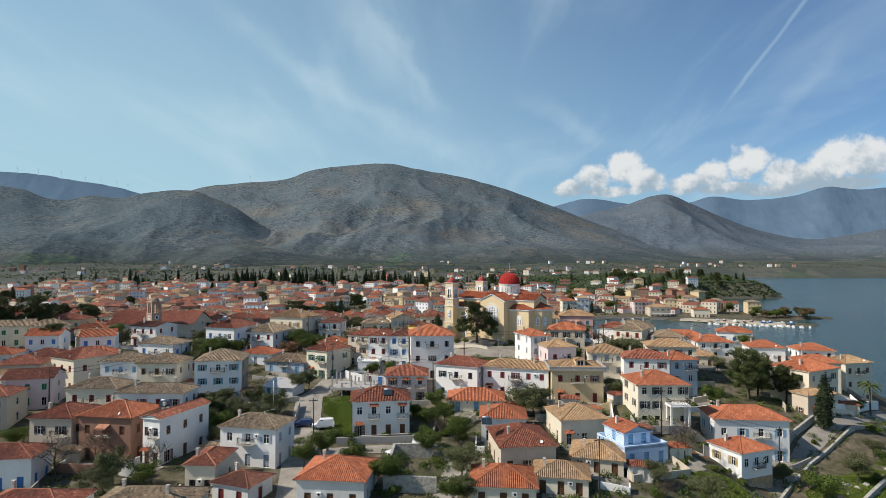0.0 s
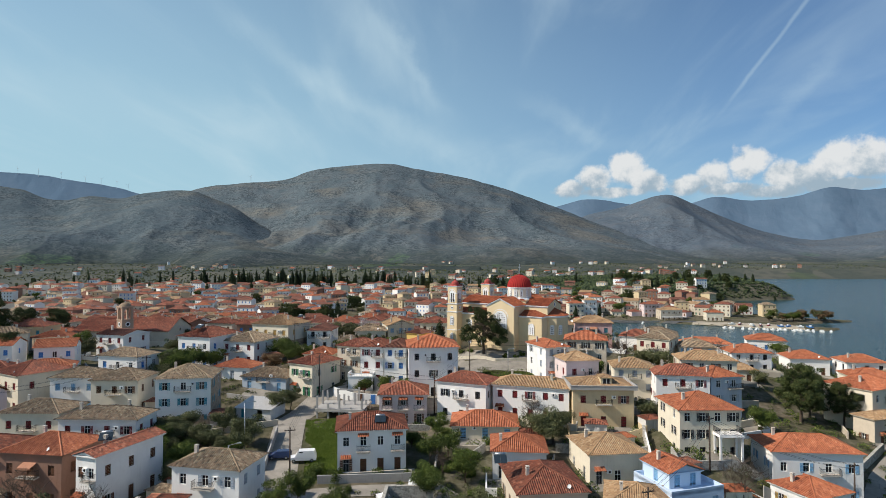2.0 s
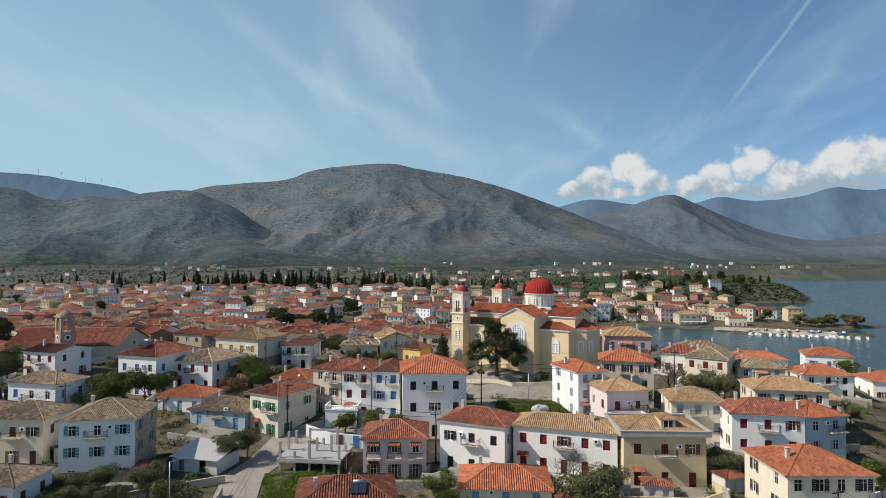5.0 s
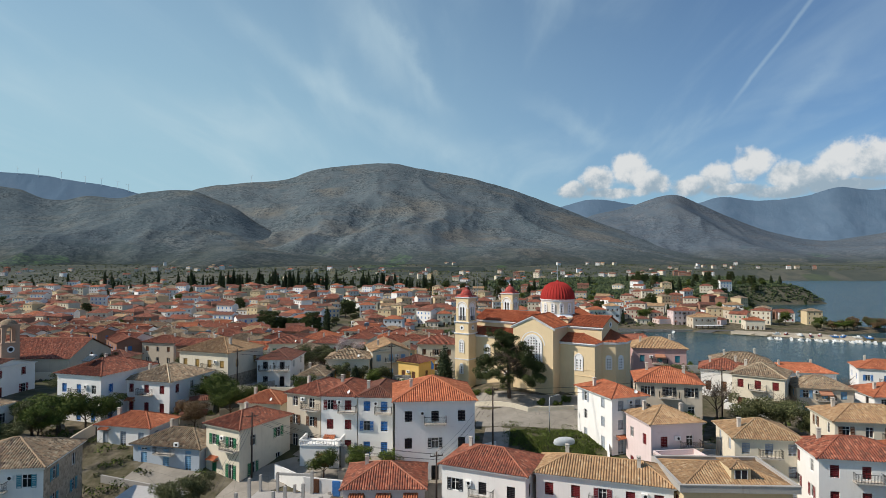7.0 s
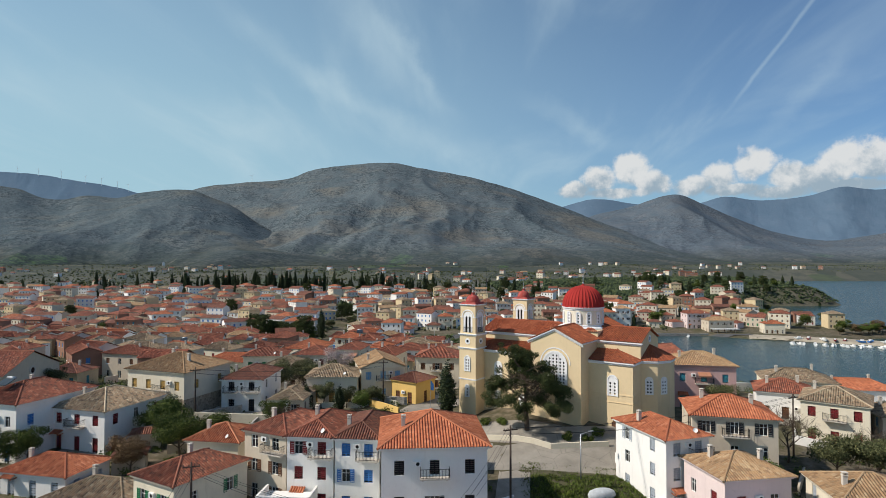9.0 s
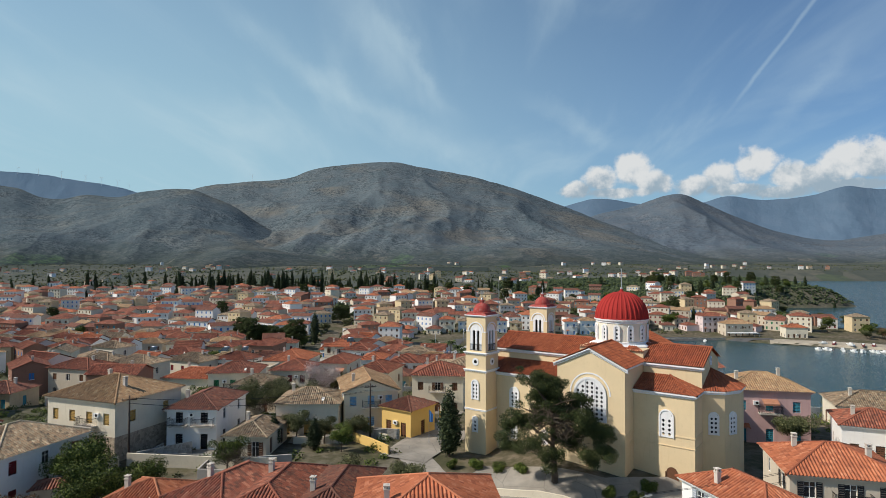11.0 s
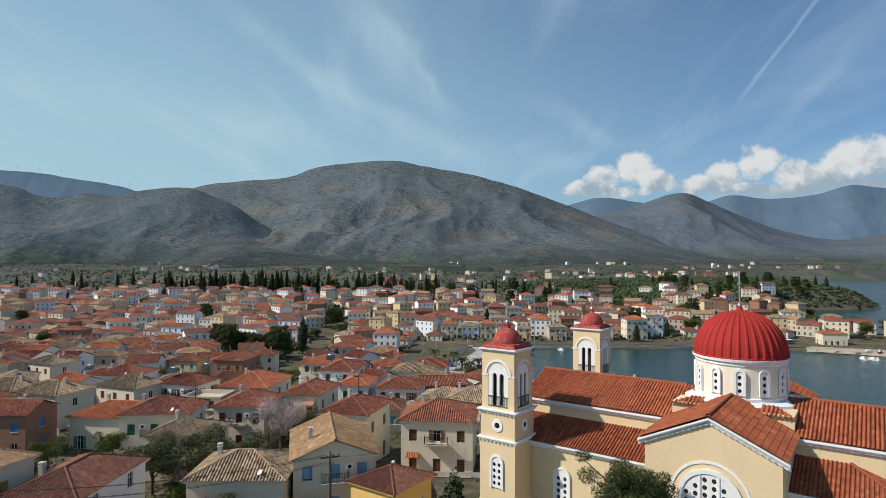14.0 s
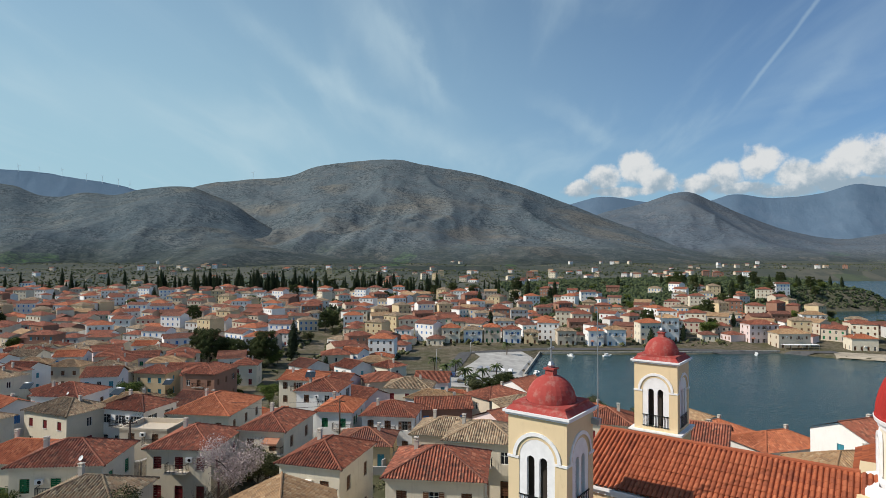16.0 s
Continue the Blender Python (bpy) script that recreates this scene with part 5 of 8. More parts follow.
for k in range(15):
    u = math.pi / 2 * k / 14
    prof.append((R0 * math.cos(u) ** 0.92 if k < 14 else 0.12, cz(39.36) + HZ * math.sin(u)))
for (r0, z0), (r1, z1) in zip(prof, prof[1:]):
    for k in range(NR):
        for q0, q1, h0, h1 in ((0, 0.14, 0.0, 1.0), (0.14, 0.34, 1.0, 1.0), (0.34, 0.48, 1.0, 0.0), (0.48, 1.0, 0.0, 0.0)):
            a, b = 2 * math.pi * (k + q0) / NR, 2 * math.pi * (k + q1) / NR
            f = 0.085
            A0, A1, B0, B1 = r0 + f * h0 * min(1, r0 / 1.5), r0 + f * h1 * min(1, r0 / 1.5), r1 + f * h0 * min(1, r1 / 1.5), r1 + f * h1 * min(1, r1 / 1.5)
            g.face([(tm + A0 * math.cos(a), AX + A0 * math.sin(a), z0), (tm + A1 * math.cos(b), AX + A1 * math.sin(b), z0),
                    (tm + B1 * math.cos(b), AX + B1 * math.sin(b), z1), (tm + B0 * math.cos(a), AX + B0 * math.sin(a), z1)])
g.lathe([(R0, cz(39.26)), (R0 + 0.1, cz(39.28)), (R0 + 0.12, cz(39.42)), (R0, cz(39.48))], 48, 0, tm, AX)
g.lathe([(0.42, cz(42.88)), (0.28, cz(43.02)), (0.18, cz(43.25)), (0, cz(43.3))], 12, 0, tm, AX)
part_me("dome", g.mesh("dome", DOME_RED), CH, label="large ribbed red painted dome")
part_me("cross", cross_mesh(2.9), CH, Matrix.Translation((tm, AX, cz(43.22))))
# small tiled corners round the drum's base
for sx, sy in ((-1, -1), (1, -1)):
    x, y = tm + sx * 4.3, AX + sy * 4.3
    g = Geo()
    slope(g, (min(x, x - sx * 4.3) - 0.2, y - 0.25, cz(35.55)), (max(x, x - sx * 4.3) + 0.2, y - 0.25, cz(35.55)), (0, 1, 0), lambda s: min(1.5, s, 4.7 - s), 0.3)
    part_me("corner_roof", g.mesh("corner_roof", CROOF), CH)

# windows of the walls
def on_wall(u, v, z, yaw=0.0):
    return Matrix.Translation((u, v, cz(z))) @ pose(0, 0, 0, 0, 0, yaw)


arch_window(CH, on_wall(tm, T0 - 0.06, 27.7), 3.6, 5.0, 6, 0.3)
g = Geo()
for ri, ro, y in ((2.45, 2.62, -0.05),):
    for k in range(20):
        a, b = math.pi * k / 20, math.pi * (k + 1) / 20
        pt = lambda r, u, yy: (tm + r * math.cos(u), T0 + yy, cz(30.9) + r * math.sin(u))
        g.face([pt(ri, a, y), pt(ri, b, y), pt(ro, b, y), pt(ro, a, y)])
        g.face([pt(ro, a, y), pt(ro, b, y), pt(ro, b, 0), pt(ro, a, 0)])
part_me("arch_moulding", g.mesh("arch_moulding", TRIM), CH)
for u in (4.6, 9.2):
    arch_window(CH, on_wall(u, V0 - 0.06, 26.9), 1.2, 2.7, 2)
    arch_window(CH, on_wall(u, V0 - 0.06, 22.6), 0.7, 1.9, 1)
arch_window(CH, on_wall(25.0, V0 - 0.06, 26.4), 1.4, 3.1, 2)
for p, q in ((AP[0], AP[1]), (AP[1], AP[2])):
    mid = (Vector(p) + Vector(q)) / 2
    arch_window(CH, on_wall(mid.x, mid.y, 26.4, math.degrees(math.atan2(q[1] - p[1], q[0] - p[0]))) @ Matrix.Translation((0, -0.06, 0)), 0.9, 2.6, 2)
dg = Geo()
dg.face([(x, 0.0, z) for x, z in arch_pts(1.3, 2.4)])
dg.box(-0.75, -0.65, -0.1, 0.05, 0, 1.8), dg.box(0.65, 0.75, -0.1, 0.05, 0, 1.8)
part_me("door", dg.mesh("door", PAINT["brown"]), CH, on_wall(25.6, V0 - 0.03, 20.6), "dark brown arched wooden door")
rw = Geo()
rw.lathe([(0.0, 0.0), (0.34, 0.0)], 16, 1), rw.lathe([(0.34, 0.0), (0.36, 0.06), (0.6, 0.06), (0.62, -0.02)], 16, 0)
part_me("round_window", rw.mesh("round_window", [TRIM, GLASS]), CH, Matrix.Translation((E1 + 0.02, AX, cz(34.6))) @ pose(0, 0, 0, 90, 0, 90))

# ---------------------------------------------------------------- houses that stand near the way
h = house
h(-22.5, 91, -12, 90, 10, 13.4, "grey", "orange", "brown", closed=False)
h(-40, 106.3, -29.5, 104.2, 7.5, 17.2, "white", "old", "grey")
h(-41.4, 95, -36.5, 94.8, 8, 14.2, "cream", "red", "black", chim=1)
h(-36.2, 93, -29.8, 90.6, 6, 12.2, "grey", "dark", "red", floors=1, tan=0.34)
h(-53.8, 106, -50.2, 104.8, 12.5, 18.9, "white", "red", "brown", "gable_y", floors=2, tan=0.3)
h(-66.7, 108.3, -56.4, 106.8, 9, 18.5, "terracotta", "orange", "brown")
h(-76, 108.7, -68, 108.2, 9, 18.0, "beige", "red", "black", closed=False)
h(-80, 95, -67.5, 97, 7, 14.6, "white", "red", "bluep")
h(-50, 82, -36, 82, 9, 12.0, "cream", "old", "brown", floors=1, chim=2)
h(-66, 82, -53, 82, 8, 12.0, "white", "red", "brown", floors=1, chim=1)
h(-81, 127, -70, 126.8, 8, 19.4, "cream", "old", "red")
h(-69.2, 125.4, -55, 125, 7, 18.8, "white", "old", "red", chim=2)
h(-76, 146.5, -66, 146.5, 9, 21.4, "cream", "old", "brown")
h(-86.5, 149, -76.3, 149, 8, 21.4, "white", "old", "lblue")
h(-101, 152, -92, 147, 11, 22.2, "cream", "red", "red")
h(-58.4, 138.7, -47.9, 140.4, 10, 23.2, "white", "old", "teal", base=2.0, closed=False, chim=1, balc=1, stone_side=True, ncols=3)
h(-84.4, 163.4, -73.6, 160.8, 7.5, 24.0, "white", "old", "bluep")
h(-100.6, 190, -91.5, 187.5, 10, 25.8, "white", "dark", "red", "gable_x", tan=0.22)
h(-72, 179, -62.4, 176.2, 13, 26.7, "white", "red", "bluep")
h(-61.5, 182, -51.6, 179.2, 12, 25.0, "white", "old", "red")
h(-57.5, 167, -48, 165, 7, 20.7, "white", "orange", "grey", floors=1, chim=1)
h(-48.7, 161.5, -37.5, 158.8, 8, 19.4, "bluegrey", "old", "lblue", balc=1, floors=2)
h(-37, 160, -30.8, 156.5, 10, 22.9, "cream", "red", "green", closed=False)
h(-36.5, 172.6, -29.2, 171.4, 7, 23.0, "cream", "orange", "red")
h(-27, 167.5, -21, 164.6, 10, 25.9, "beige", "red", "brown", closed=False)
h(-20.8, 164.4, -15.1, 163.8, 11, 26.0, "white", "red", "red", ncols=2)
h(-14.9, 163.7, -9.5, 163.2, 11, 26.0, "white", "dark", "bluep", ncols=2)
h(-8.6, 157, 2.9, 158, 12, 26.9, "white", "orange", "black", ncols=3)
ROSE = h(-14.2, 146.5, -4, 146.8, 9, 18.4, "palepink", "red", "brown", closed=False, ncols=3, floors=2, balc=0)
VERANDA = h(-18.4, 120.2, -6.9, 121.9, 9, 18.2, "white", "red", "brown", closed=False, ncols=4, balc=0)
h(1.2, 133.7, 13.8, 133, 9, 15.4, "cream", "orange", "lblue", ncols=3)
h(7.7, 118.3, 16.5, 117.6, 9, 15.5, "white", "orange", "black", closed=False)
h(10, 102, 19.7, 103, 12, 14.8, "beige", "red", "brown", closed=False)
h(4.3, 91, 14.2, 90, 9, 12.4, "cream", "orange", "brown")
h(14.6, 95.2, 23, 93.5, 7, 12.4, "cream", "ochre", "brown", floors=1)
h(22.5, 104, 31, 101.5, 9, 12.6, "beige", "ochre", "brown", floors=1)
h(32.4, 105.4, 41.2, 108.2, 9, 13.6, "blue", "flat", "lblue", "flat", chim=0, ncols=3, extra=", roof terrace")
h(33.2, 108.4, 38.6, 110.1, 6.4, 15.4, "blue", "orange", "lblue", "gable_y", floors=1, chim=1, balc=0, tan=0.36, zbase=13.1)
h(23.2, 115.8, 32.6, 117, 10, 15.7, "cream", "ochre", "green", closed=False, ncols=3)
h(53.9, 106.8, 61, 109.6, 7.5, 12.2, "white", "orange", "mustard", base=2.4, floors=2, closed=False, ncols=3)
h(56, 121.8, 70.5, 120.3, 9, 14.4, "white", "orange", "lblue", closed=False, floors=2)
h(43.6, 110.4, 49.6, 112.4, 6, 9.6, "white", "orange", "grey", floors=1, chim=0, balc=0)
PORCH = h(40.8, 123.4, 51.5, 123.6, 10, 21.0, "cream", "orange", "black", closed=False, ncols=4, balc=0, extra=", column porch")
OCHRE = h(25.7, 139.4, 37.8, 139, 9, 21.5, "ochre", "ochre", "red", ncols=3, chim=0, tan=0.3, extra=", dormer")
h(10, 146, 25.2, 141, 7, 20.8, "white", "ochre", "red", chim=2, ncols=5)
h(-1.8, 148.4, 8.4, 144, 8, 21.0, "white", "red", "black", ncols=3)
h(89, 143.5, 99.6, 148.8, 10, 20.0, "cream", "orange", "black", closed=False)
h(98, 188, 108, 186, 9, 19.4, "white", "orange", "brown")
h(109, 180.5, 119, 179, 8, 19.6, "white", "orange", "black")
h(116, 170, 125, 172, 8, 17.4, "cream", "ochre", "brown")
h(100, 165, 110, 163, 8, 18.6, "cream", "orange", "brown")
h(85, 137.5, 93, 139.8, 4.5, 15.6, "beige", "ochre", "brown", floors=1, chim=0)
h(44.5, 145, 55, 143.2, 8, 23.0, "white", "red", "red", ncols=3)
h(55.4, 143.6, 62.5, 145, 8, 22.7, "bluegrey", "orange", "grey", closed=False)
h(55, 158, 67, 156, 8, 24.0, "cream", "ochre", "brown", closed=False, chim=2)
h(24.3, 163.2, 30.2, 165.2, 10, 26.0, "white", "orange", "grey", ncols=2)
h(30.6, 171, 40.5, 168.6, 9, 27.0, "beige", "orange", "black", closed=False, ncols=3, chim=2)
h(27.8, 156, 35.6, 157.4, 7.5, 24.0, "palepink", "ochre", "red", chim=2)
h(28.6, 149.6, 34.8, 150.6, 5.6, 20.4, "palepink", "flat", "red", "flat", floors=1, chim=0)
h(37.8, 152.4, 46.5, 151.2, 8, 23.2, "cream", "ochre", "grey")
h(40.5, 204, 51.5, 202, 9, 27.9, "pink", "ochre", "teal", chim=2)
h(54, 186.6, 61.2, 181.4, 9, 25.5, "cream", "old", "red", base=0)
h(64.8, 183.8, 74, 181.6, 8, 23.4, "beige", "old", "lblue")
h(79.5, 184, 90, 183, 9, 21.6, "white", "orange", "black", chim=1)
h(104, 223.5, 115, 219, 9, 20.0, "white", "orange", "bluep", chim=1)
h(86, 232, 102, 229, 9, 17.5, "white", "orange", "lblue", chim=2)
h(65, 171, 78, 168.5, 8, 19.6, "cream", "ochre", "brown", chim=2)
h(52, 196, 60, 192.5, 8, 24.8, "white", "red", "brown", chim=2)
h(62, 212, 74, 208, 9, 23.5, "cream", "old", "brown", chim=2)
# behind and beside the church
h(-57.7, 196.5, -45.9, 192.4, 11.5, 28.2, "cream", "ochre", "mustard", base=3.4, chim=2, ncols=4)
h(-41.8, 198.2, -34.6, 198, 11, 26.0, "white", "dark", "black", ncols=2, balc=2)
h(-32.2, 195, -26.6, 194.7, 9, 23.2, "cream", "old", "brown", floors=1)
h(-28.4, 205.6, -18.8, 206, 8, 25.0, "cream", "old", "mustard", ncols=3)
h(-18.3, 208, -10, 210.2, 11, 26.3, "cream", "ochre", "lblue", "gable_y", balc=1)
h(-12.3, 208, -7.5, 204.7, 6.2, 24.2, "yellow", "dark", "brown", floors=1, chim=0)
h(-8.7, 227, 1, 226, 9, 25.4, "cream", "red", "brown", ncols=3)
h(-49, 230, -39.6, 231, 8, 25.0, "cream", "red", "green")
h(-41.6, 223, -33.5, 222.4, 6.5, 24.3, "beige", "old", "brown", floors=1)
h(-20.5, 231, -13.7, 229.2, 9, 25.4, "cream", "red", "brown", ncols=2)
h(-39.8, 240.6, -31.6, 240.2, 9, 23.7, "cream", "red", "red", ncols=3)
h(-31, 248, -24.6, 247, 10, 24.0, "cream", "red", "brown", ncols=2)
h(-49, 265, -38.6, 264, 13, 21.6, "cream", "orange", "brown")
h(-25, 267.2, -18.9, 266.6, 9, 21.6, "white", "orange", "green", ncols=2)
h(-17.2, 267, -8.5, 266, 8, 21.0, "white", "red", "brown")
h(-32, 281, -24, 280, 9, 22.0, "white", "red", "brown")
h(-41, 300, -32, 299, 8, 20.2, "cream", "orange", "brown")
h(-64.3, 271, -55, 268.6, 8, 21.0, "white", "red", "black", closed=False)
h(-71, 318, -62.5, 317, 12, 18.0, "terracotta", "red", "brown", chim=0)
h(-85, 283, -75, 282, 9, 20.2, "white", "red", "brown")
h(-63, 240.5, -48, 239, 8, 22.0, "cream", "orange", "green", chim=1)
h(-52, 256, -44.5, 255.4, 6, 21.6, "beige", "flat", "brown", "flat", chim=0)
h(-3, 244, 6, 242, 8, 24.0, "cream", "old", "brown")
h(-8, 255, 2, 253, 8, 21.5, "beige", "old", "brown")
h(8, 236, 18, 232, 9, 24.0, "cream", "dark", "brown", chim=2)
# across the harbour
h(99, 487, 111, 487.5, 10, 13.6, "cream", "orange", "grey", closed=False, chim=1)
h(113, 496, 123, 496, 9, 15.5, "white", "ochre", "brown")
h(169, 480, 186, 481, 10, 9.0, "beige", "ochre", "brown", floors=2, ncols=4)
h(160, 492, 176, 493, 10, 12.5, "palepink", "red", "brown", chim=0)
h(70, 482, 78, 482, 8, 10.0, "white", "orange", "bluep")
h(54, 484, 64, 484, 8, 9.5, "beige", "old", "brown")
h(80, 483, 90, 483, 8, 10.5, "white", "ochre", "lblue")
h(200, 470, 212, 468, 9, 8.0, "cream", "orange", "brown", floors=1)
h(228, 560, 242, 556, 10, 12.0, "white", "ochre", "brown")
h(-8, 488, 2, 488, 9, 10.5, "cream", "orange", "brown", ncols=3)
h(4, 489, 14, 489, 9, 9.4, "white", "old", "bluep", ncols=3)
h(15, 489, 24, 489, 9, 10.8, "beige", "orange", "green", ncols=3)
h(25.5, 488, 35, 488, 9, 9.8, "white", "red", "bluep", ncols=3)
h(36.5, 487, 44, 486, 8, 8.4, "ochre", "old", "brown")



def eave_of(ob):
    """Height of a house's eaves over its base."""
    return next(c for c in ob.children if c.name.startswith("roof")).location.z - 0.02


# a weathered parapet hides the eaves of the ochre house, and a dormer breaks its roof
H = eave_of(OCHRE)
hw = math.hypot(12.1, 0.4) / 2
for x0, x1, y0, y1 in ((-hw - .62, hw + .62, -.62, -.36), (-hw - .62, hw + .62, 9.36, 9.62), (-hw - .62, -hw - .36, -.36, 9.36), (hw + .36, hw + .62, -.36, 9.36)):
    g = Geo()
    g.box(x0, x1, y0, y1, H - .35, H + .42), g.box(x0 - .06, x1 + .06, y0 - .06, y1 + .06, H + .42, H + .52)
    part_me("parapet", g.mesh("parapet", CONCRETE), OCHRE, label="weathered grey parapet")
g = Geo()
g.box(-.2, 2.0, 1.2, 4.6, H + .2, H + 1.75)
dormer = part_me("dormer", g.mesh("dormer", WALL["ochre"]), OCHRE, label="small dormer with a dark window")
part_me("dormer_roof", roof_mesh("hip", 2.2, 3.4, .3, .2).mesh("dormer_roof", ROOF["ochre"]), dormer, Matrix.Translation((.9, 1.2, H + 1.75)))
part_me("window", far_window(1.5, 1.0), dormer, Matrix.Translation((.9, 1.16, H + .6)))
# the big cream house: porch of four square columns under a railed balcony
H = (eave_of(PORCH) - 3.6) * 2
g = Geo()
g.box(.4, 4.6, -2.6, 0, H * .5 - .28, H * .5), g.box(.3, 4.7, -2.7, 0, H * .5 - .40, H * .5 - .28)
porch = part_me("porch", g.mesh("porch", WALL["white"]), PORCH, label="white porch balcony on square columns")
for x, y in ((.65, -2.4), (4.35, -2.4), (.65, -.3), (4.35, -.3)):
    g = Geo()
    g.box(x - .17, x + .17, y - .17, y + .17, -1.5, H * .5 - .40), g.box(x - .23, x + .23, y - .23, y + .23, H * .5 - .62, H * .5 - .40)
    part_me("column", g.mesh("column", WALL["white"]), porch)
g = Geo()
for k in range(27):
    g.box(.45 + .157 * k - .014, .45 + .157 * k + .014, -2.56, -2.53, H * .5, H * .5 + 1.0)
for x in (.45, 4.55):
    for k in range(14):
        g.box(x - .014, x + .014, -2.55 + .18 * k, -2.52 + .18 * k, H * .5, H * .5 + 1.0)
    g.box(x - .03, x + .03, -2.57, 0, H * .5 + 1.0, H * .5 + 1.05)
g.box(.42, 4.58, -2.57, -2.51, H * .5 + 1.0, H * .5 + 1.05)
part_me("railing", g.mesh("railing", IRON), porch, label="black iron railing")


def tile_hood(w):
    g = Geo()
    slope(g, (-w / 2, -.75, 0), (w / 2, -.75, 0), (0, 1, 0), lambda s: .75, .55)
    return g.mesh("tile_hood", ROOF["orange"])


HOOD = tile_hood(1.9)
for ob, W, nf in ((VERANDA, 11.6, 4), (ROSE, 10.2, 3)):
    H = eave_of(ob)
    for k in range(nf):
        if nf == 3 or k in (1, 3):
            part_me("tile_hood", HOOD, ob, Matrix.Translation((W * ((k + .5) / nf - .5), -.02, H - .95)), "small tiled hood over a balcony door")
            balcony(ob, Matrix.Translation((W * ((k + .5) / nf - .5), 0, H * .5 + .1)), 2.3)

# raised white terrace with a balustrade before the row of three houses
gz = ground_z(-20, 159)
tr = root("terrace", -20.2, 160.4, gz, -4, "raised white terrace with balustrade and brown basement door", "terrace")
g = Geo()
facade(g, (-3, 0), (3, 0), 3.6, 0, [(3.6, 1.5)], [(.5, 1.9)], -1)
facade(g, (3, 0), (3, 3.4), 3.6, 0, [], [], -1), facade(g, (-3, 3.4), (-3, 0), 3.6, 0, [], [], -1)
g.box(-3.12, 3.12, -.12, 3.4, 3.6, 3.75)
part_me("wall", g.mesh("wall", WALL["white"]), tr)
part_me("window", far_window(1.5, 1.4, "red"), tr, Matrix.Translation((.6, .12, .5)))
part_me("canopy", HOOD, tr, Matrix.Translation((.6, -.02, 2.0)))
bal = Geo()
bal.lathe([(.05, 0), (.09, .12), (.05, .3), (.045, .5), (.08, .58)], 6)
BALUSTER = bal.mesh("baluster", WHITE)
for k in range(14):
    part_me("baluster", BALUSTER, tr, Matrix.Translation((-2.7 + .415 * k, 0, 3.75)))
g = Geo()
g.box(-3.1, 3.1, -.1, .1, 4.33, 4.45)
part_me("rail", g.mesh("rail", WHITE), tr)
for x0, x1, y0, y1 in ((-3.12, -2.86, -.1, 3.4), (2.86, 3.12, -.1, 3.4)):
    g = Geo()
    g.box(x0, x1, y0, y1, 3.75, 4.5)
    part_me("parapet", g.mesh("parapet", WALL["white"]), tr)
# outside stair beside it
g = Geo()
for k in range(14):
    g.box(3.2 + .3 * k, 3.5 + .3 * k, 0.2, 1.5, -1, 3.6 - .24 * k)
part_me("stair", g.mesh("stair", CONCRETE), tr, label="outside concrete stair")


def yard_door(x, y, yaw, paint, words):
    g = Geo()
    g.box(-.55, .55, -.06, .06, 0, 2.1)
    for k in range(5):
        g.box(-.52 + .21 * k, -.34 + .21 * k, -.09, -.06, .05, 2.05)
    ob = tagged(new("yard_door", g.mesh("yard_door", PAINT[paint])), words, "door")
    ob.matrix_basis = pose(x, y, ground_z(x, y) + .02, 0, 0, yaw)


yard_door(-16.4, 153.70, -7.8, "bluep", "blue plank door in a white courtyard wall")
yard_door(-19.4, 154.11, -7.8, "brown", "brown plank door in a white courtyard wall")

# lean-to under pale corrugated sheets
gz = ground_z(-40, 147)
lt = root("shed", -40.2, 143.6, gz, -14, "low shed under a pale corrugated metal sheet roof", "shed")
g = Geo()
facade(g, (-4, 0), (4, 0), 2.2, 0, [(1.6, 1.0), (5.4, 1.2)], [(.1, 1.9)], -1.5)
facade(g, (4, 0), (4, 6), 2.2, 0, [], [], -1.5), facade(g, (4, 6), (-4, 6), 3.1, 0, [], [], -1.5), facade(g, (-4, 6), (-4, 0), 2.2, 0, [], [], -1.5)
part_me("wall", g.mesh("wall", WALL["grey"]), lt)
part_me("door", far_window(1.0, 1.8, "teal"), lt, Matrix.Translation((-2.4, .12, .1)))
g = Geo()
for k in range(46):
    x0, x1, z = -4.4 + k * .19, -4.4 + (k + 1) * .19, .06 * (k % 2)
    g.face([(x0, -.5, 2.2 + z), (x1, -.5, 2.2 + .06 - z), (x1, 6.4, 3.2 + .06 - z), (x0, 6.4, 3.2 + z)])
part_me("roof", g.mesh("roof", plain("pale corrugated steel", (0.55, 0.53, 0.50), 0.55, 0.2)), lt, label="pale corrugated sheet roof")

# the nave's western slope carries its round tiles one by one
tg = Geo()
for j in range(6):
    a, b2 = math.pi * j / 6, math.pi * (j + 1) / 6
    p0, p1 = (0.138 * math.cos(a), 0.108 * math.sin(a)), (0.138 * math.cos(b2), 0.108 * math.sin(b2))
    tg.face([(p1[0], 0, p1[1]), (p0[0], 0, p0[1]), (p0[0] * .82, .5, p0[1] * .82), (p1[0] * .82, .5, p1[1] * .82)], [(0, 0), (.1, 0), (.1, .3), (0, .3)])
ct = Mat("single church tiles", 0.85, 0, 0.2)
TILE_ONE = tg.mesh("roof_tile", ct.color(ct.ramp(ct.random(), ((0, (0.29, 0.086, 0.043)), (0.5, (0.37, 0.108, 0.050)), (1, (0.43, 0.138, 0.066))))))
nave = next(o for o in CH.children if o.name.startswith("nave_roof"))
pitch = math.atan(tn)
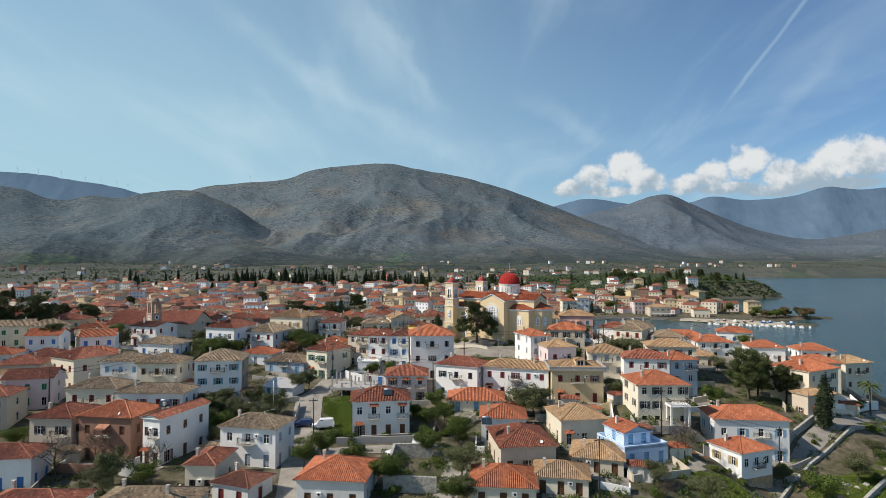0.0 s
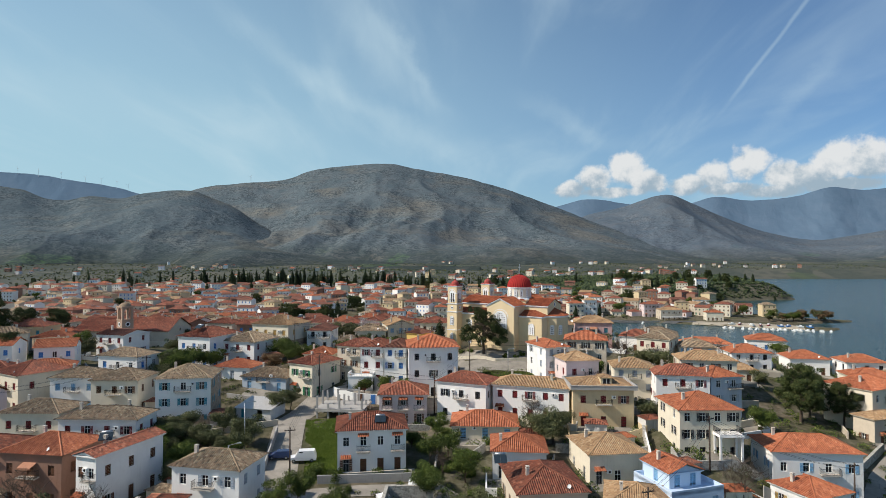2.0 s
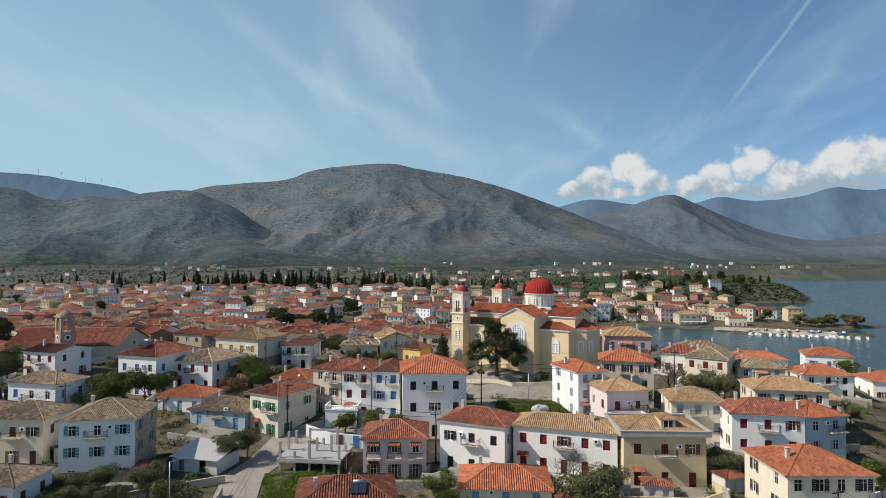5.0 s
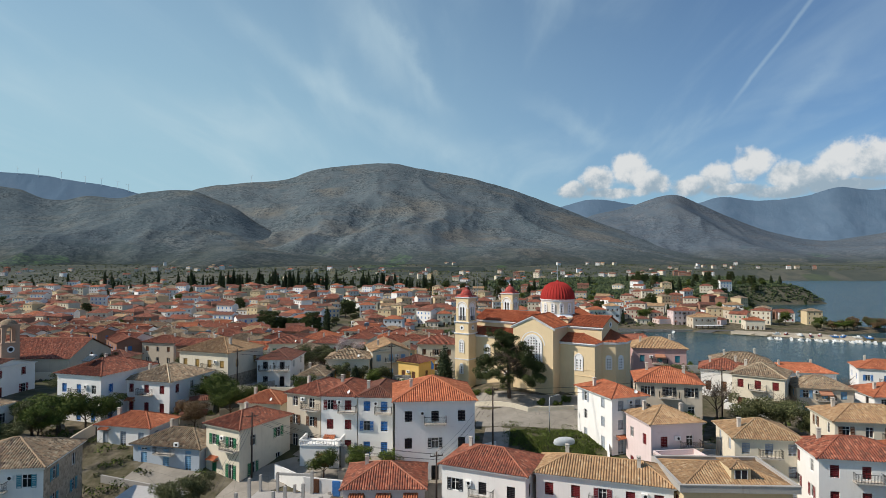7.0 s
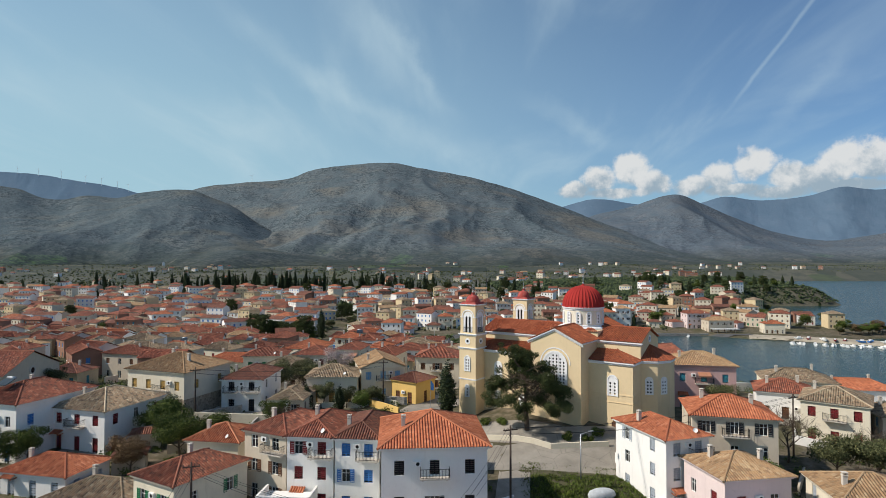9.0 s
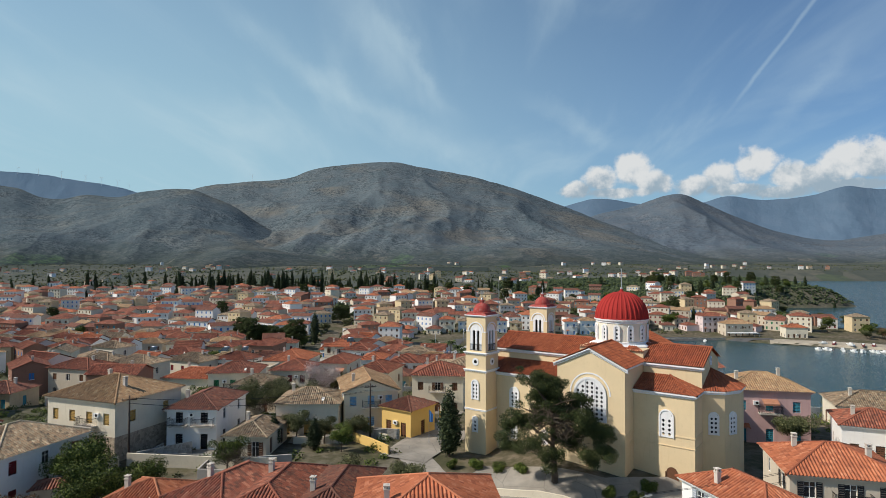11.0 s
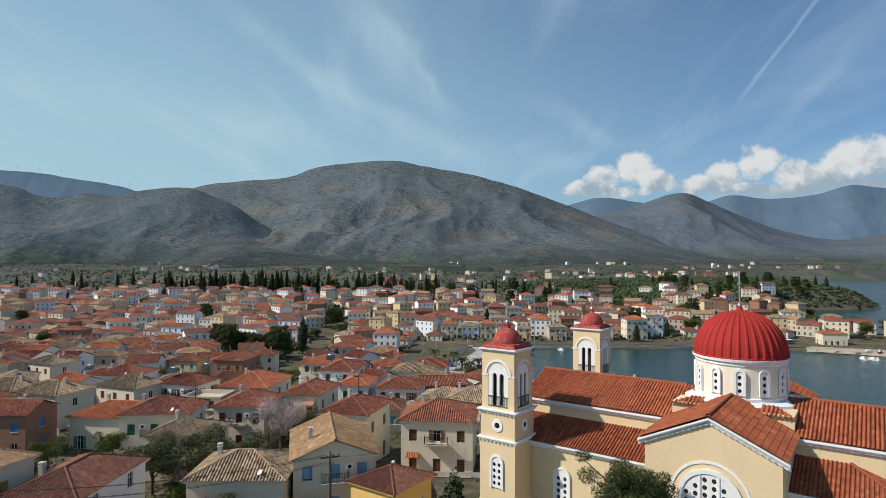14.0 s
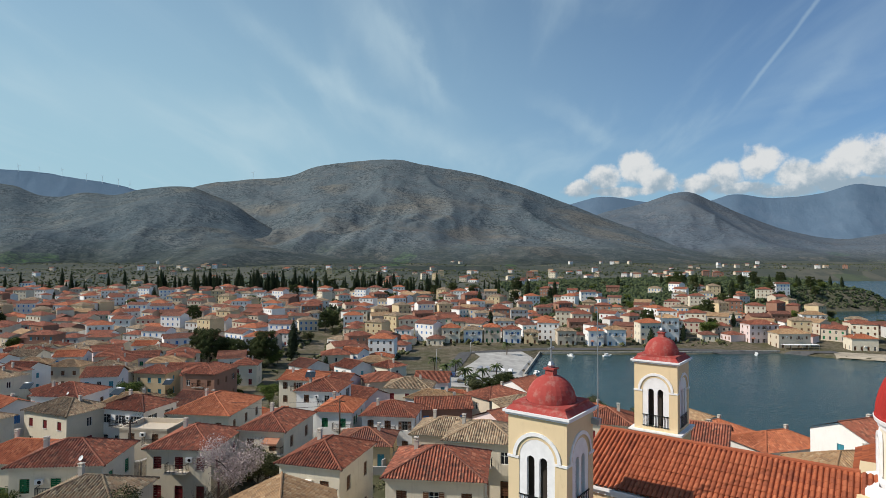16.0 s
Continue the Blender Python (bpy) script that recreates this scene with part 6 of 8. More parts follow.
for c in range(27):
    for r in range(11):
        d = 0.02 + r * 0.44
        part_me("roof_tile", TILE_ONE, nave, Matrix.Translation((1.86 + 0.26 * c, N0 - 0.35 + d * math.cos(pitch), cz(34.4) + d * math.sin(pitch) + 0.035 + 0.012 * (r % 2))) @ Matrix.Rotation(pitch + 0.05 * (-1), 4, "X"))


# ---------------------------------------------------------------- roads, yards and walls


def drape(name, line, width, mat, label, category="road", lift=0.10, step=2.0):
    """A strip of paving laid over the ground along a line."""
    pts = []
    for a, b in zip(line, line[1:]):
        a, b = Vector(a), Vector(b)
        n = max(1, int((b - a).length / step))
        pts += [a.lerp(b, k / n) for k in range(n)]
    pts.append(Vector(line[-1]))
    g = Geo()
    rows = []
    for i, p in enumerate(pts):
        t = (pts[min(i + 1, len(pts) - 1)] - pts[max(i - 1, 0)]).normalized()
        n = Vector((-t.y, t.x))
        k = max(2, int(width / 2))
        rows.append([(q.x, q.y, ground_z(q.x, q.y) + lift) for q in (p + n * (width * (0.5 - j / k)) for j in range(k + 1))])
    for r0, r1 in zip(rows, rows[1:]):
        for j in range(len(r0) - 1):
            g.face([r0[j + 1], r1[j + 1], r1[j], r0[j]])
    return tagged(new(name, g.mesh(name, mat)), label, category, kind="structure")


def paving(name, c, crack=0.5):
    m = Mat(name, 0.92, 0, 0.15)
    v = m.coord("World")
    big, fine = m.noise(v, 0.25, 5, 0.65), m.noise(v, 4.0, 4, 0.6)
    col = m.mix(m.maprange(big, 0.38, 0.66), sc(c, 0.78), sc(c, 1.12))
    vo = m.n.new("ShaderNodeTexVoronoi")
    vo.feature = "DISTANCE_TO_EDGE"
    vo.inputs["Scale"].default_value = 0.22
    m.link(v, vo.inputs["Vector"])
    col = m.mix(m.maprange(vo.outputs["Distance"], 0.0, 0.012, crack, 0.0), col, sc(c, 0.45))
    return m.bump(fine, 0.3, 0.02).color(col)


ASPHALT = paving("worn concrete road", (0.33, 0.30, 0.255))
DARKROAD = paving("grey asphalt", (0.10, 0.10, 0.10))
YARD = paving("pale yard concrete", (0.29, 0.265, 0.225))
drape("road_1", ((-20, 60), (-23, 92), (-28, 118), (-32, 142), (-29, 156), (-24, 160), (-6, 153), (6, 153)), 6.2, ASPHALT, "worn concrete street climbing between the houses")
drape("road_2", ((-24, 112), (-14, 114), (-2, 115), (3, 108), (0, 92)), 4.0, ASPHALT, "narrow concrete lane between garden walls")
drape("road_3", ((5, 153), (6.2, 164), (8, 176), (-4, 189), (-8, 199), (-3, 214)), 4.2, ASPHALT, "grey concrete lane below the church")
drape("pavement_1", ((4, 177.5), (13, 177), (24, 175.4)), 6.5, YARD, "pale concrete yard in front of the church", "yard", 0.14)
drape("pavement_5", ((1, 189), (8, 184.5), (16, 181), (26, 181.4)), 6.5, YARD, "pale paved church yard along the wall", "yard", 0.15)
drape("pavement_2", ((-8, 194), (-4, 203), (0, 210)), 7.0, YARD, "pale paved square beside the bell tower", "square", 0.16)
drape("road_4", ((40, 60), (50, 94), (58.5, 106), (70.5, 118), (78, 126), (97, 140.5), (121, 160)), 4.2, YARD, "pale coast road along the slope", "road")
drape("pavement_3", ((6, 352), (10, 380), (16, 410), (24, 440), (20, 462)), 26.0, paving("pale quay paving", (0.44, 0.43, 0.40)), "broad pale harbour quay", "quay", 0.12)
drape("road_5", ((-14, 332), (-8, 372), (-2, 410), (4, 452), (40, 473), (110, 475), (190, 466)), 6.0, DARKROAD, "asphalt harbour road", "road", 0.2)
drape("pavement_4", ((186, 462), (216, 448), (250, 430)), 12.0, paving("sandy hard standing", (0.40, 0.35, 0.27)), "sandy boat yard on the spit", "yard", 0.12)

for a, b, zt in (((26.5, 408), (41.5, 466), 1.3), ((41.5, 466.5), (108, 468.5), 1.3), ((108, 468.5), (166, 474.5), 1.3), ((24.3, 372), (26.5, 408), 1.3)):
    g = Geo()
    A, B = Vector((*a, 0)), Vector((*b, 0))
    t = (B - A).normalized()
    n = Vector((t.y, -t.x, 0)) * 0.7
    q = [A, B, B + n, A + n]
    lo, hi = [(p.x, p.y, -2.5) for p in q], [(p.x, p.y, zt) for p in q]
    g.face(hi)
    for k in range(4):
        g.face([lo[k], lo[(k + 1) % 4], hi[(k + 1) % 4], hi[k]])
    tagged(new("quay_wall", g.mesh("quay_wall", ROCK)), "stone harbour quay edge above the water", "quay wall", kind="structure")


def garden_wall(pts, hgt=1.3, mat=None, label="rendered garden wall", thick=0.25):
    g = Geo()
    for a, b in zip(pts, pts[1:]):
        a, b = Vector(a), Vector(b)
        n = max(1, int((b - a).length / 2.5))
        t = (b - a).normalized()
        nn = Vector((t.y, -t.x)) * thick / 2
        for k in range(n):
            p, q = a.lerp(b, k / n), a.lerp(b, (k + 1) / n)
            zp, zq = ground_z(p.x, p.y), ground_z(q.x, q.y)
            lo = [(p.x + nn.x, p.y + nn.y, zp - 0.6), (q.x + nn.x, q.y + nn.y, zq - 0.6), (q.x - nn.x, q.y - nn.y, zq - 0.6), (p.x - nn.x, p.y - nn.y, zp - 0.6)]
            hi = [(x, y, z + 0.6 + hgt) for x, y, z in lo]
            g.face(hi)
            for i in range(4):
                g.face([lo[i], lo[(i + 1) % 4], hi[(i + 1) % 4], hi[i]])
    return tagged(new("garden_wall", g.mesh("garden_wall", mat or CONCRETE)), label, "garden wall", "walls of the gardens")


garden_wall(((-60, 121), (-42, 119), (-31, 121), (-33, 136)), 1.5)
garden_wall(((-60, 136), (-46, 135), (-34, 140)), 1.2, WALL["beige"])
garden_wall(((-21, 116.5), (-2, 118), (-1.5, 128)), 1.4, CONCRETE, "grey concrete garden wall by the lane")
garden_wall(((-26, 157.5), (-21, 154.5), (-10, 153)), 2.2, WALL["white"], "high white courtyard wall")
garden_wall(((22, 176), (24.5, 167), (22.5, 158)), 1.5, WALL["white"], "white wall beside the weedy plot")
garden_wall(((-1, 95), (-9.5, 96), (-9, 110), (-2, 110)), 2.6, ROCK, "tumbled stone wall of a roofless ruin", 0.5)
garden_wall(((-2, 187), (6, 182.6), (13.5, 178.8), (22, 179.5)), 0.9, WALL["cream"], "low church yard wall")
garden_wall(((0, 162), (6.5, 164.5)), 1.6, WALL["white"])
garden_wall(((20, 128), (36, 126), (38, 134)), 1.6, ROCK, "dry stone terrace wall", 0.5)
garden_wall(((57.6, 103), (64, 109), (74, 119), (90.3, 131), (108, 142)), 0.7, ROCK, "dry stone wall along the coast road", 0.5)
garden_wall(((94.5, 143.2), (106, 151.4), (120, 163)), 2.3, WALL["white"], "high white wall along the coast road")
garden_wall(((71.5, 124), (76, 128.6), (84, 134)), 1.5, ROCK, "old stone wall along the coast road", 0.5)
garden_wall(((50, 113.6), (55, 114.2), (56, 118)), 1.8, CONCRETE)
garden_wall(((64, 97), (82, 110), (104, 128)), 1.0, ROCK, "dry stone terrace wall on the slope", 0.6)
garden_wall(((46, 88), (56, 99)), 1.0, ROCK, "dry stone wall along the coast road", 0.5)
garden_wall(((-44, 192), (-34, 191.5), (-24, 191)), 1.6, WALL["cream"])
garden_wall(((-16, 203), (-13.2, 200), (-10, 196)), 1.3, WALL["yellow"], "yellow rendered yard wall")
garden_wall(((-62, 252), (-56, 246), (-44, 247), (-43, 252)), 3.2, ROCK, "roofless rubble walls of a ruin", 0.5)
garden_wall(((44, 196), (52, 191), (56, 199)), 1.2, WALL["white"])
garden_wall(((36, 162), (45, 160.4)), 1.4, WALL["white"])

# a concrete frame left unfinished
fr = root("concrete_frame", -22, 148, ground_z(-22, 148), -6, "unfinished bare concrete house frame with open columns", "building frame")
g = Geo()
g.box(-5.2, 5.2, -4, 4, 1.7, 2.0)
g.box(-5.2, 5.2, -4.06, -3.7, 1.4, 1.7)
part_me("slab", g.mesh("slab", CONCRETE), fr)
for k, x in enumerate((-4.8, -2.4, 0.0, 2.4, 4.8)):
    for j, y in enumerate((-3.6, 0.2, 3.7)):
        cm = Geo()
        cm.box(-0.17, 0.17, -0.17, 0.17, -0.8, 2.0 + (2.6, 1.1, 3.0, 0.4, 2.2)[(k + 2 * j) % 5])
        part_me("column", cm.mesh("column", CONCRETE), fr, Matrix.Translation((x, y, 0)))
bm_ = Geo()
bm_.box(-2.5, 2.5, 3.55, 3.85, 4.3, 4.6)
part_me("beam", bm_.mesh("beam", CONCRETE), fr)

# ---------------------------------------------------------------- town beyond
rnd = random.Random(11)
MID, FARH = [], []
leaf_rnd = random.Random(23)


def simple_house(W, D, floors, wall, roof, kind, fine, wins):
    """A plainer house for the town beyond, its front's middle at the origin."""
    step = 3.1
    H = floors * step + 0.3
    tall = ("one-storey", "two-storey", "three-storey")[floors - 1]
    ob = root("house", 0, 0, 0, 0, f"{tall} {WORDS[wall]} town house under a {RWORDS[roof]} roof", "house", "houses of the town")
    g = Geo()
    rows = [(k * step + (0.9 if k else 0.5), k * step + 2.3) for k in range(floors)]
    nf = max(2, round(W / 3.3))
    cols = [(W * (k + 0.5) / nf, 1.0) for k in range(nf)]
    h = W / 2
    opens = facade(g, (-h, 0), (h, 0), H, 0, cols, rows, -2.5)
    opens += facade(g, (h, 0), (h, D), H, 0, [(D * 0.5, 1.0)] if wins > 1 else [], rows if wins > 1 else [], -2.5)
    facade(g, (h, D), (-h, D), H, 0, [], [], -2.5)
    opens += facade(g, (-h, D), (-h, 0), H, 0, [(D * 0.5, 1.0)] if wins > 1 else [], rows if wins > 1 else [], -2.5)
    tan = 0.4
    if kind == "gable_x":
        for x in (-h, h):
            g.face([(x, 0, H), (x, D, H), (x, D / 2, H + D / 2 * tan)])
    part_me("wall", g.mesh("wall", WALL[wall]), ob)
    part_me("roof", roof_mesh(kind, W, D, tan, 0.4, fine).mesh("roof", ROOF[roof]), ob, Matrix.Translation((0, 0, H + 0.02)))
    leaf = leaf_rnd.choice(("brown", "brown", "black", "red", "green", "bluep", "teal"))
    for place, wyaw, w, hh, level in opens:
        part_me("window", far_window(w, hh, leaf if leaf_rnd.random() < 0.7 else ""), ob, Matrix.Translation(place) @ pose(0, 0, 0, 0, 0, wyaw))
    if fine:
        part_me("chimney", CHIM, ob, Matrix.Translation((W * 0.22, D * 0.55, H + 1.2)))
    return ob, H, W, D


walls_w = ["white"] * 3 + ["cream"] * 2 + ["grey"] * 3 + ["beige"] * 5 + ["palepink", "ochre", "terracotta"]
roofs_w = ["red"] * 7 + ["orange"] * 2 + ["dark"] * 4 + ["old", "old", "ochre"]
used = set()


BULK = []  # the far houses, joined into one


def far_town(x, y, protos, yaw):
    i = rnd.randrange(len(protos))
    if y > 300:
        ob, H, W, D = protos[i]
        c, s = math.cos(radians(yaw)), math.sin(radians(yaw))
        BULK.append((i, protos is MID, pose(x + s * D / 2, y - c * D / 2, ground_z(x, y), 0, 0, yaw)))
        HOUSES.append((x, y, math.hypot(W, D) / 2))
        return
    ob, H, W, D = protos[i]
    z = ground_z(x, y)
    R = math.hypot(W, D) / 2
    c, s = math.cos(radians(yaw)), math.sin(radians(yaw))
    px, py = x + s * D / 2, y - c * D / 2
    m = pose(px, py, z, 0, 0, yaw)
    if ob.name in used:
        copy_thing(ob, m)
    else:
        used.add(ob.name)
        ob.matrix_basis = m
    HOUSES.append((x, y, R))


def clear(x, y, r, pad=0.82):
    return all((x - a) ** 2 + (y - b) ** 2 > ((r + c) * pad) ** 2 for a, b, c in HOUSES)


ROADCLEAR = [((-14, 332), (-8, 372)), ((-8, 372), (-2, 410)), ((-2, 410), (4, 452)), ((4, 452), (40, 473)), ((40, 473), (110, 475)), ((110, 475), (190, 466)),
             ((-3, 214), (-4, 236)), ((-52, 300), (-66, 420)), ((-66, 420), (-90, 620)), ((-150, 260), (-30, 345)), ((-30, 345), (10, 340))]


def off_road(x, y, r):
    p = Vector((x, y))
    for a, b in ROADCLEAR:
        a, b = Vector(a), Vector(b)
        t = min(1, max(0, (p - a).dot(b - a) / (b - a).length_squared))
        if (p - (a + (b - a) * t)).length < r:
            return False
    return True


for k in range(16):
    MID.append(simple_house(rnd.uniform(7.5, 11.5), rnd.uniform(7, 9.5), rnd.choice((1, 2, 2, 2)), rnd.choice(walls_w), rnd.choice(roofs_w), rnd.choice(("hip", "hip", "gable_x")), True, 2))
for k in range(22):
    FARH.append(simple_house(rnd.uniform(8.5, 14), rnd.uniform(7.5, 10), rnd.choice((1, 2, 2, 2, 3)), rnd.choice(walls_w), rnd.choice(roofs_w), rnd.choice(("hip", "hip", "gable_x")), False, 1))


def scatter(x0, x1, y0, y1, gap, protos, keep, limit, pad=0.82):
    done = 0
    y = y0
    while y < y1:
        x = x0 + rnd.uniform(0, gap)
        while x < x1:
            px, py = x + rnd.uniform(-0.25, 0.25) * gap, y + rnd.uniform(-0.25, 0.25) * gap
            if keep(px, py) and clear(px, py, 6.3, pad) and off_road(px, py, 8.5) and done < limit:
                far_town(px, py, protos, 60 * noise.noise((px * 0.009, py * 0.009, 5)) + rnd.choice((0, 0, 0, -32, 28)) - 6 + rnd.uniform(-6, 6))
                done += 1
            x += gap
        y += gap * 0.95
    return done


def wide(x, y):
    return -0.80 * y - 10 < x < 0.8 * y


QUAY = lambda x, y: not (-22 < x < 60 and 334 < y < 478)
scatter(-190, -88, 112, 232, 13.5, MID, wide, 44)
scatter(-210, 60, 236, 300, 12.5, MID, lambda x, y: wide(x, y) and seaward(x, y) < -26 and not (-64 < x < -42 and 236 < y < 262), 80)
scatter(-250, 30, 296, 420, 12.5, MID, lambda x, y: wide(x, y) and seaward(x, y) < -14 and QUAY(x, y) and not (2 < x < 24 and 317 < y < 344) and not (-108 < x < -72 and 390 < y < 412), 140)
scatter(-370, 0, 420, 600, 13.5, FARH, lambda x, y: wide(x, y) and QUAY(x, y) and not (-112 < x < -70 and 380 < y < 425), 420)
scatter(-520, 40, 600, 850, 19.0, FARH, lambda x, y: wide(x, y) and rnd.random() < 0.85, 260)
scatter(-20, 300, 498, 640, 14.0, FARH, lambda x, y: seaward(x, y) < -10 - 14 * rnd.random() and QUAY(x, y) and x < 265 and rnd.random() < 0.78, 110)
scatter(60, 400, 640, 900, 25.0, FARH, lambda x, y: seaward(x, y) < -14 and rnd.random() < 0.75, 36)
scatter(-900, 700, 860, 1700, 92.0, FARH, lambda x, y: wide(x, y) and seaward(x, y) < -30 and rnd.random() < 0.42, 55)
scatter(-1300, 1100, 1000, 2300, 60.0, FARH, lambda x, y: wide(x, y) and seaward(x, y) < -60 and noise.noise((x * 0.004, y * 0.004, 9)) > 0.22 and rnd.random() < 0.5, 90)


def join_far():
    """Every far house's walls, roof and windows in one mesh."""
    mats = [*WALL.values(), *ROOF.values(), *PAINT.values(), WHITE, GLASS, CHIMNEY]
    where = {m.name: k for k, m in enumerate(mats)}
    cache = {}
    V, Fa, UV, S = [], [], [], []
    base = 0
    for i, mid, m in BULK:
        if (i, mid) not in cache:
            ob = (MID if mid else FARH)[i][0]
            items = []
            for ch in ob.children:
                me = ch.data
                co = [ch.matrix_basis @ v.co for v in me.vertices]
                lay = me.uv_layers.active.data if me.uv_layers else None
                for p in me.polygons:
                    items.append(([co[k] for k in p.vertices], [tuple(lay[k].uv) for k in p.loop_indices], where[me.materials[p.material_index].name]))
            cache[(i, mid)] = items
        for pts, uv, slot in cache[(i, mid)]:
            V += [tuple(m @ p) for p in pts]
            Fa.append(tuple(range(base, base + len(pts))))
            base += len(pts)
            UV.append(uv), S.append(slot)
    tagged(new("town_houses", mesh_object("town_houses", V, Fa, mats, False, UV, S)), "distant white and cream town houses with red tile roofs", "houses", kind="stuff")


join_far()
for ob, *_ in FARH + MID:
    if ob.name not in used:
        for ch in list(ob.children):
            bpy.data.objects.remove(ch)
        bpy.data.objects.remove(ob)

# ---------------------------------------------------------------- trees


def leaf_crown(clumps, leaf, count, seed, flat=0.8, slim=0.55):
    """Many small leaf cards gathered in clumps: (middle, radius)."""
    r = random.Random(seed)
    g = Geo()
    total = sum(c[1] ** 2 for c in clumps)
    for (cx, cy, cz0), rad in clumps:
        n = max(6, int(count * rad ** 2 / total))
        for _ in range(n):
            d = Vector((r.gauss(0, 1), r.gauss(0, 1), r.gauss(0, 1))).normalized()
            rr = rad * r.uniform(0.55, 1.05)
            p = Vector((cx, cy, cz0)) + Vector((d.x, d.y, d.z * flat)) * rr
            s = leaf * r.uniform(0.6, 1.35)
            nrm = (d + Vector((r.gauss(0, .6), r.gauss(0, .6), r.gauss(0, .6)))).normalized()
            a = nrm.orthogonal().normalized()
            a.rotate(Matrix.Rotation(r.uniform(0, 6.28), 3, nrm))
            b = nrm.cross(a)
            g.face([p - a * s, p - b * s * slim, p + a * s, p + b * s * slim])
    return g


def limbs(height, spread, seed, n=6, r0=0.16, lean=0.0):
    """A tapered trunk with limbs; returns the geometry and where the limbs end."""
    r = random.Random(seed)
    g = Geo()
    top = Vector((lean, lean * 0.5, height))
    prev, pr = Vector((0, 0, -0.4)), r0
    pts = []
    for k in range(1, 5):
        q = Vector((lean * k / 4 + r.uniform(-.12, .12), r.uniform(-.12, .12), height * k / 4))
        g.tube(prev, q, pr, pr * 0.82, 7, caps=False)
        prev, pr = q, pr * 0.82
        pts.append((q, pr))
    ends = [(prev, pr)]
    for k in range(n):
        base, br = pts[1 + k % 3]
        a = 2 * math.pi * (k + r.uniform(0, .5)) / n
        mid = base + Vector((math.cos(a) * spread * .5, math.sin(a) * spread * .5, spread * r.uniform(.25, .6)))
        end = mid + Vector((math.cos(a + .4) * spread * .55, math.sin(a + .4) * spread * .55, spread * r.uniform(.1, .45)))
        g.tube(base, mid, br * .6, br * .4, 5, caps=False), g.tube(mid, end, br * .4, br * .15, 5, caps=False)
        ends.append((end, br))
        for _ in range(2):
            tip = mid + Vector((r.uniform(-1, 1), r.uniform(-1, 1), r.uniform(.1, 1))) * spread * .45
            g.tube(mid, tip, br * .25, br * .08, 4, caps=False)
            ends.append((tip, br))
    return g, ends


def make_tree(kind, seed):
    """One tree at the origin, with trunk and crown."""
    r = random.Random(seed)
    words = dict(pine=("pine_tree", "tall dark green pine with an uneven crown", "pine"), cypress=("cypress_tree", "slender dark green cypress", "cypress"),
                 olive=("olive_tree", "small grey green olive tree", "olive tree"), green=("tree", "small leafy green garden tree", "tree"),
                 brown=("tree", "small tree with dry brown leaves", "tree"), bloom=("almond_tree", "almond tree in pale blossom", "almond tree"),
                 bush=("shrub", "rounded green garden shrub", "shrub"), bare=("tree", "bare leafless winter tree", "tree"))
    name, label, cat = words[kind]
    if kind == "cypress":
        t, _ = limbs(3.0, 0.2, seed, 2, 0.14)
        cl = []
        for k in range(26):
            f = k / 25
            rad = 1.25 * math.sin(math.pi * min(1, 0.14 + f * 0.9)) ** 0.7 * (1 - f * 0.45) + 0.12
            cl.append(((r.uniform(-.2, .2), r.uniform(-.2, .2), 0.9 + f * 8.6), rad * r.uniform(.85, 1.1)))
        crown = leaf_crown(cl, 0.15, 5200, seed, 0.9)
        leaf = LEAF["cypress"]
    elif kind == "pine":
        t, ends = limbs(8.0, 3.4, seed, 11, 0.36, 0.3)
        cl = [((e.x, e.y, e.z + .3), r.uniform(.7, 1.35)) for e, _ in ends]
        for k in range(64):
            a, zz = r.uniform(0, 6.28), r.uniform(3.2, 11.6)
            rad = 4.2 * math.sqrt(max(.05, 1 - ((zz - 6.2) / 6.0) ** 2)) * r.uniform(.55, 1.0)
            cl.append(((rad * math.cos(a), rad * math.sin(a), zz), r.uniform(.6, 1.25)))
        crown = leaf_crown(cl, 0.13, 46000, seed, 0.7, 0.36)
        leaf = LEAF["pine"]
    elif kind == "bush":
        t, _ = limbs(0.6, 0.4, seed, 3, 0.06)
        cl = [((r.uniform(-.8, .8), r.uniform(-.8, .8), r.uniform(.4, 1.1)), r.uniform(.4, .75)) for _ in range(8)]
        crown = leaf_crown(cl, 0.085, 2600, seed, 0.8)
        leaf = LEAF["green"]
    elif kind == "bare":
        t, ends = limbs(2.6, 1.9, seed, 8, 0.13)
        crown = Geo()
        for e, br in ends:
            for _ in range(7):
                tip = e + Vector((r.uniform(-1, 1), r.uniform(-1, 1), r.uniform(0, 1.2)))
                crown.tube(e, tip, .022, .006, 3, caps=False)
                crown.tube(e.lerp(tip, .5), tip + Vector((r.uniform(-.5, .5), r.uniform(-.5, .5), r.uniform(0, .5))), .012, .004, 3, caps=False)
        leaf = BARK
    else:
        t, ends = limbs(2.4, 1.7, seed, 6, 0.15)
        cl = [((e.x, e.y, e.z + .2), r.uniform(.6, 1.15)) for e, _ in ends]
        crown = leaf_crown(cl, 0.05 if kind == "bloom" else 0.085, 9500, seed, 0.8)
        leaf = LEAF[kind]
    ob = tagged(new(name, t.mesh("trunk", BARK, True)), label, cat, "trees of the town")
    part_me("crown", crown.mesh("crown", leaf), ob)
    return ob


TREES = {k: [make_tree(k, 100 + 7 * i + len(k)) for i in range(n)] for k, n in
         dict(pine=3, cypress=2, olive=3, green=3, brown=1, bloom=1, bush=3, bare=2).items()}
planted = set()


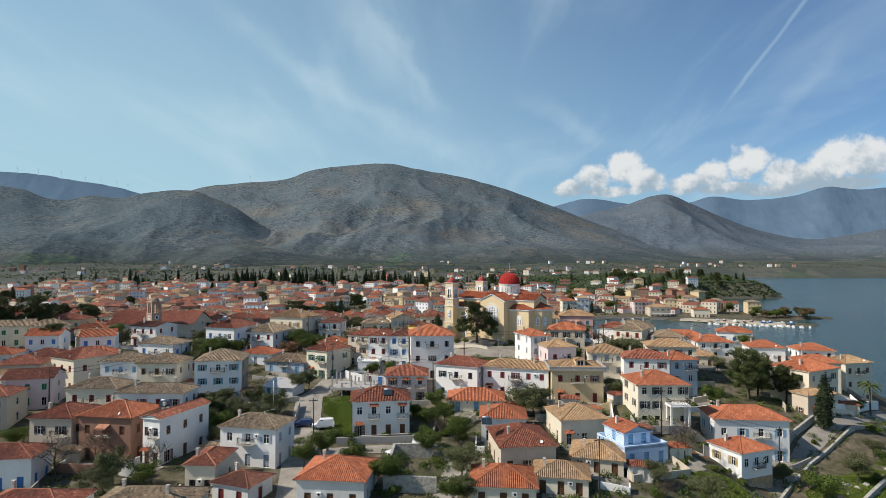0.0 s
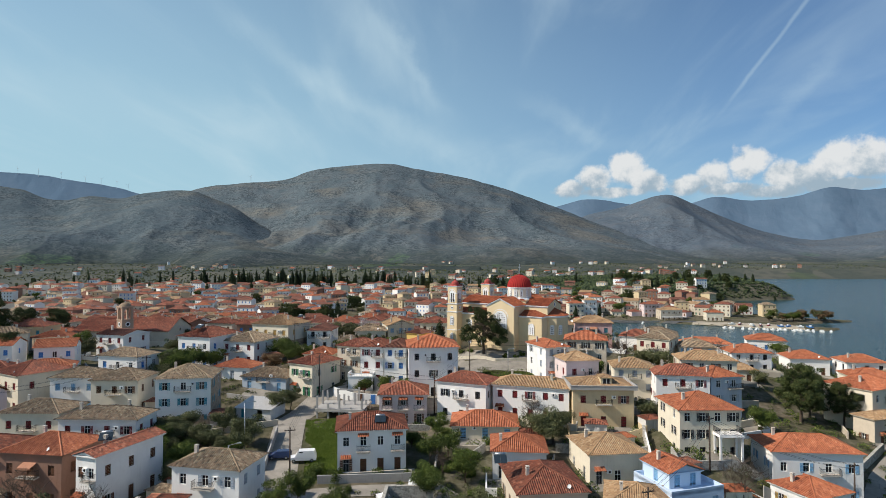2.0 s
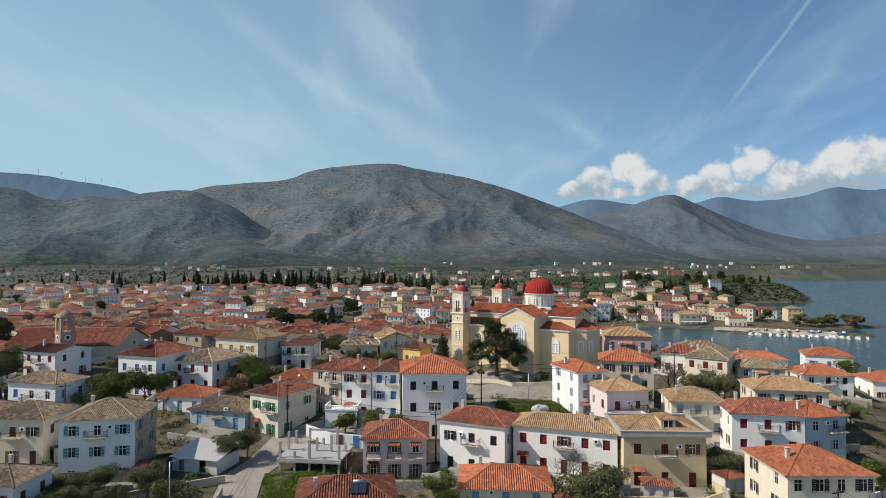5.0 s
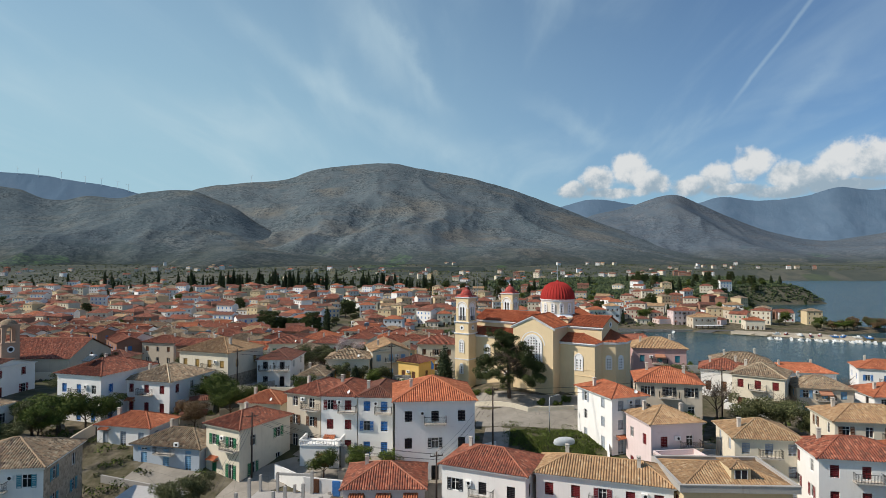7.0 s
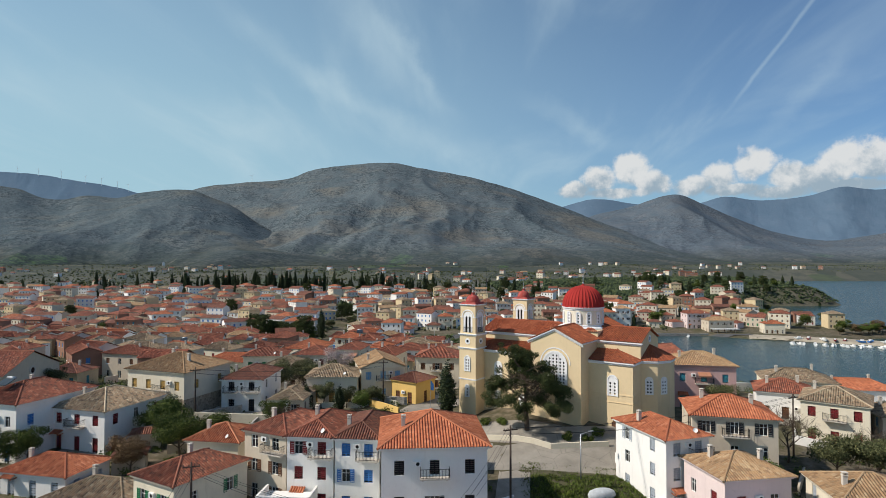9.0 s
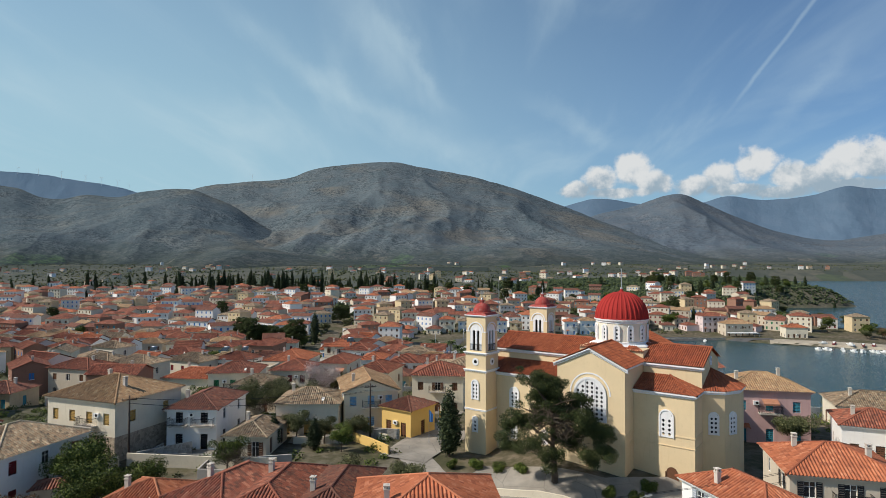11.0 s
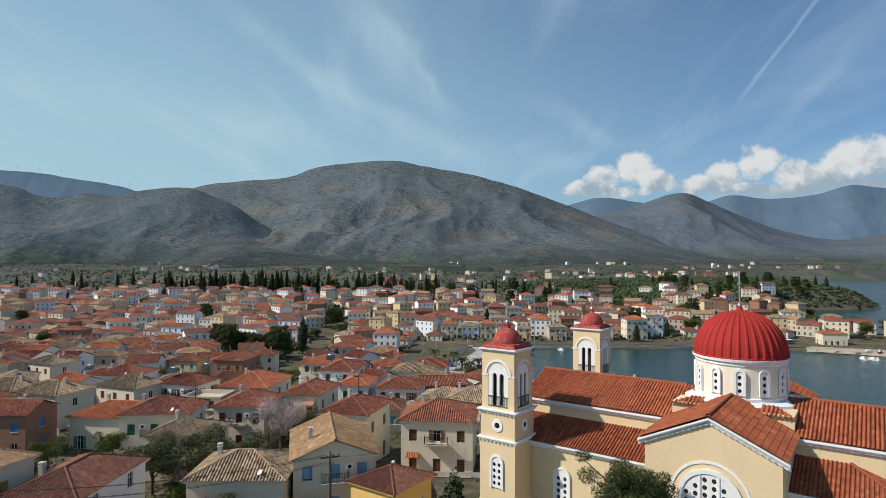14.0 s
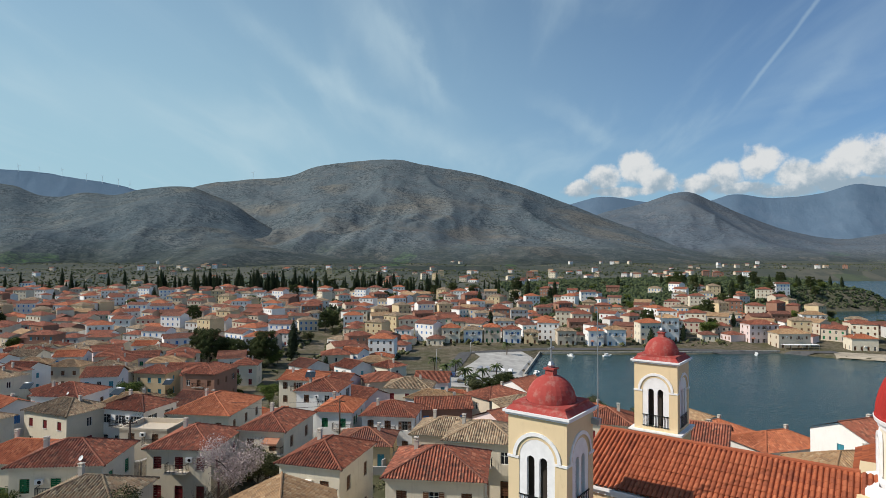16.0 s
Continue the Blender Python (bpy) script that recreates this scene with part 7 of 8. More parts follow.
def plant(kind, x, y, size=1.0, wide_by=1.0, dz=0.0):
    ob = TREES[kind][int(abs(x * 3 + y * 7)) % len(TREES[kind])]
    m = Matrix.Translation((x, y, ground_z(x, y) + dz)) @ Matrix.Rotation((x * 1.7 + y) % 6.28, 4, "Z") @ Matrix.Diagonal((size * wide_by, size * wide_by, size, 1))
    if ob.name in planted:
        copy_thing(ob, m)
    else:
        planted.add(ob.name)
        ob.matrix_basis = m


# trees that can be told apart
plant("cypress", -1.6, 195.5, 1.02, 1.35)
for x, y, s in ((75.5, 146, 1.05), (86, 148, .80), (80.5, 151, .78)):
    plant("pine", x, y, s, 0.98)
plant("cypress", 84.5, 131, 1.35, 1.2)
for x, y, s in ((-24.5, 104, 1.1), (-22, 108, 1.0), (-43, 128, 1.0), (-46, 131, .9), (-51, 130, 1.1), (-55, 132, 1.0), (-38, 131, 1.1), (-36, 147, 1.1), (-34, 150, 1.0)):
    plant("green" if x > -30 else "olive", x, y, s)
for x, y, s in ((-30, 190, 1), (-43, 181, 1.3), (-40, 178, 1.4), (-37, 182, 1.2), (-46, 185, 1.2)):
    plant("green", x, y, s)
for x, y, s in ((-44, 172.5, 1.0), (-46.5, 175, 0.9)):
    plant("brown", x, y, s)
for x, y, s in ((17.5, 128.5, 1.5), (20, 131, 1.35), (-3, 110, .9), (-9, 158.5, .8), (-14, 159, .8), (-19, 157.6, .8)):
    plant("olive" if x > 0 else "green", x, y, s)
plant("bloom", -28.4, 238.2, 1.75)
for x, y, s in ((-36, 214, 1.3), (-31, 216, 1.3), (-27, 217, 1.2), (-38, 218, 1.1), (-24.5, 203, .9), (-20, 201.5, .8), (-16, 203, .8)):
    plant("olive", x, y, s)
plant("cypress", -20.8, 198.5, 0.5, 1.3)
plant("cypress", -27, 200, 0.5, 1.3)
plant("green", -16.8, 197.5, .7)
for x, y, s in ((50, 172, 1.3), (54, 170, 1.5), (57, 174, 1.3), (47, 178, 1.2), (58, 168, 1.1)):
    plant("bare" if int(x) % 2 else "olive", x, y, s)
for x, y in ((2, 191), (4.5, 189.5), (7, 187.4), (16, 181), (19, 180.5), (21, 182), (24.6, 161), (25, 166), (-1.5, 191.5), (23.4, 170)):
    plant("bush", x, y, 0.9)
for x, y in ((-104, 405), (-98, 399), (-92, 403), (-86, 398), (-80, 404), (-76, 399), (-96, 409), (-83, 410)):
    plant("pine", x, y, 1.15)
for x, y, s in ((12, 329, .82), (16.5, 331, .72), (8, 332, .62), (13, 334, .74)):
    plant("pine", x, y, s, 1.2)
plant("cypress", -47, 360, 1.0)
plant("cypress", -44, 363, .9)
for x, y, s in ((-146, 192, 1.2), (-138, 198, 1.2), (-150, 230, 1.3), (-142, 236, 1.3), (-155, 205, 1.1), (-118, 178, 1.0)):
    plant("pine", x, y, s)
rg0 = random.Random(8)
for k in range(46):
    x, y = rg0.uniform(-60, -36), rg0.uniform(111, 136)
    if clear(x, y, .8, .9):
        plant(("bush", "bush", "green", "olive")[k % 4], x, y, rg0.uniform(.7, 1.15))
for k in range(40):
    x, y = rg0.uniform(-15, 38), rg0.uniform(104, 140)
    if clear(x, y, .8, .9) and off_road(x, y, 3) and not (22 < x < 54 and 116 < y < 140):
        plant(("bush", "green", "bush", "bare")[k % 4], x, y, rg0.uniform(.7, 1.1))
for k in range(26):
    x, y = rg0.uniform(36, 66), rg0.uniform(108, 140)
    if clear(x, y, .8, .9):
        plant(("bush", "bush", "olive")[k % 3], x, y, rg0.uniform(.5, .85))
for x, y, s in ((-69, 168, 1.2), (-66, 170.5, 1.3), (-63, 173, 1.1), (-70, 172, 1.0), (-60.5, 176, 1.0)):
    plant("green", x, y, s)
plant("bare", -55, 159, .85)
# gardens between the houses
r2 = random.Random(5)
n_gard = 0
while n_gard < 215:
    y = r2.uniform(85, 420)
    x = r2.uniform(-0.78 * y - 5, min(0.78 * y, 120))
    if seaward(x, y) > -10 or not clear(x, y, 1.6, 0.85) or not off_road(x, y, 3) or not QUAY(x, y):
        continue
    if (4 < x < 27 and 150 < y < 183) or (-36 < x < -18 and 85 < y < 160) or (-8 < x < 2 and 188 < y < 214) or (-2 < x < 45 and 180 < y < 222) or (23 < x < 54 and 118 < y < 140):
        continue
    kind = r2.choice(("green", "olive", "green", "bush", "bush", "bush", "bare", "olive", "bush"))
    plant(kind, x, y, r2.uniform(.7, 1.3))
    n_gard += 1
n_gard = 0
while n_gard < 130:
    y = r2.uniform(420, 860)
    x = r2.uniform(-0.78 * y, min(0.6 * y, 400))
    if seaward(x, y) > -8 or not clear(x, y, 2.5, 0.9) or not QUAY(x, y):
        continue
    plant(r2.choice(("pine", "cypress", "green", "green", "olive")), x, y, r2.uniform(.9, 1.5))
    n_gard += 1
for k in range(26):
    a = 0.42 + 0.58 * k / 26
    plant(("olive", "brown", "green")[k % 3], 208 + a * 92 + r2.uniform(-4, 4), 462 + a * 16 + r2.uniform(-7, 5), r2.uniform(.8, 1.7))
for k in range(44):
    x, y = r2.uniform(40, 290), r2.uniform(478, 600)
    if clear(x, y, 1.5, .9) and seaward(x, y) < -5:
        plant(("green", "pine", "olive", "cypress")[k % 4], x, y, r2.uniform(.8, 1.3) * (1.5 if k % 2 == 0 else .8))
for k in range(34):
    plant(("pine", "cypress", "green")[k % 3], r2.uniform(230, 400), r2.uniform(700, 830), r2.uniform(.8, 1.3))
# the dark row of cypresses behind the town
for k in range(190):
    a = r2.random()
    x = -345 + 330 * a + r2.uniform(-3, 3) if k < 150 else r2.uniform(-520, 60)
    plant("cypress", x, 800 + 14 * math.sin(a * 7) + r2.uniform(-12, 12) - (0 if k < 150 else r2.uniform(-60, 30)), r2.uniform(0.9, 2.1), 0.62)

# the old pine before the church: dense masses round bare crossing branches
cp_t, cp_e = limbs(8.6, 4.2, 71, 13, 0.42, -0.4)
r6 = random.Random(72)
for k in range(420):
    a, rad = r6.uniform(0, 6.28), r6.uniform(0.2, 3.4)
    p = Vector((rad * math.cos(a), rad * math.sin(a), r6.uniform(4.5, 8.5)))
    cp_t.tube(p, p + Vector((r6.uniform(-1.6, 1.6), r6.uniform(-1.6, 1.6), r6.uniform(-.2, 1.4))), .05, .012, 4, caps=False)
cp_c = []
for (cx_, cy_, cz_), big, n_ in (((-1.0, 0, 11.3), 2.0, 26), ((-1.8, 1.6, 9.6), 1.5, 8), ((-4.4, .4, 6.2), 2.0, 20), ((-5.0, -1.0, 4.2), 1.5, 10), ((4.4, .3, 6.6), 2.3, 26),
                                 ((4.8, -1.0, 4.0), 1.9, 16), ((2.6, 3.0, 8.0), 1.8, 12), ((-1.6, 3.6, 7.0), 2.0, 12), ((0.4, -3.4, 4.0), 1.5, 10), ((-2.8, -2.8, 4.6), 1.5, 10),
                                 ((3.2, -1.8, 8.0), 1.2, 6), ((0.6, 1.6, 8.8), 1.7, 12), ((0.9, .6, 5.0), 1.7, 12), ((-2.2, -.6, 7.6), 1.3, 8)):
    for _ in range(n_):
        d = Vector((r6.gauss(0, 1), r6.gauss(0, 1), r6.gauss(0, .7))).normalized() * big * r6.uniform(.35, 1.0)
        cp_c.append(((cx_ + d.x, cy_ + d.y, cz_ + d.z), r6.uniform(.55, 1.0)))
cp_c += [((e.x, e.y, e.z + .2), r6.uniform(.5, .8)) for e, _ in cp_e]
cp = tagged(new("pine_tree", cp_t.mesh("trunk", BARK, True)), "tall old pine with bare brown inner branches before the church", "pine", "trees of the town")
part_me("crown", leaf_crown(cp_c, 0.085, 150000, 73, 0.75, 0.34).mesh("crown", LEAF["pine"]), cp)
cp.matrix_basis = pose(10.7, 183.6, ground_z(10.7, 183.6), 0, 0, -20)
for x, y, s in ((-21.5, 119, 1.7), (-18, 117.4, 1.4), (-11, 118.6, 1.2), (-6.5, 119, 1.1)):
    plant("bush", x, y, s)

# olive groves and scrub over the plain: nobody could count them


def grove(name, label, n, x0, x1, y0, y1, s0, s1, leaf, seed, keep, gaps=True):
    r = random.Random(seed)
    verts, faces = [], []
    made = 0
    tries = 0
    while made < n and tries < n * 6:
        tries += 1
        y = y0 + (y1 - y0) * r.random() ** 1.25
        x = r.uniform(max(x0, -0.8 * y), min(x1, 0.8 * y))
        if (gaps and noise.noise((x * 0.006, y * 0.006, 2.0)) < r.uniform(-0.55, 0.3)) or not keep(x, y):
            continue
        made += 1
        z = ground_z(x, y)
        s = r.uniform(s0, s1)
        for _ in range(3):
            c = Vector((x + r.uniform(-.5, .5) * s, y + r.uniform(-.5, .5) * s, z + s * r.uniform(.3, .8)))
            q = s * r.uniform(.4, .7)
            i = len(verts)
            for dx, dy, dz in ((1, 0, 0), (0, 1, 0), (-1, 0, 0), (0, -1, 0), (0, 0, 1), (0, 0, -1)):
                j = q * r.uniform(.7, 1.2)
                verts.append((c.x + dx * j, c.y + dy * j, c.z + dz * j * .85))
            for a, b in ((0, 1), (1, 2), (2, 3), (3, 0)):
                faces.append((i + a, i + b, i + 4)), faces.append((i + b, i + a, i + 5))
    tagged(new(name, mesh_object(name, verts, faces, leaf, True)), label, "trees", kind="stuff")


land = lambda x, y: seaward(x, y) < -12 and clear(x, y, 3.0, 0.9)
grove("olive_grove", "olive trees and scrub scattered over the plain", 9500, -2200, 1500, 640, 2600, 1.1, 2.4, LEAF["olive"], 21, land)
grove("dark_grove", "dark evergreen trees and hedges on the plain", 2400, -2200, 1500, 560, 2300, 1.6, 3.6, LEAF["cypress"], 22, land)
grove("headland_scrub", "dark scrub covering the headland", 6500, 60, 470, 540, 1000, 1.4, 3.8, LEAF["cypress"], 23, land)
grove("point_scrub", "scrub covering the rocky point", 1500, 290, 460, 670, 810, 0.8, 2.6, LEAF["cypress"], 26, lambda x, y: seaward(x, y) < -1.5, False)
grove("garden_scrub", "low garden greenery between the far houses", 3000, -360, 150, 330, 660, 0.7, 2.1, LEAF["olive"], 24, lambda x, y: seaward(x, y) < -12 and clear(x, y, 1.0, 0.8) and QUAY(x, y) and off_road(x, y, 4))


def leafy(name, label, n, y0, y1, s0, s1, blades, leaf, seed):
    """Low shrubs made of loose leaves, filling the gaps between the houses."""
    r = random.Random(seed)
    verts, faces = [], []
    made = tries = 0
    while made < n and tries < n * 8:
        tries += 1
        y = r.uniform(y0, y1)
        x = r.uniform(max(-150, -0.8 * y), min(112, 0.8 * y))
        if noise.noise((x * 0.05, y * 0.05, 7.0)) < r.uniform(-0.6, 0.25) or in_plan(x, y, -1, 0.3) or not off_road(x, y, 4) or seaward(x, y) > -12:
            continue
        if (4 < x < 27 and 150 < y < 190) or (-37 < x < -17 and 80 < y < 162) or (-9 < x < 46 and 183 < y < 222) or (48 < x < 112 and y < 100 + (x - 56) * .8):
            continue
        if y > 225 and not clear(x, y, 0.8, 0.8):
            continue
        made += 1
        z, s = ground_z(x, y), r.uniform(s0, s1)
        for _ in range(blades):
            d = Vector((r.gauss(0, 1), r.gauss(0, 1), abs(r.gauss(0, 1)))).normalized() * s * r.uniform(.45, 1.0)
            c = Vector((x + d.x * 1.3, y + d.y * 1.3, z + d.z * 1.1))
            a = Vector((r.gauss(0, 1), r.gauss(0, 1), r.gauss(0, 1))).normalized()
            b = a.orthogonal().normalized()
            q = r.uniform(.07, .17) * (.7 + .5 * s)
            i = len(verts)
            verts += [tuple(c - a * q), tuple(c - b * q * .6), tuple(c + a * q), tuple(c + b * q * .6)]
            faces.append((i, i + 1, i + 2, i + 3))
    tagged(new(name, mesh_object(name, verts, faces, leaf)), label, "shrubs", kind="stuff")


def in_plan(x, y, skip, grow=0.5):
    """Whether a place lies inside the plan of one of the nearer houses."""
    for k, (cx, cy, a, w, d, _) in enumerate(RECTS):
        if k == skip or abs(x - cx) > 26 or abs(y - cy) > 26:
            continue
        dx, dy = x - cx, y - cy
        u, v = dx * math.cos(a) + dy * math.sin(a), -dx * math.sin(a) + dy * math.cos(a)
        if abs(u) < w / 2 + grow and -grow < v < d + grow:
            return True
    return False


leafy("garden_shrubs", "dense low garden shrubs between the nearer houses", 1100, 84, 225, 0.5, 1.3, 95, LEAF["green"], 25)
leafy("garden_shrubs", "grey green bushes and weeds in the yards", 900, 84, 225, 0.3, 0.9, 60, LEAF["olive"], 28)
leafy("garden_shrubs", "low bushes in the yards behind the church", 1300, 225, 332, 0.5, 1.4, 50, LEAF["olive"], 27)


def weeds(name, label, n, area, seed, leaf):
    """A patch of blades inside a four-sided plot."""
    r = random.Random(seed)
    A, B, C, D = [Vector(p) for p in area]
    verts, faces = [], []
    for _ in range(n):
        u, v = r.random(), r.random()
        p = A.lerp(B, u).lerp(D.lerp(C, u), v)
        lush = noise.noise((p.x * .33, p.y * .33, 4.0)) + .5 * noise.noise((p.x * 1.1, p.y * 1.1, 6.0)) + min(u, 1 - u, v, 1 - v) * 1.6
        if lush < r.uniform(-.25, .45):
            continue
        z = ground_z(p.x, p.y)
        for _ in range(3):
            a, hgt, w = r.uniform(0, 6.28), r.uniform(.08, .26) * (1 + .8 * max(0, lush)), r.uniform(.05, .12)
            i = len(verts)
            dx, dy = math.cos(a) * w, math.sin(a) * w
            ox, oy = r.uniform(-.15, .15), r.uniform(-.15, .15)
            verts += [(p.x + ox - dx, p.y + oy - dy, z), (p.x + ox + dx, p.y + oy + dy, z), (p.x + ox + r.uniform(-.2, .2), p.y + oy + r.uniform(-.2, .2), z + hgt)]
            faces.append((i, i + 1, i + 2))
    tagged(new(name, mesh_object(name, verts, faces, leaf)), label, "grass", kind="stuff")


weeds("weed_patch", "bright green weeds on the open plot", 26000, ((-23, 116), (-19, 116), (-16, 146), (-29, 143)), 31, LEAF["weed"])
weeds("weed_patch", "green weeds on the plot below the church", 11000, ((6.8, 149), (22, 151), (24.5, 174), (8.5, 176)), 32, LEAF["weed"])
weeds("dry_weeds", "dry grey stalks among the weeds below the church", 9000, ((6.8, 149), (22, 151), (24.5, 174), (8.5, 176)), 36, LEAF["olive"])
weeds("slope_grass", "grass on the slope above the shore", 60000, ((62, 96), (100, 84), (124, 140), (66, 108)), 33, LEAF["weed"])
weeds("slope_grass", "grass on the slope below the white house", 9000, ((42, 86), (56, 86), (53, 104), (43, 106)), 34, LEAF["weed"])
r9 = random.Random(3)
for k in range(26):
    x, y = r9.uniform(41, 54), r9.uniform(86, 108)
    if clear(x, y, .6, .9):
        plant("bush", x, y, r9.uniform(.5, .9))
for k in range(14):
    x, y = r9.uniform(70, 112), r9.uniform(96, 128)
    if y < 98 + (x - 62) * .6:
        plant("bush", x, y, r9.uniform(.4, .9))
for x, y, s in ((8.5, 155, .8), (9.6, 160, .7), (20.5, 156, 1.1), (21, 163, .9), (13, 153.6, .7), (19, 169, .6), (11, 167, .5)):
    plant("bush", x, y, s)


# ---------------------------------------------------------------- smaller things


def utility_pole(x, y, hgt, wood=True, arm=True):
    ob = root("utility_pole" if wood else "street_lamp", x, y, ground_z(x, y), 20, "tall weathered wooden utility pole" if wood else "grey steel street lamp on a tall post", "pole", "poles along the lanes")
    g = Geo()
    g.tube((0, 0, -0.5), (0, 0, hgt), 0.15 if wood else 0.10, 0.10 if wood else 0.06, 10)
    part_me("post", g.mesh("post", WOODPOLE if wood else STEEL, True), ob)
    a = Geo()
    if wood:
        a.box(-0.9, 0.9, -0.06, 0.06, hgt - 0.6, hgt - 0.48)
        for px in (-0.8, -0.3, 0.3, 0.8):
            a.tube((px, 0, hgt - 0.48), (px, 0, hgt - 0.3), 0.05, 0.03, 6)
        part_me("crossarm", a.mesh("crossarm", WOODPOLE), ob)
    else:
        a.tube((0, 0, hgt), (1.3, 0, hgt + 0.25), 0.05, 0.04, 6), a.box(1.2, 1.9, -0.12, 0.12, hgt + 0.18, hgt + 0.32)
        part_me("lamp_head", a.mesh("lamp_head", STEEL), ob)


def wire(p, q, sag=0.8):
    p, q = Vector(p), Vector(q)
    n = 12
    side = (q - p).cross(Vector((0, 0, 1))).normalized() * 0.018
    rise = Vector((0, 0, 0.018))
    verts, faces = [], []
    for k in range(n + 1):
        c = p.lerp(q, k / n) - Vector((0, 0, sag * 4 * (k / n) * (1 - k / n)))
        verts += [tuple(c + side), tuple(c + rise), tuple(c - side), tuple(c - rise)]
        if k:
            faces += [(4 * k - 4 + j, 4 * k - 4 + (j + 1) % 4, 4 * k + (j + 1) % 4, 4 * k + j) for j in range(4)]
    tagged(new("overhead_wire", mesh_object("overhead_wire", verts, faces, IRON, True)), "thin black overhead wire slung between poles", "wire", "overhead wires")


POLES = ((5.8, 161.5, 11.5), (-29.4, 157.6, 9.5), (24.2, 91.5, 10.5), (-25.6, 117, 9), (44, 119, 9.5), (-13.5, 203.4, 8.5), (-2.5, 150, 8.5), (66, 116, 9), (-44, 192.4, 9),
         (49, 180, 9), (-58, 275, 9), (-20, 262, 9), (-46, 248, 8.5), (-70, 158, 9), (-90, 135, 9))
for x, y, hgt in POLES:
    utility_pole(x, y, hgt)
for x, y, hgt in ((-36.6, 127.6, 9.0), (16, 171, 6), (-33.5, 111, 8), (-8, 384, 9), (6, 430, 9)):
    utility_pole(x, y, hgt, False)
tops = {i: Vector((x, y, ground_z(x, y) + hgt - 0.35)) for i, (x, y, hgt) in enumerate(POLES)}
for i, j in ((1, 6), (6, 0), (3, 1), (2, 4), (4, 7), (5, 8), (10, 11), (12, 10), (13, 14), (0, 9)):
    for o in (-0.35, 0.35):
        wire(tops[i] + Vector((o, 0.1, 0)), tops[j] + Vector((o, 0.1, 0)), 1.0)
        wire(tops[i] + Vector((o, 0.1, -0.7)), tops[j] + Vector((o, 0.1, -0.7)), 1.2)


def car(x, y, yaw, paint, words, van=False):
    ob = root("van" if van else "car", x, y, ground_z(x, y) + 0.12, yaw, words, "van" if van else "car", "parked cars")
    b = Geo()
    L, W, Hh = (4.6, 1.8, 1.95) if van else (4.0, 1.7, 1.45)
    prof = [(-L / 2, .35), (-L / 2, .85), (-L / 2 + .9, .95), (-L / 2 + 1.6, Hh), (L / 2 - .35, Hh), (L / 2, .95), (L / 2, .35)]
    s = [(px, -W / 2 + (.12 if pz > 1.0 else 0), pz) for px, pz in prof]
    t = [(px, W / 2 - (.12 if pz > 1.0 else 0), pz) for px, pz in prof]
    b.face(s), b.face(t[::-1])
    for k in range(len(s)):
        n = (k + 1) % len(s)
        b.face([s[n], s[k], t[k], t[n]])
    part_me("body", b.mesh("body", paint), ob)
    g = Geo()
    for sy in (-1, 1):
        g.face([(px, sy * (W / 2 - .085), pz) for px, pz in ((-L / 2 + 1.35, 1.0), (-L / 2 + 1.75, Hh - .12), (L / 2 - .9 if not van else 0, Hh - .12), (L / 2 - .6 if not van else 0, 1.0))][::sy])
    g.face([(-L / 2 + .98, -W / 2 + .2, 1.0), (-L / 2 + .98, W / 2 - .2, 1.0), (-L / 2 + 1.52, W / 2 - .25, Hh - .08), (-L / 2 + 1.52, -W / 2 + .25, Hh - .08)][::-1])
    part_me("window", g.mesh("window", GLASS), ob)
    wg = Geo()
    wg.tube((0, -0.1, 0), (0, 0.1, 0), 0.31, n=14)
    wm2 = wg.mesh("wheel", TYRE)
    hg = Geo()
    hg.tube((0, -0.11, 0), (0, 0.11, 0), 0.17, n=10)
    hm = hg.mesh("rim", STEEL)
    for px in (-L / 2 + .75, L / 2 - .75):
        for sy in (-1, 1):
            wob = part_me("wheel", wm2, ob, Matrix.Translation((px, sy * (W / 2 - .06), .31)))
            part_me("rim", hm, wob)


car(-25.2, 124.5, 8, CAR_W, "white van parked beside the weedy plot", True)
car(-29.6, 125.5, 5, CAR_B, "dark blue car parked in the street")
car(-5.2, 114.6, 88, CAR_W, "small white car parked in the lane")
car(-8.6, 110.6, 20, CAR_W, "white car parked by the ruin wall")
car(-20.5, 147.5, 4, CAR_S, "silver car under the concrete frame")
r3 = random.Random(3)
for k in range(14):
    car(-5 + k * 3.1 - 14 * (k > 8), 372 + r3.uniform(-2, 2) + 34 * (k > 8), 80 + r3.uniform(-8, 8), r3.choice((CAR_W, CAR_S, CAR_B)), "car parked on the harbour quay")

# covered boat on the plot below the church
tp = Geo()
tp.lathe([(0.0, 1.25), (0.6, 1.2), (0.95, 0.9), (1.05, 0.4), (1.0, 0.0)], 20)
ob = tagged(new("covered_boat", tp.mesh("covered_boat", TARP, True)), "small boat under a pale grey tarpaulin on weeds", "boat cover")
ob.matrix_basis = Matrix.Translation((17.6, 166.6, ground_z(17.6, 166.6))) @ Matrix.Rotation(radians(12), 4, "Z") @ Matrix.Diagonal((1.75, .85, .85, 1))


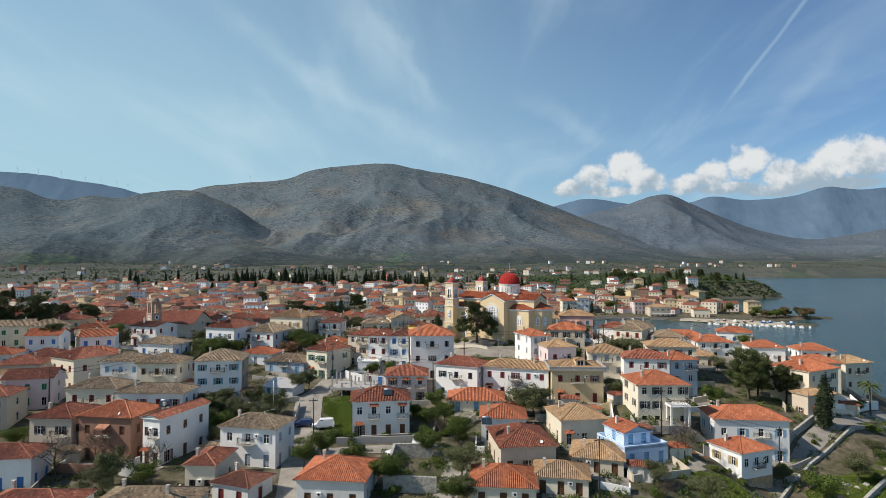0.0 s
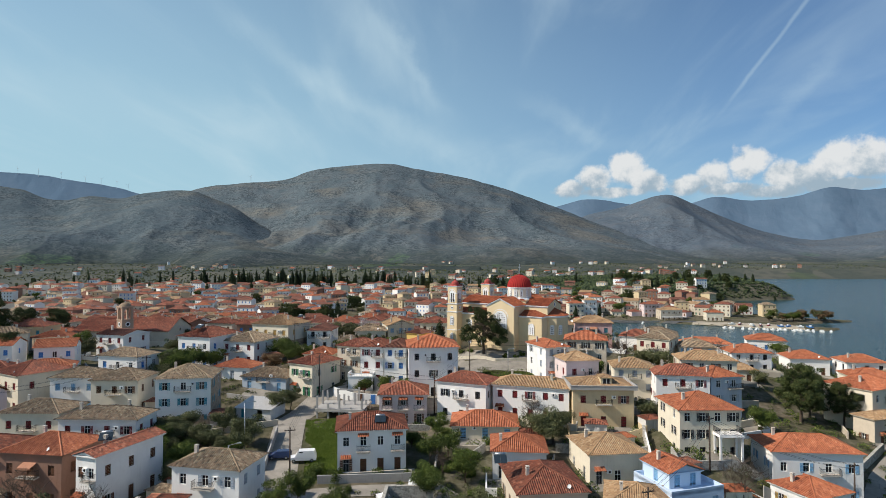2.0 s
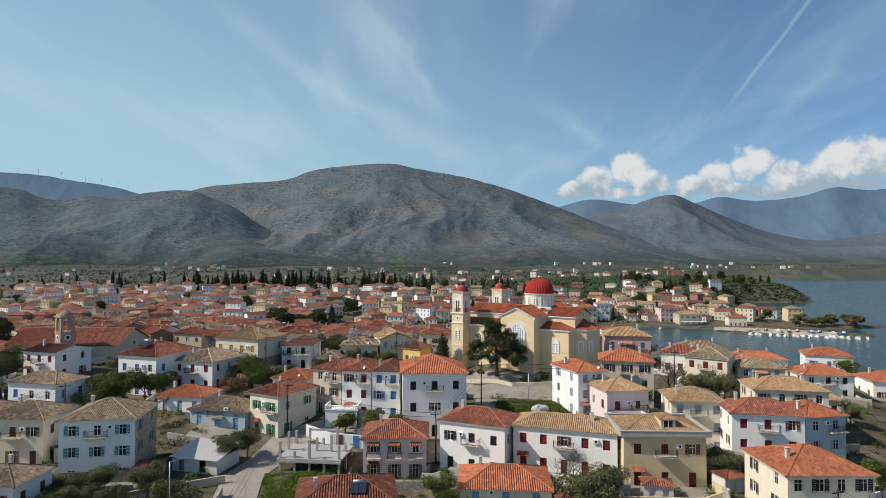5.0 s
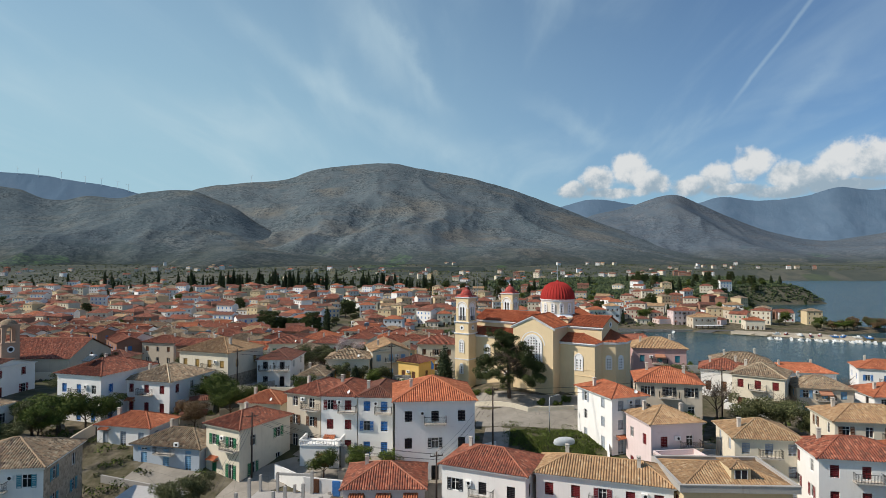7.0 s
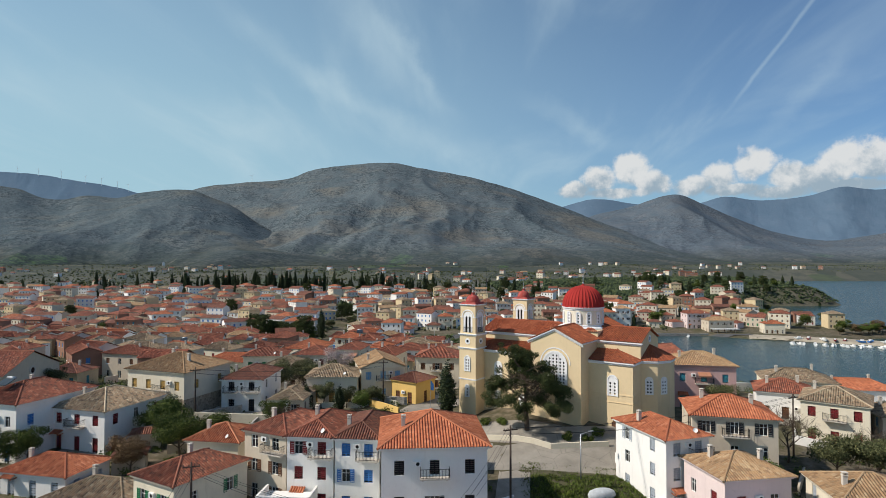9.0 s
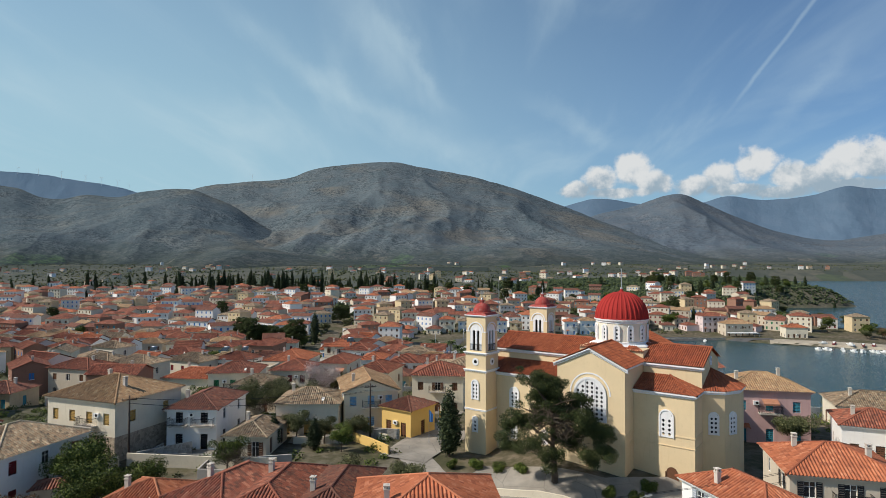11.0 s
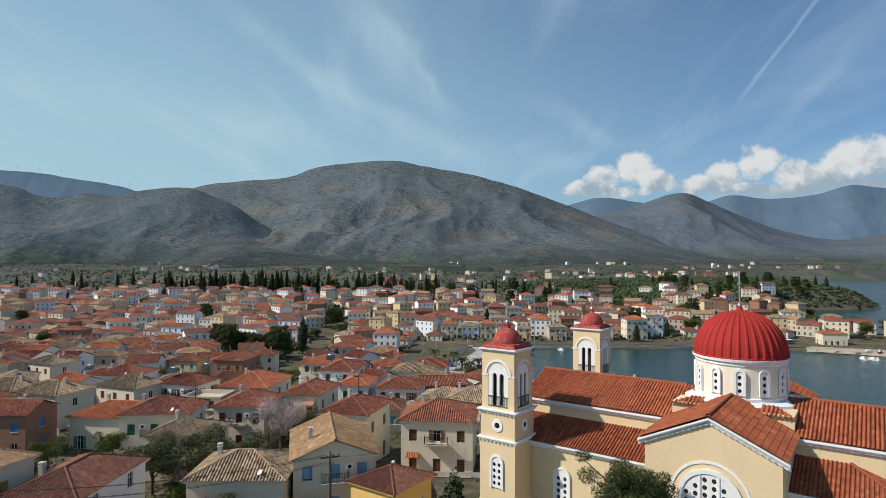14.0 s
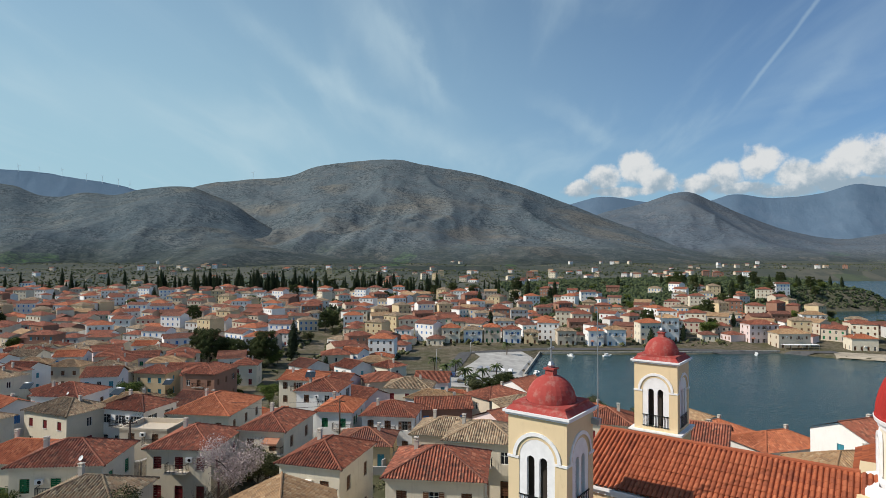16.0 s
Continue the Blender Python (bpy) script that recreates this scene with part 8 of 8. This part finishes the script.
def boat(x, y, yaw, s, z=0.0, hull=WHITE, words="small white fishing boat moored by the spit"):
    b = root("boat", x, y, z, yaw, words, "boat", "boats in the bay")
    b.matrix_basis = b.matrix_basis @ Matrix.Diagonal((s, s, s, 1))
    g = Geo()
    ring = lambda k, zz: [(2.6 * k, 0, zz + .25), (1.2, .85 * k, zz), (-2.2, .75 * k, zz), (-2.2, -.75 * k, zz), (1.2, -.85 * k, zz)]
    lo, hi = ring(.6, -.2), ring(1.0, .65)
    inn = [(p[0] * .9, p[1] * .88, .35) for p in hi]
    for k in range(5):
        n = (k + 1) % 5
        g.face([lo[k], lo[n], hi[n], hi[k]]), g.face([hi[k], hi[n], inn[n], inn[k]])
    g.face(inn)
    part_me("hull", g.mesh("hull", hull), b)
    c = Geo()
    c.box(-1.2, .4, -.5, .5, .35, 1.35, taper=.08), c.box(-1.3, .5, -.58, .58, 1.35, 1.43)
    part_me("cabin", c.mesh("cabin", WHITE), b)


for k in range(22):
    a = k / 22
    boat(196 + 62 * a + r3.uniform(-2, 2), 437 - 24 * a + r3.uniform(-6, 1), r3.uniform(40, 110), r3.uniform(.8, 1.3))
for k in range(9):
    boat(208 + 5.5 * k, 447 - 2.4 * k + r3.uniform(-2, 2), r3.uniform(0, 180), 1.0, ground_z(208 + 5.5 * k, 447 - 2.4 * k) + .3, r3.choice((WHITE, PAINT["red"], PAINT["bluep"])), "boat hauled out on the sandy yard")
for x, y in ((56, 459), (74, 460), (150, 466), (33, 415)):
    boat(x, y, r3.uniform(0, 180), 1.0)

# restaurant awning on the far shore
aw = root("awning", 178, 476.2, 1.2, 2, "long white awning over a waterside terrace", "awning")
g = Geo()
g.box(-9, 9, -1.8, 2.6, 2.7, 2.82)
part_me("canopy", g.mesh("canopy", WHITE), aw)
pg = Geo()
pg.tube((0, 0, -0.3), (0, 0, 2.7), .06, n=6)
PM = pg.mesh("post", STEEL)
for k in range(7):
    part_me("post", PM, aw, Matrix.Translation((-8.8 + 17.6 * k / 6, -1.6, 0)))


def solar(x, y, z, yaw):
    ob = root("solar_heater", x, y, z, yaw, "solar water heater with tank and tilted panel on a roof", "solar heater", "roof solar heaters")
    g = Geo()
    for x0, x1 in ((-.95, -.02), (.02, .95)):
        lo, hi = [(x0, -1.0, .16), (x1, -1.0, .16), (x1, .55, .86), (x0, .55, .86)], [(x0, -1.03, .24), (x1, -1.03, .24), (x1, .52, .94), (x0, .52, .94)]
        g.face(hi), g.face(lo[::-1])
        for k in range(4):
            g.face([lo[k], lo[(k + 1) % 4], hi[(k + 1) % 4], hi[k]])
    part_me("panel", g.mesh("panel", PANEL), ob)
    t = Geo()
    t.tube((-.75, .72, .98), (.75, .72, .98), .22, n=14)
    part_me("tank", t.mesh("tank", STEEL, True), ob)
    f = Geo()
    for px in (-.8, .8):
        f.tube((px, .6, 0), (px, .6, .85), .025, n=5), f.tube((px, -.95, .0), (px, -.95, .18), .025, n=5)
    part_me("stand", f.mesh("stand", STEEL), ob)


for x, y, z, yaw in ((-52, 110.5, 19.7, 20), (-11.5, 123.4, 18.95, 5), (-67, 180.5, 28.6, -15), (-62, 273, 22.9, -10), (-88, 286, 21, 10), (8, 108, 17.2, 0), (-30, 284, 24, 5), (-66, 300, 19, 0)):
    solar(x, y, z, yaw)


def palm(x, y, hgt=5.0):
    ob = root("palm_tree", x, y, ground_z(x, y), (x * 31) % 360, "palm tree with arching green fronds on the quay", "palm", "palms on the quay")
    g = Geo()
    for k in range(6):
        g.tube((0.03 * k, 0, hgt * k / 6 - .3 * (k == 0)), (0.03 * (k + 1), 0, hgt * (k + 1) / 6), .26 - .012 * k, .22 - .012 * k, 8, caps=False)
    part_me("trunk", g.mesh("trunk", BARK), ob)
    f = Geo()
    r = random.Random(int(x * 10 + y))
    for k in range(26):
        a, lift = 6.28 * k / 26 + r.uniform(-.1, .1), r.uniform(.1, 1.2)
        prev = Vector((.15, 0, hgt))
        for i in range(1, 7):
            t = i / 6
            q = Vector((.15 + math.cos(a) * 2.6 * t, math.sin(a) * 2.6 * t, hgt + lift * 2.2 * t - 2.6 * t * t * (1.1 - lift * .4)))
            side = Vector((-math.sin(a), math.cos(a), 0)) * (.42 * (1 - t * .7))
            drop = Vector((0, 0, -.22))
            f.face([prev, q, q + side + drop, prev + side + drop]), f.face([prev, prev - side + drop, q - side + drop, q])
            prev = q
    part_me("crown", f.mesh("crown", LEAF["palm"]), ob)


for x, y in ((2, 356), (-4, 362), (8, 366), (-1, 376), (14, 385), (-9, 392), (24, 452), (4, 340), (110, 152)):
    palm(x, y, 5.2 if x < 100 else 8)


def turbine(x, y, z, s=1.0):
    ob = root("wind_turbine", x, y, z, 0, "distant white wind turbine on the ridge", "wind turbine", "wind turbines on the ridge")
    g = Geo()
    g.tube((0, 0, -25), (0, 0, 46 * s), 1.1 * s, .7 * s, 8)
    part_me("tower", g.mesh("tower", WHITE), ob)
    b = Geo()
    b.box(-.2, .2, -.1, .1, 0, 20 * s, taper=.08)
    bm2 = b.mesh("blade", WHITE)
    for k in range(3):
        part_me("blade", bm2, ob, Matrix.Translation((0, -2, 46 * s)) @ pose(0, 0, 0, 0, 120 * k + x % 120, 0) @ Matrix.Diagonal((4, 4, 1, 1)))


for u, hh in ((-.690, .1535), (-.651, .1495), (-.61, .1415), (-.583, .138), (-.556, .133), (-.537, .128), (-.725, .156)):
    turbine(u * 4840, 4840, (hh - .008) * 4840 + 47)
turbine(-.328 * 3890, 3890, .134 * 3890 + 47, .8)

# the other church of the town, with its own belfry
oc = root("chapel", -118, 207, ground_z(-103, 212), 0, "old terracotta coloured church with long red tile roof", "church")
OH = 24.6 - ground_z(-103, 212)
g = Geo()
g.box(0, 30, 0, 17, -3, OH)
for x in (0, 30):
    g.face([(x, 0, OH), (x, 17, OH), (x, 8.5, OH + 3.6)])
part_me("wall", g.mesh("wall", WALL["beige"]), oc)
g = roof_mesh("gable_x", 30, 17, 0.42)
part_me("roof", g.mesh("roof", ROOF["red"]), oc, Matrix.Translation((15, 0, OH + .05)))
rg = Geo()
rg.lathe([(0, 0), (.6, 0)], 16, 1), rg.lathe([(.6, 0), (.62, .1), (.95, .1), (1, -.05)], 16, 0)
part_me("round_window", rg.mesh("round_window", [CHIMNEY, GLASS]), oc, Matrix.Translation((30.03, 8.5, OH - .2)) @ pose(0, 0, 0, 90, 0, 90))
bt = root("belfry", -100.3, 204.6, ground_z(-102.5, 206), -36, "square brown stone belfry with arched lights and clock", "bell tower")
BZ = 33.0 - ground_z(-102.5, 206)
BROWN = plaster("brown rendered stone", (0.46, 0.32, 0.235), 0.8)
g = Geo()
g.box(-1.75, 1.75, -1.75, 1.75, -2, BZ - 4.3)
for sx in (-1, 1):
    for sy in (-1, 1):
        g.box(min(sx * 1.7, sx * 1.05), max(sx * 1.7, sx * 1.05), min(sy * 1.7, sy * 1.05), max(sy * 1.7, sy * 1.05), BZ - 4.3, BZ - .5)
for k in range(4):
    turn = Matrix.Rotation(k * math.pi / 2, 4, "Z")
    arc = [(1.05 * math.cos(math.pi * i / 10), BZ - 1.75 + 1.05 * math.sin(math.pi * i / 10)) for i in range(11)]
    for q, r in zip(arc, arc[1:]):
        g.face([turn @ Vector(p) for p in ((q[0], -1.7, q[1]), (q[0], -1.7, BZ - .5), (r[0], -1.7, BZ - .5), (r[0], -1.7, r[1]))])
    g.tube(turn @ Vector((0, -1.5, BZ - 4.3)), turn @ Vector((0, -1.5, BZ - 1.2)), .14, n=8)
g.box(-1.9, 1.9, -1.9, 1.9, BZ - 4.5, BZ - 4.2), g.box(-1.95, 1.95, -1.95, 1.95, BZ - .5, BZ - .1)
part_me("wall", g.mesh("wall", BROWN), bt)
g = Geo()
g.lathe([(1.75, BZ - .1), (1.6, BZ + .25), (1.1, BZ + .75), (.4, BZ + 1.05), (0, BZ + 1.1)], 16)
part_me("dome", g.mesh("dome", ROOF["old"], True), bt, label="low weathered dome")
part_me("cross", cross_mesh(1.0), bt, Matrix.Translation((0, 0, BZ + 1.0)))
cl = Geo()
cl.lathe([(0, 0), (.45, 0)], 16, 1), cl.lathe([(.45, 0), (.47, .06), (.72, .06), (.74, -.03)], 16, 0)
CLOCK = cl.mesh("clock", [TRIM, IRON])
for k in (0, 1):
    part_me("clock", CLOCK, bt, pose(0, 0, 0, 0, 0, 90 * k) @ Matrix.Translation((0, -1.77, BZ - 5.7)) @ pose(0, 0, 0, 90, 0, 0), "round white rimmed clock")

# roofless stone house by the quay
rb = root("stone_ruin", -9.3, 318, ground_z(-9.3, 318), 0, "roofless stone ruin with rows of empty window openings", "ruin")
RZ = 15.6 - ground_z(-9.3, 318)
g = Geo()
rows = [(1.0, 2.6), (4.2, 5.9)]
for A, B, cols in (((-6, 0), (6, 0), 4), ((6, 0), (6, 8), 3), ((6, 8), (-6, 8), 4), ((-6, 8), (-6, 0), 3)):
    L = math.hypot(B[0] - A[0], B[1] - A[1])
    facade(g, A, B, RZ, 0, [(L * (k + .5) / cols, 1.2) for k in range(cols)], rows, -1)
    ox, oy = (A[1] - B[1]) / L * .5, (B[0] - A[0]) / L * .5
    facade(g, (B[0] + ox, B[1] + oy), (A[0] + ox, A[1] + oy), RZ, 0, [(L * (k + .5) / cols, 1.2) for k in range(cols)], rows, -1)
part_me("wall", g.mesh("wall", STONE), rb)

# flags in the square beside the bell tower
for x, y, col, words in ((-4.6, 201.4, PAINT["bluep"], "blue and white flag hanging on a pole"), (-3.2, 202.2, PAINT["mustard"], "yellow flag hanging on a pole")):
    ob = root("flag", x, y, ground_z(x, y) + .1, 0, words, "flag")
    g = Geo()
    g.tube((0, 0, 0), (0, 0, 5.2), .035, .025, 6)
    part_me("pole", g.mesh("pole", STEEL), ob)
    c = Geo()
    for k in range(6):
        w = .05 * math.sin(k * 1.7)
        w2 = .05 * math.sin((k + 1) * 1.7)
        c.face([(.04 + k * .09, w, 5.0 - k * .12), (.04 + (k + 1) * .09, w2, 4.88 - k * .12), (.04 + (k + 1) * .09, w2, 3.2 - k * .02), (.04 + k * .09, w, 3.2)])
    part_me("cloth", c.mesh("cloth", col), ob)

# yard walls, sheds and lean-tos among the houses
r4 = random.Random(17)
NEAR = [hh for hh in HOUSES if 85 < hh[1] < 300 and -130 < hh[0] < 110]
made = 0
for hx, hy, hr in NEAR:
    if made > 70 or (-6 < hx < 46 and 183 < hy < 225):
        continue
    a = r4.uniform(0, 6.28)
    px, py = hx + math.cos(a) * (hr + 1.8), hy + math.sin(a) * (hr + 1.8)
    qx, qy = px - math.sin(a) * r4.uniform(5, 9), py + math.cos(a) * r4.uniform(5, 9)
    if not (clear(px, py, .6, .8) and clear(qx, qy, .6, .8)) or (-37 < px < -16 and 80 < py < 162) or (3 < px < 28 and 150 < py < 184) or (-10 < px < 3 and 186 < py < 216):
        continue
    garden_wall(((px, py), (qx, qy)), r4.uniform(1.0, 2.0), r4.choice((WALL["white"], WALL["beige"], CONCRETE, ROCK, WALL["cream"])), r4.choice(("rendered garden wall between houses", "weathered garden wall between houses")))
    made += 1
sheds = 0
for hx, hy, hr in NEAR:
    if sheds > 26:
        break
    a = r4.uniform(0, 6.28)
    px, py = hx + math.cos(a) * (hr + 2.2), hy + math.sin(a) * (hr + 2.2)
    if not clear(px, py, 2.4, .8) or not off_road(px, py, 5) or (-37 < px < -16 and 80 < py < 162) or (3 < px < 30 and 150 < py < 184) or (-10 < px < 46 and 180 < py < 222):
        continue
    z = ground_z(px, py)
    mat, rf = r4.choice((("beige", "old"), ("grey", "red"), ("cream", "orange"), ("beige", "dark")))
    ob = root("shed", px, py, z, r4.uniform(-20, 20), f"small {WORDS[mat]} outbuilding under a {RWORDS[rf]} roof", "shed", "sheds in the yards")
    g = Geo()
    facade(g, (-2, 0), (2, 0), 2.4, 0, [(1.2, .9), (3.0, .8)], [(.1, 2.0)], -1)
    g.box(-2, 2, .25, 3, -1, 2.4)
    part_me("wall", g.mesh("wall", WALL[mat]), ob)
    part_me("roof", roof_mesh("hip", 4, 3, .35, .25).mesh("roof", ROOF[rf]), ob, Matrix.Translation((0, 0, 2.42)))
    HOUSES.append((px, py, 2.6))
    sheds += 1

# front yards: a strip of paving and a low wall before many of the houses


r7 = random.Random(41)
yards = Geo()
KEEP_FREE = ((-37, -17, 80, 162), (-74, -48, 157, 178), (3, 28, 150, 184), (-10, 46, 180, 222), (48, 130, 84, 118))
for k, (cx, cy, a, w, d, wall) in enumerate(RECTS):
    if cy > 236 or cy < 84:
        continue
    deep = r7.uniform(3.0, 6.5)
    ux, uy, vx, vy = math.cos(a), math.sin(a), math.sin(a), -math.cos(a)
    lo, hi = -w / 2 - r7.uniform(0, 2.0), w / 2 + r7.uniform(0, 2.0)

    def at(u, v):
        return cx + ux * u + vx * v, cy + uy * u + vy * v

    def free(x, y):
        return not in_plan(x, y, k) and not any(p < x < q and r < y < s for p, q, r, s in KEEP_FREE) and seaward(x, y) < -8

    nu, nv = max(2, int((hi - lo) / 1.2)), max(2, int(deep / 1.2))
    for i in range(nu):
        for j in range(nv):
            q = [at(lo + (hi - lo) * (i + e) / nu, deep * (j + f) / nv) for e, f in ((0, 0), (0, 1), (1, 1), (1, 0))]
            if all(free(*p) for p in q):
                yards.face([(x, y, ground_z(x, y) + 0.09) for x, y in q])
    corners = [at(lo, 0.4), at(lo, deep), at(hi, deep), at(hi, 0.4)]
    run = [corners[0]] if free(*corners[0]) else []
    segs = []
    for p, q in zip(corners, corners[1:]):
        n = max(1, int(math.hypot(q[0] - p[0], q[1] - p[1]) / 1.5))
        for m_ in range(1, n + 1):
            c = (p[0] + (q[0] - p[0]) * m_ / n, p[1] + (q[1] - p[1]) * m_ / n)
            if free(*c):
                run.append(c)
            else:
                if len(run) > 2:
                    segs.append(run)
                run = []
    if len(run) > 2:
        segs.append(run)
    if r7.random() < 0.8:
        for run in segs[:2]:
            if len(run) > 5 and r7.random() < 0.6:
                run = run[:-2]
            garden_wall(run, r7.uniform(0.8, 1.7), r7.choice((WALL["white"], WALL["beige"], CONCRETE, ROCK, WALL["cream"], WALL[wall])), "weathered front yard wall of a house")
tagged(new("yard_paving", yards.mesh("yard_paving", YARD)), "pale worn concrete paving of the front yards", "yard", kind="stuff")

# boulders on the slope above the shore
rk = random.Random(52)
bV, bF = [], []
for _ in range(420):
    x, y = rk.uniform(60, 118), rk.uniform(88, 142)
    if seaward(x, y) > -2 or y > 100 + (x - 56) * 0.62:
        continue
    s, z = rk.uniform(.15, .75), ground_z(x, y)
    i = len(bV)
    for ring, (rr, hh) in enumerate(((1.0, -.2), (.95, .35), (.5, .7))):
        for m_ in range(6):
            t = m_ / 6 * 6.283 + ring * .3
            j = rk.uniform(.75, 1.2)
            bV.append((x + math.cos(t) * s * rr * j, y + math.sin(t) * s * rr * j, z + s * hh * rk.uniform(.8, 1.1)))
    for ring in (0, 1):
        for m_ in range(6):
            a, b = i + ring * 6 + m_, i + ring * 6 + (m_ + 1) % 6
            bF.append((a, b, b + 6, a + 6))
    bF.append(tuple(i + 12 + m_ for m_ in range(6)))
tagged(new("boulders", mesh_object("boulders", bV, bF, plain("grey field stone", (0.36, 0.34, 0.30), 0.9, vary=0.3))), "grey boulders and stones strewn on the grassy slope", "rocks", kind="stuff")
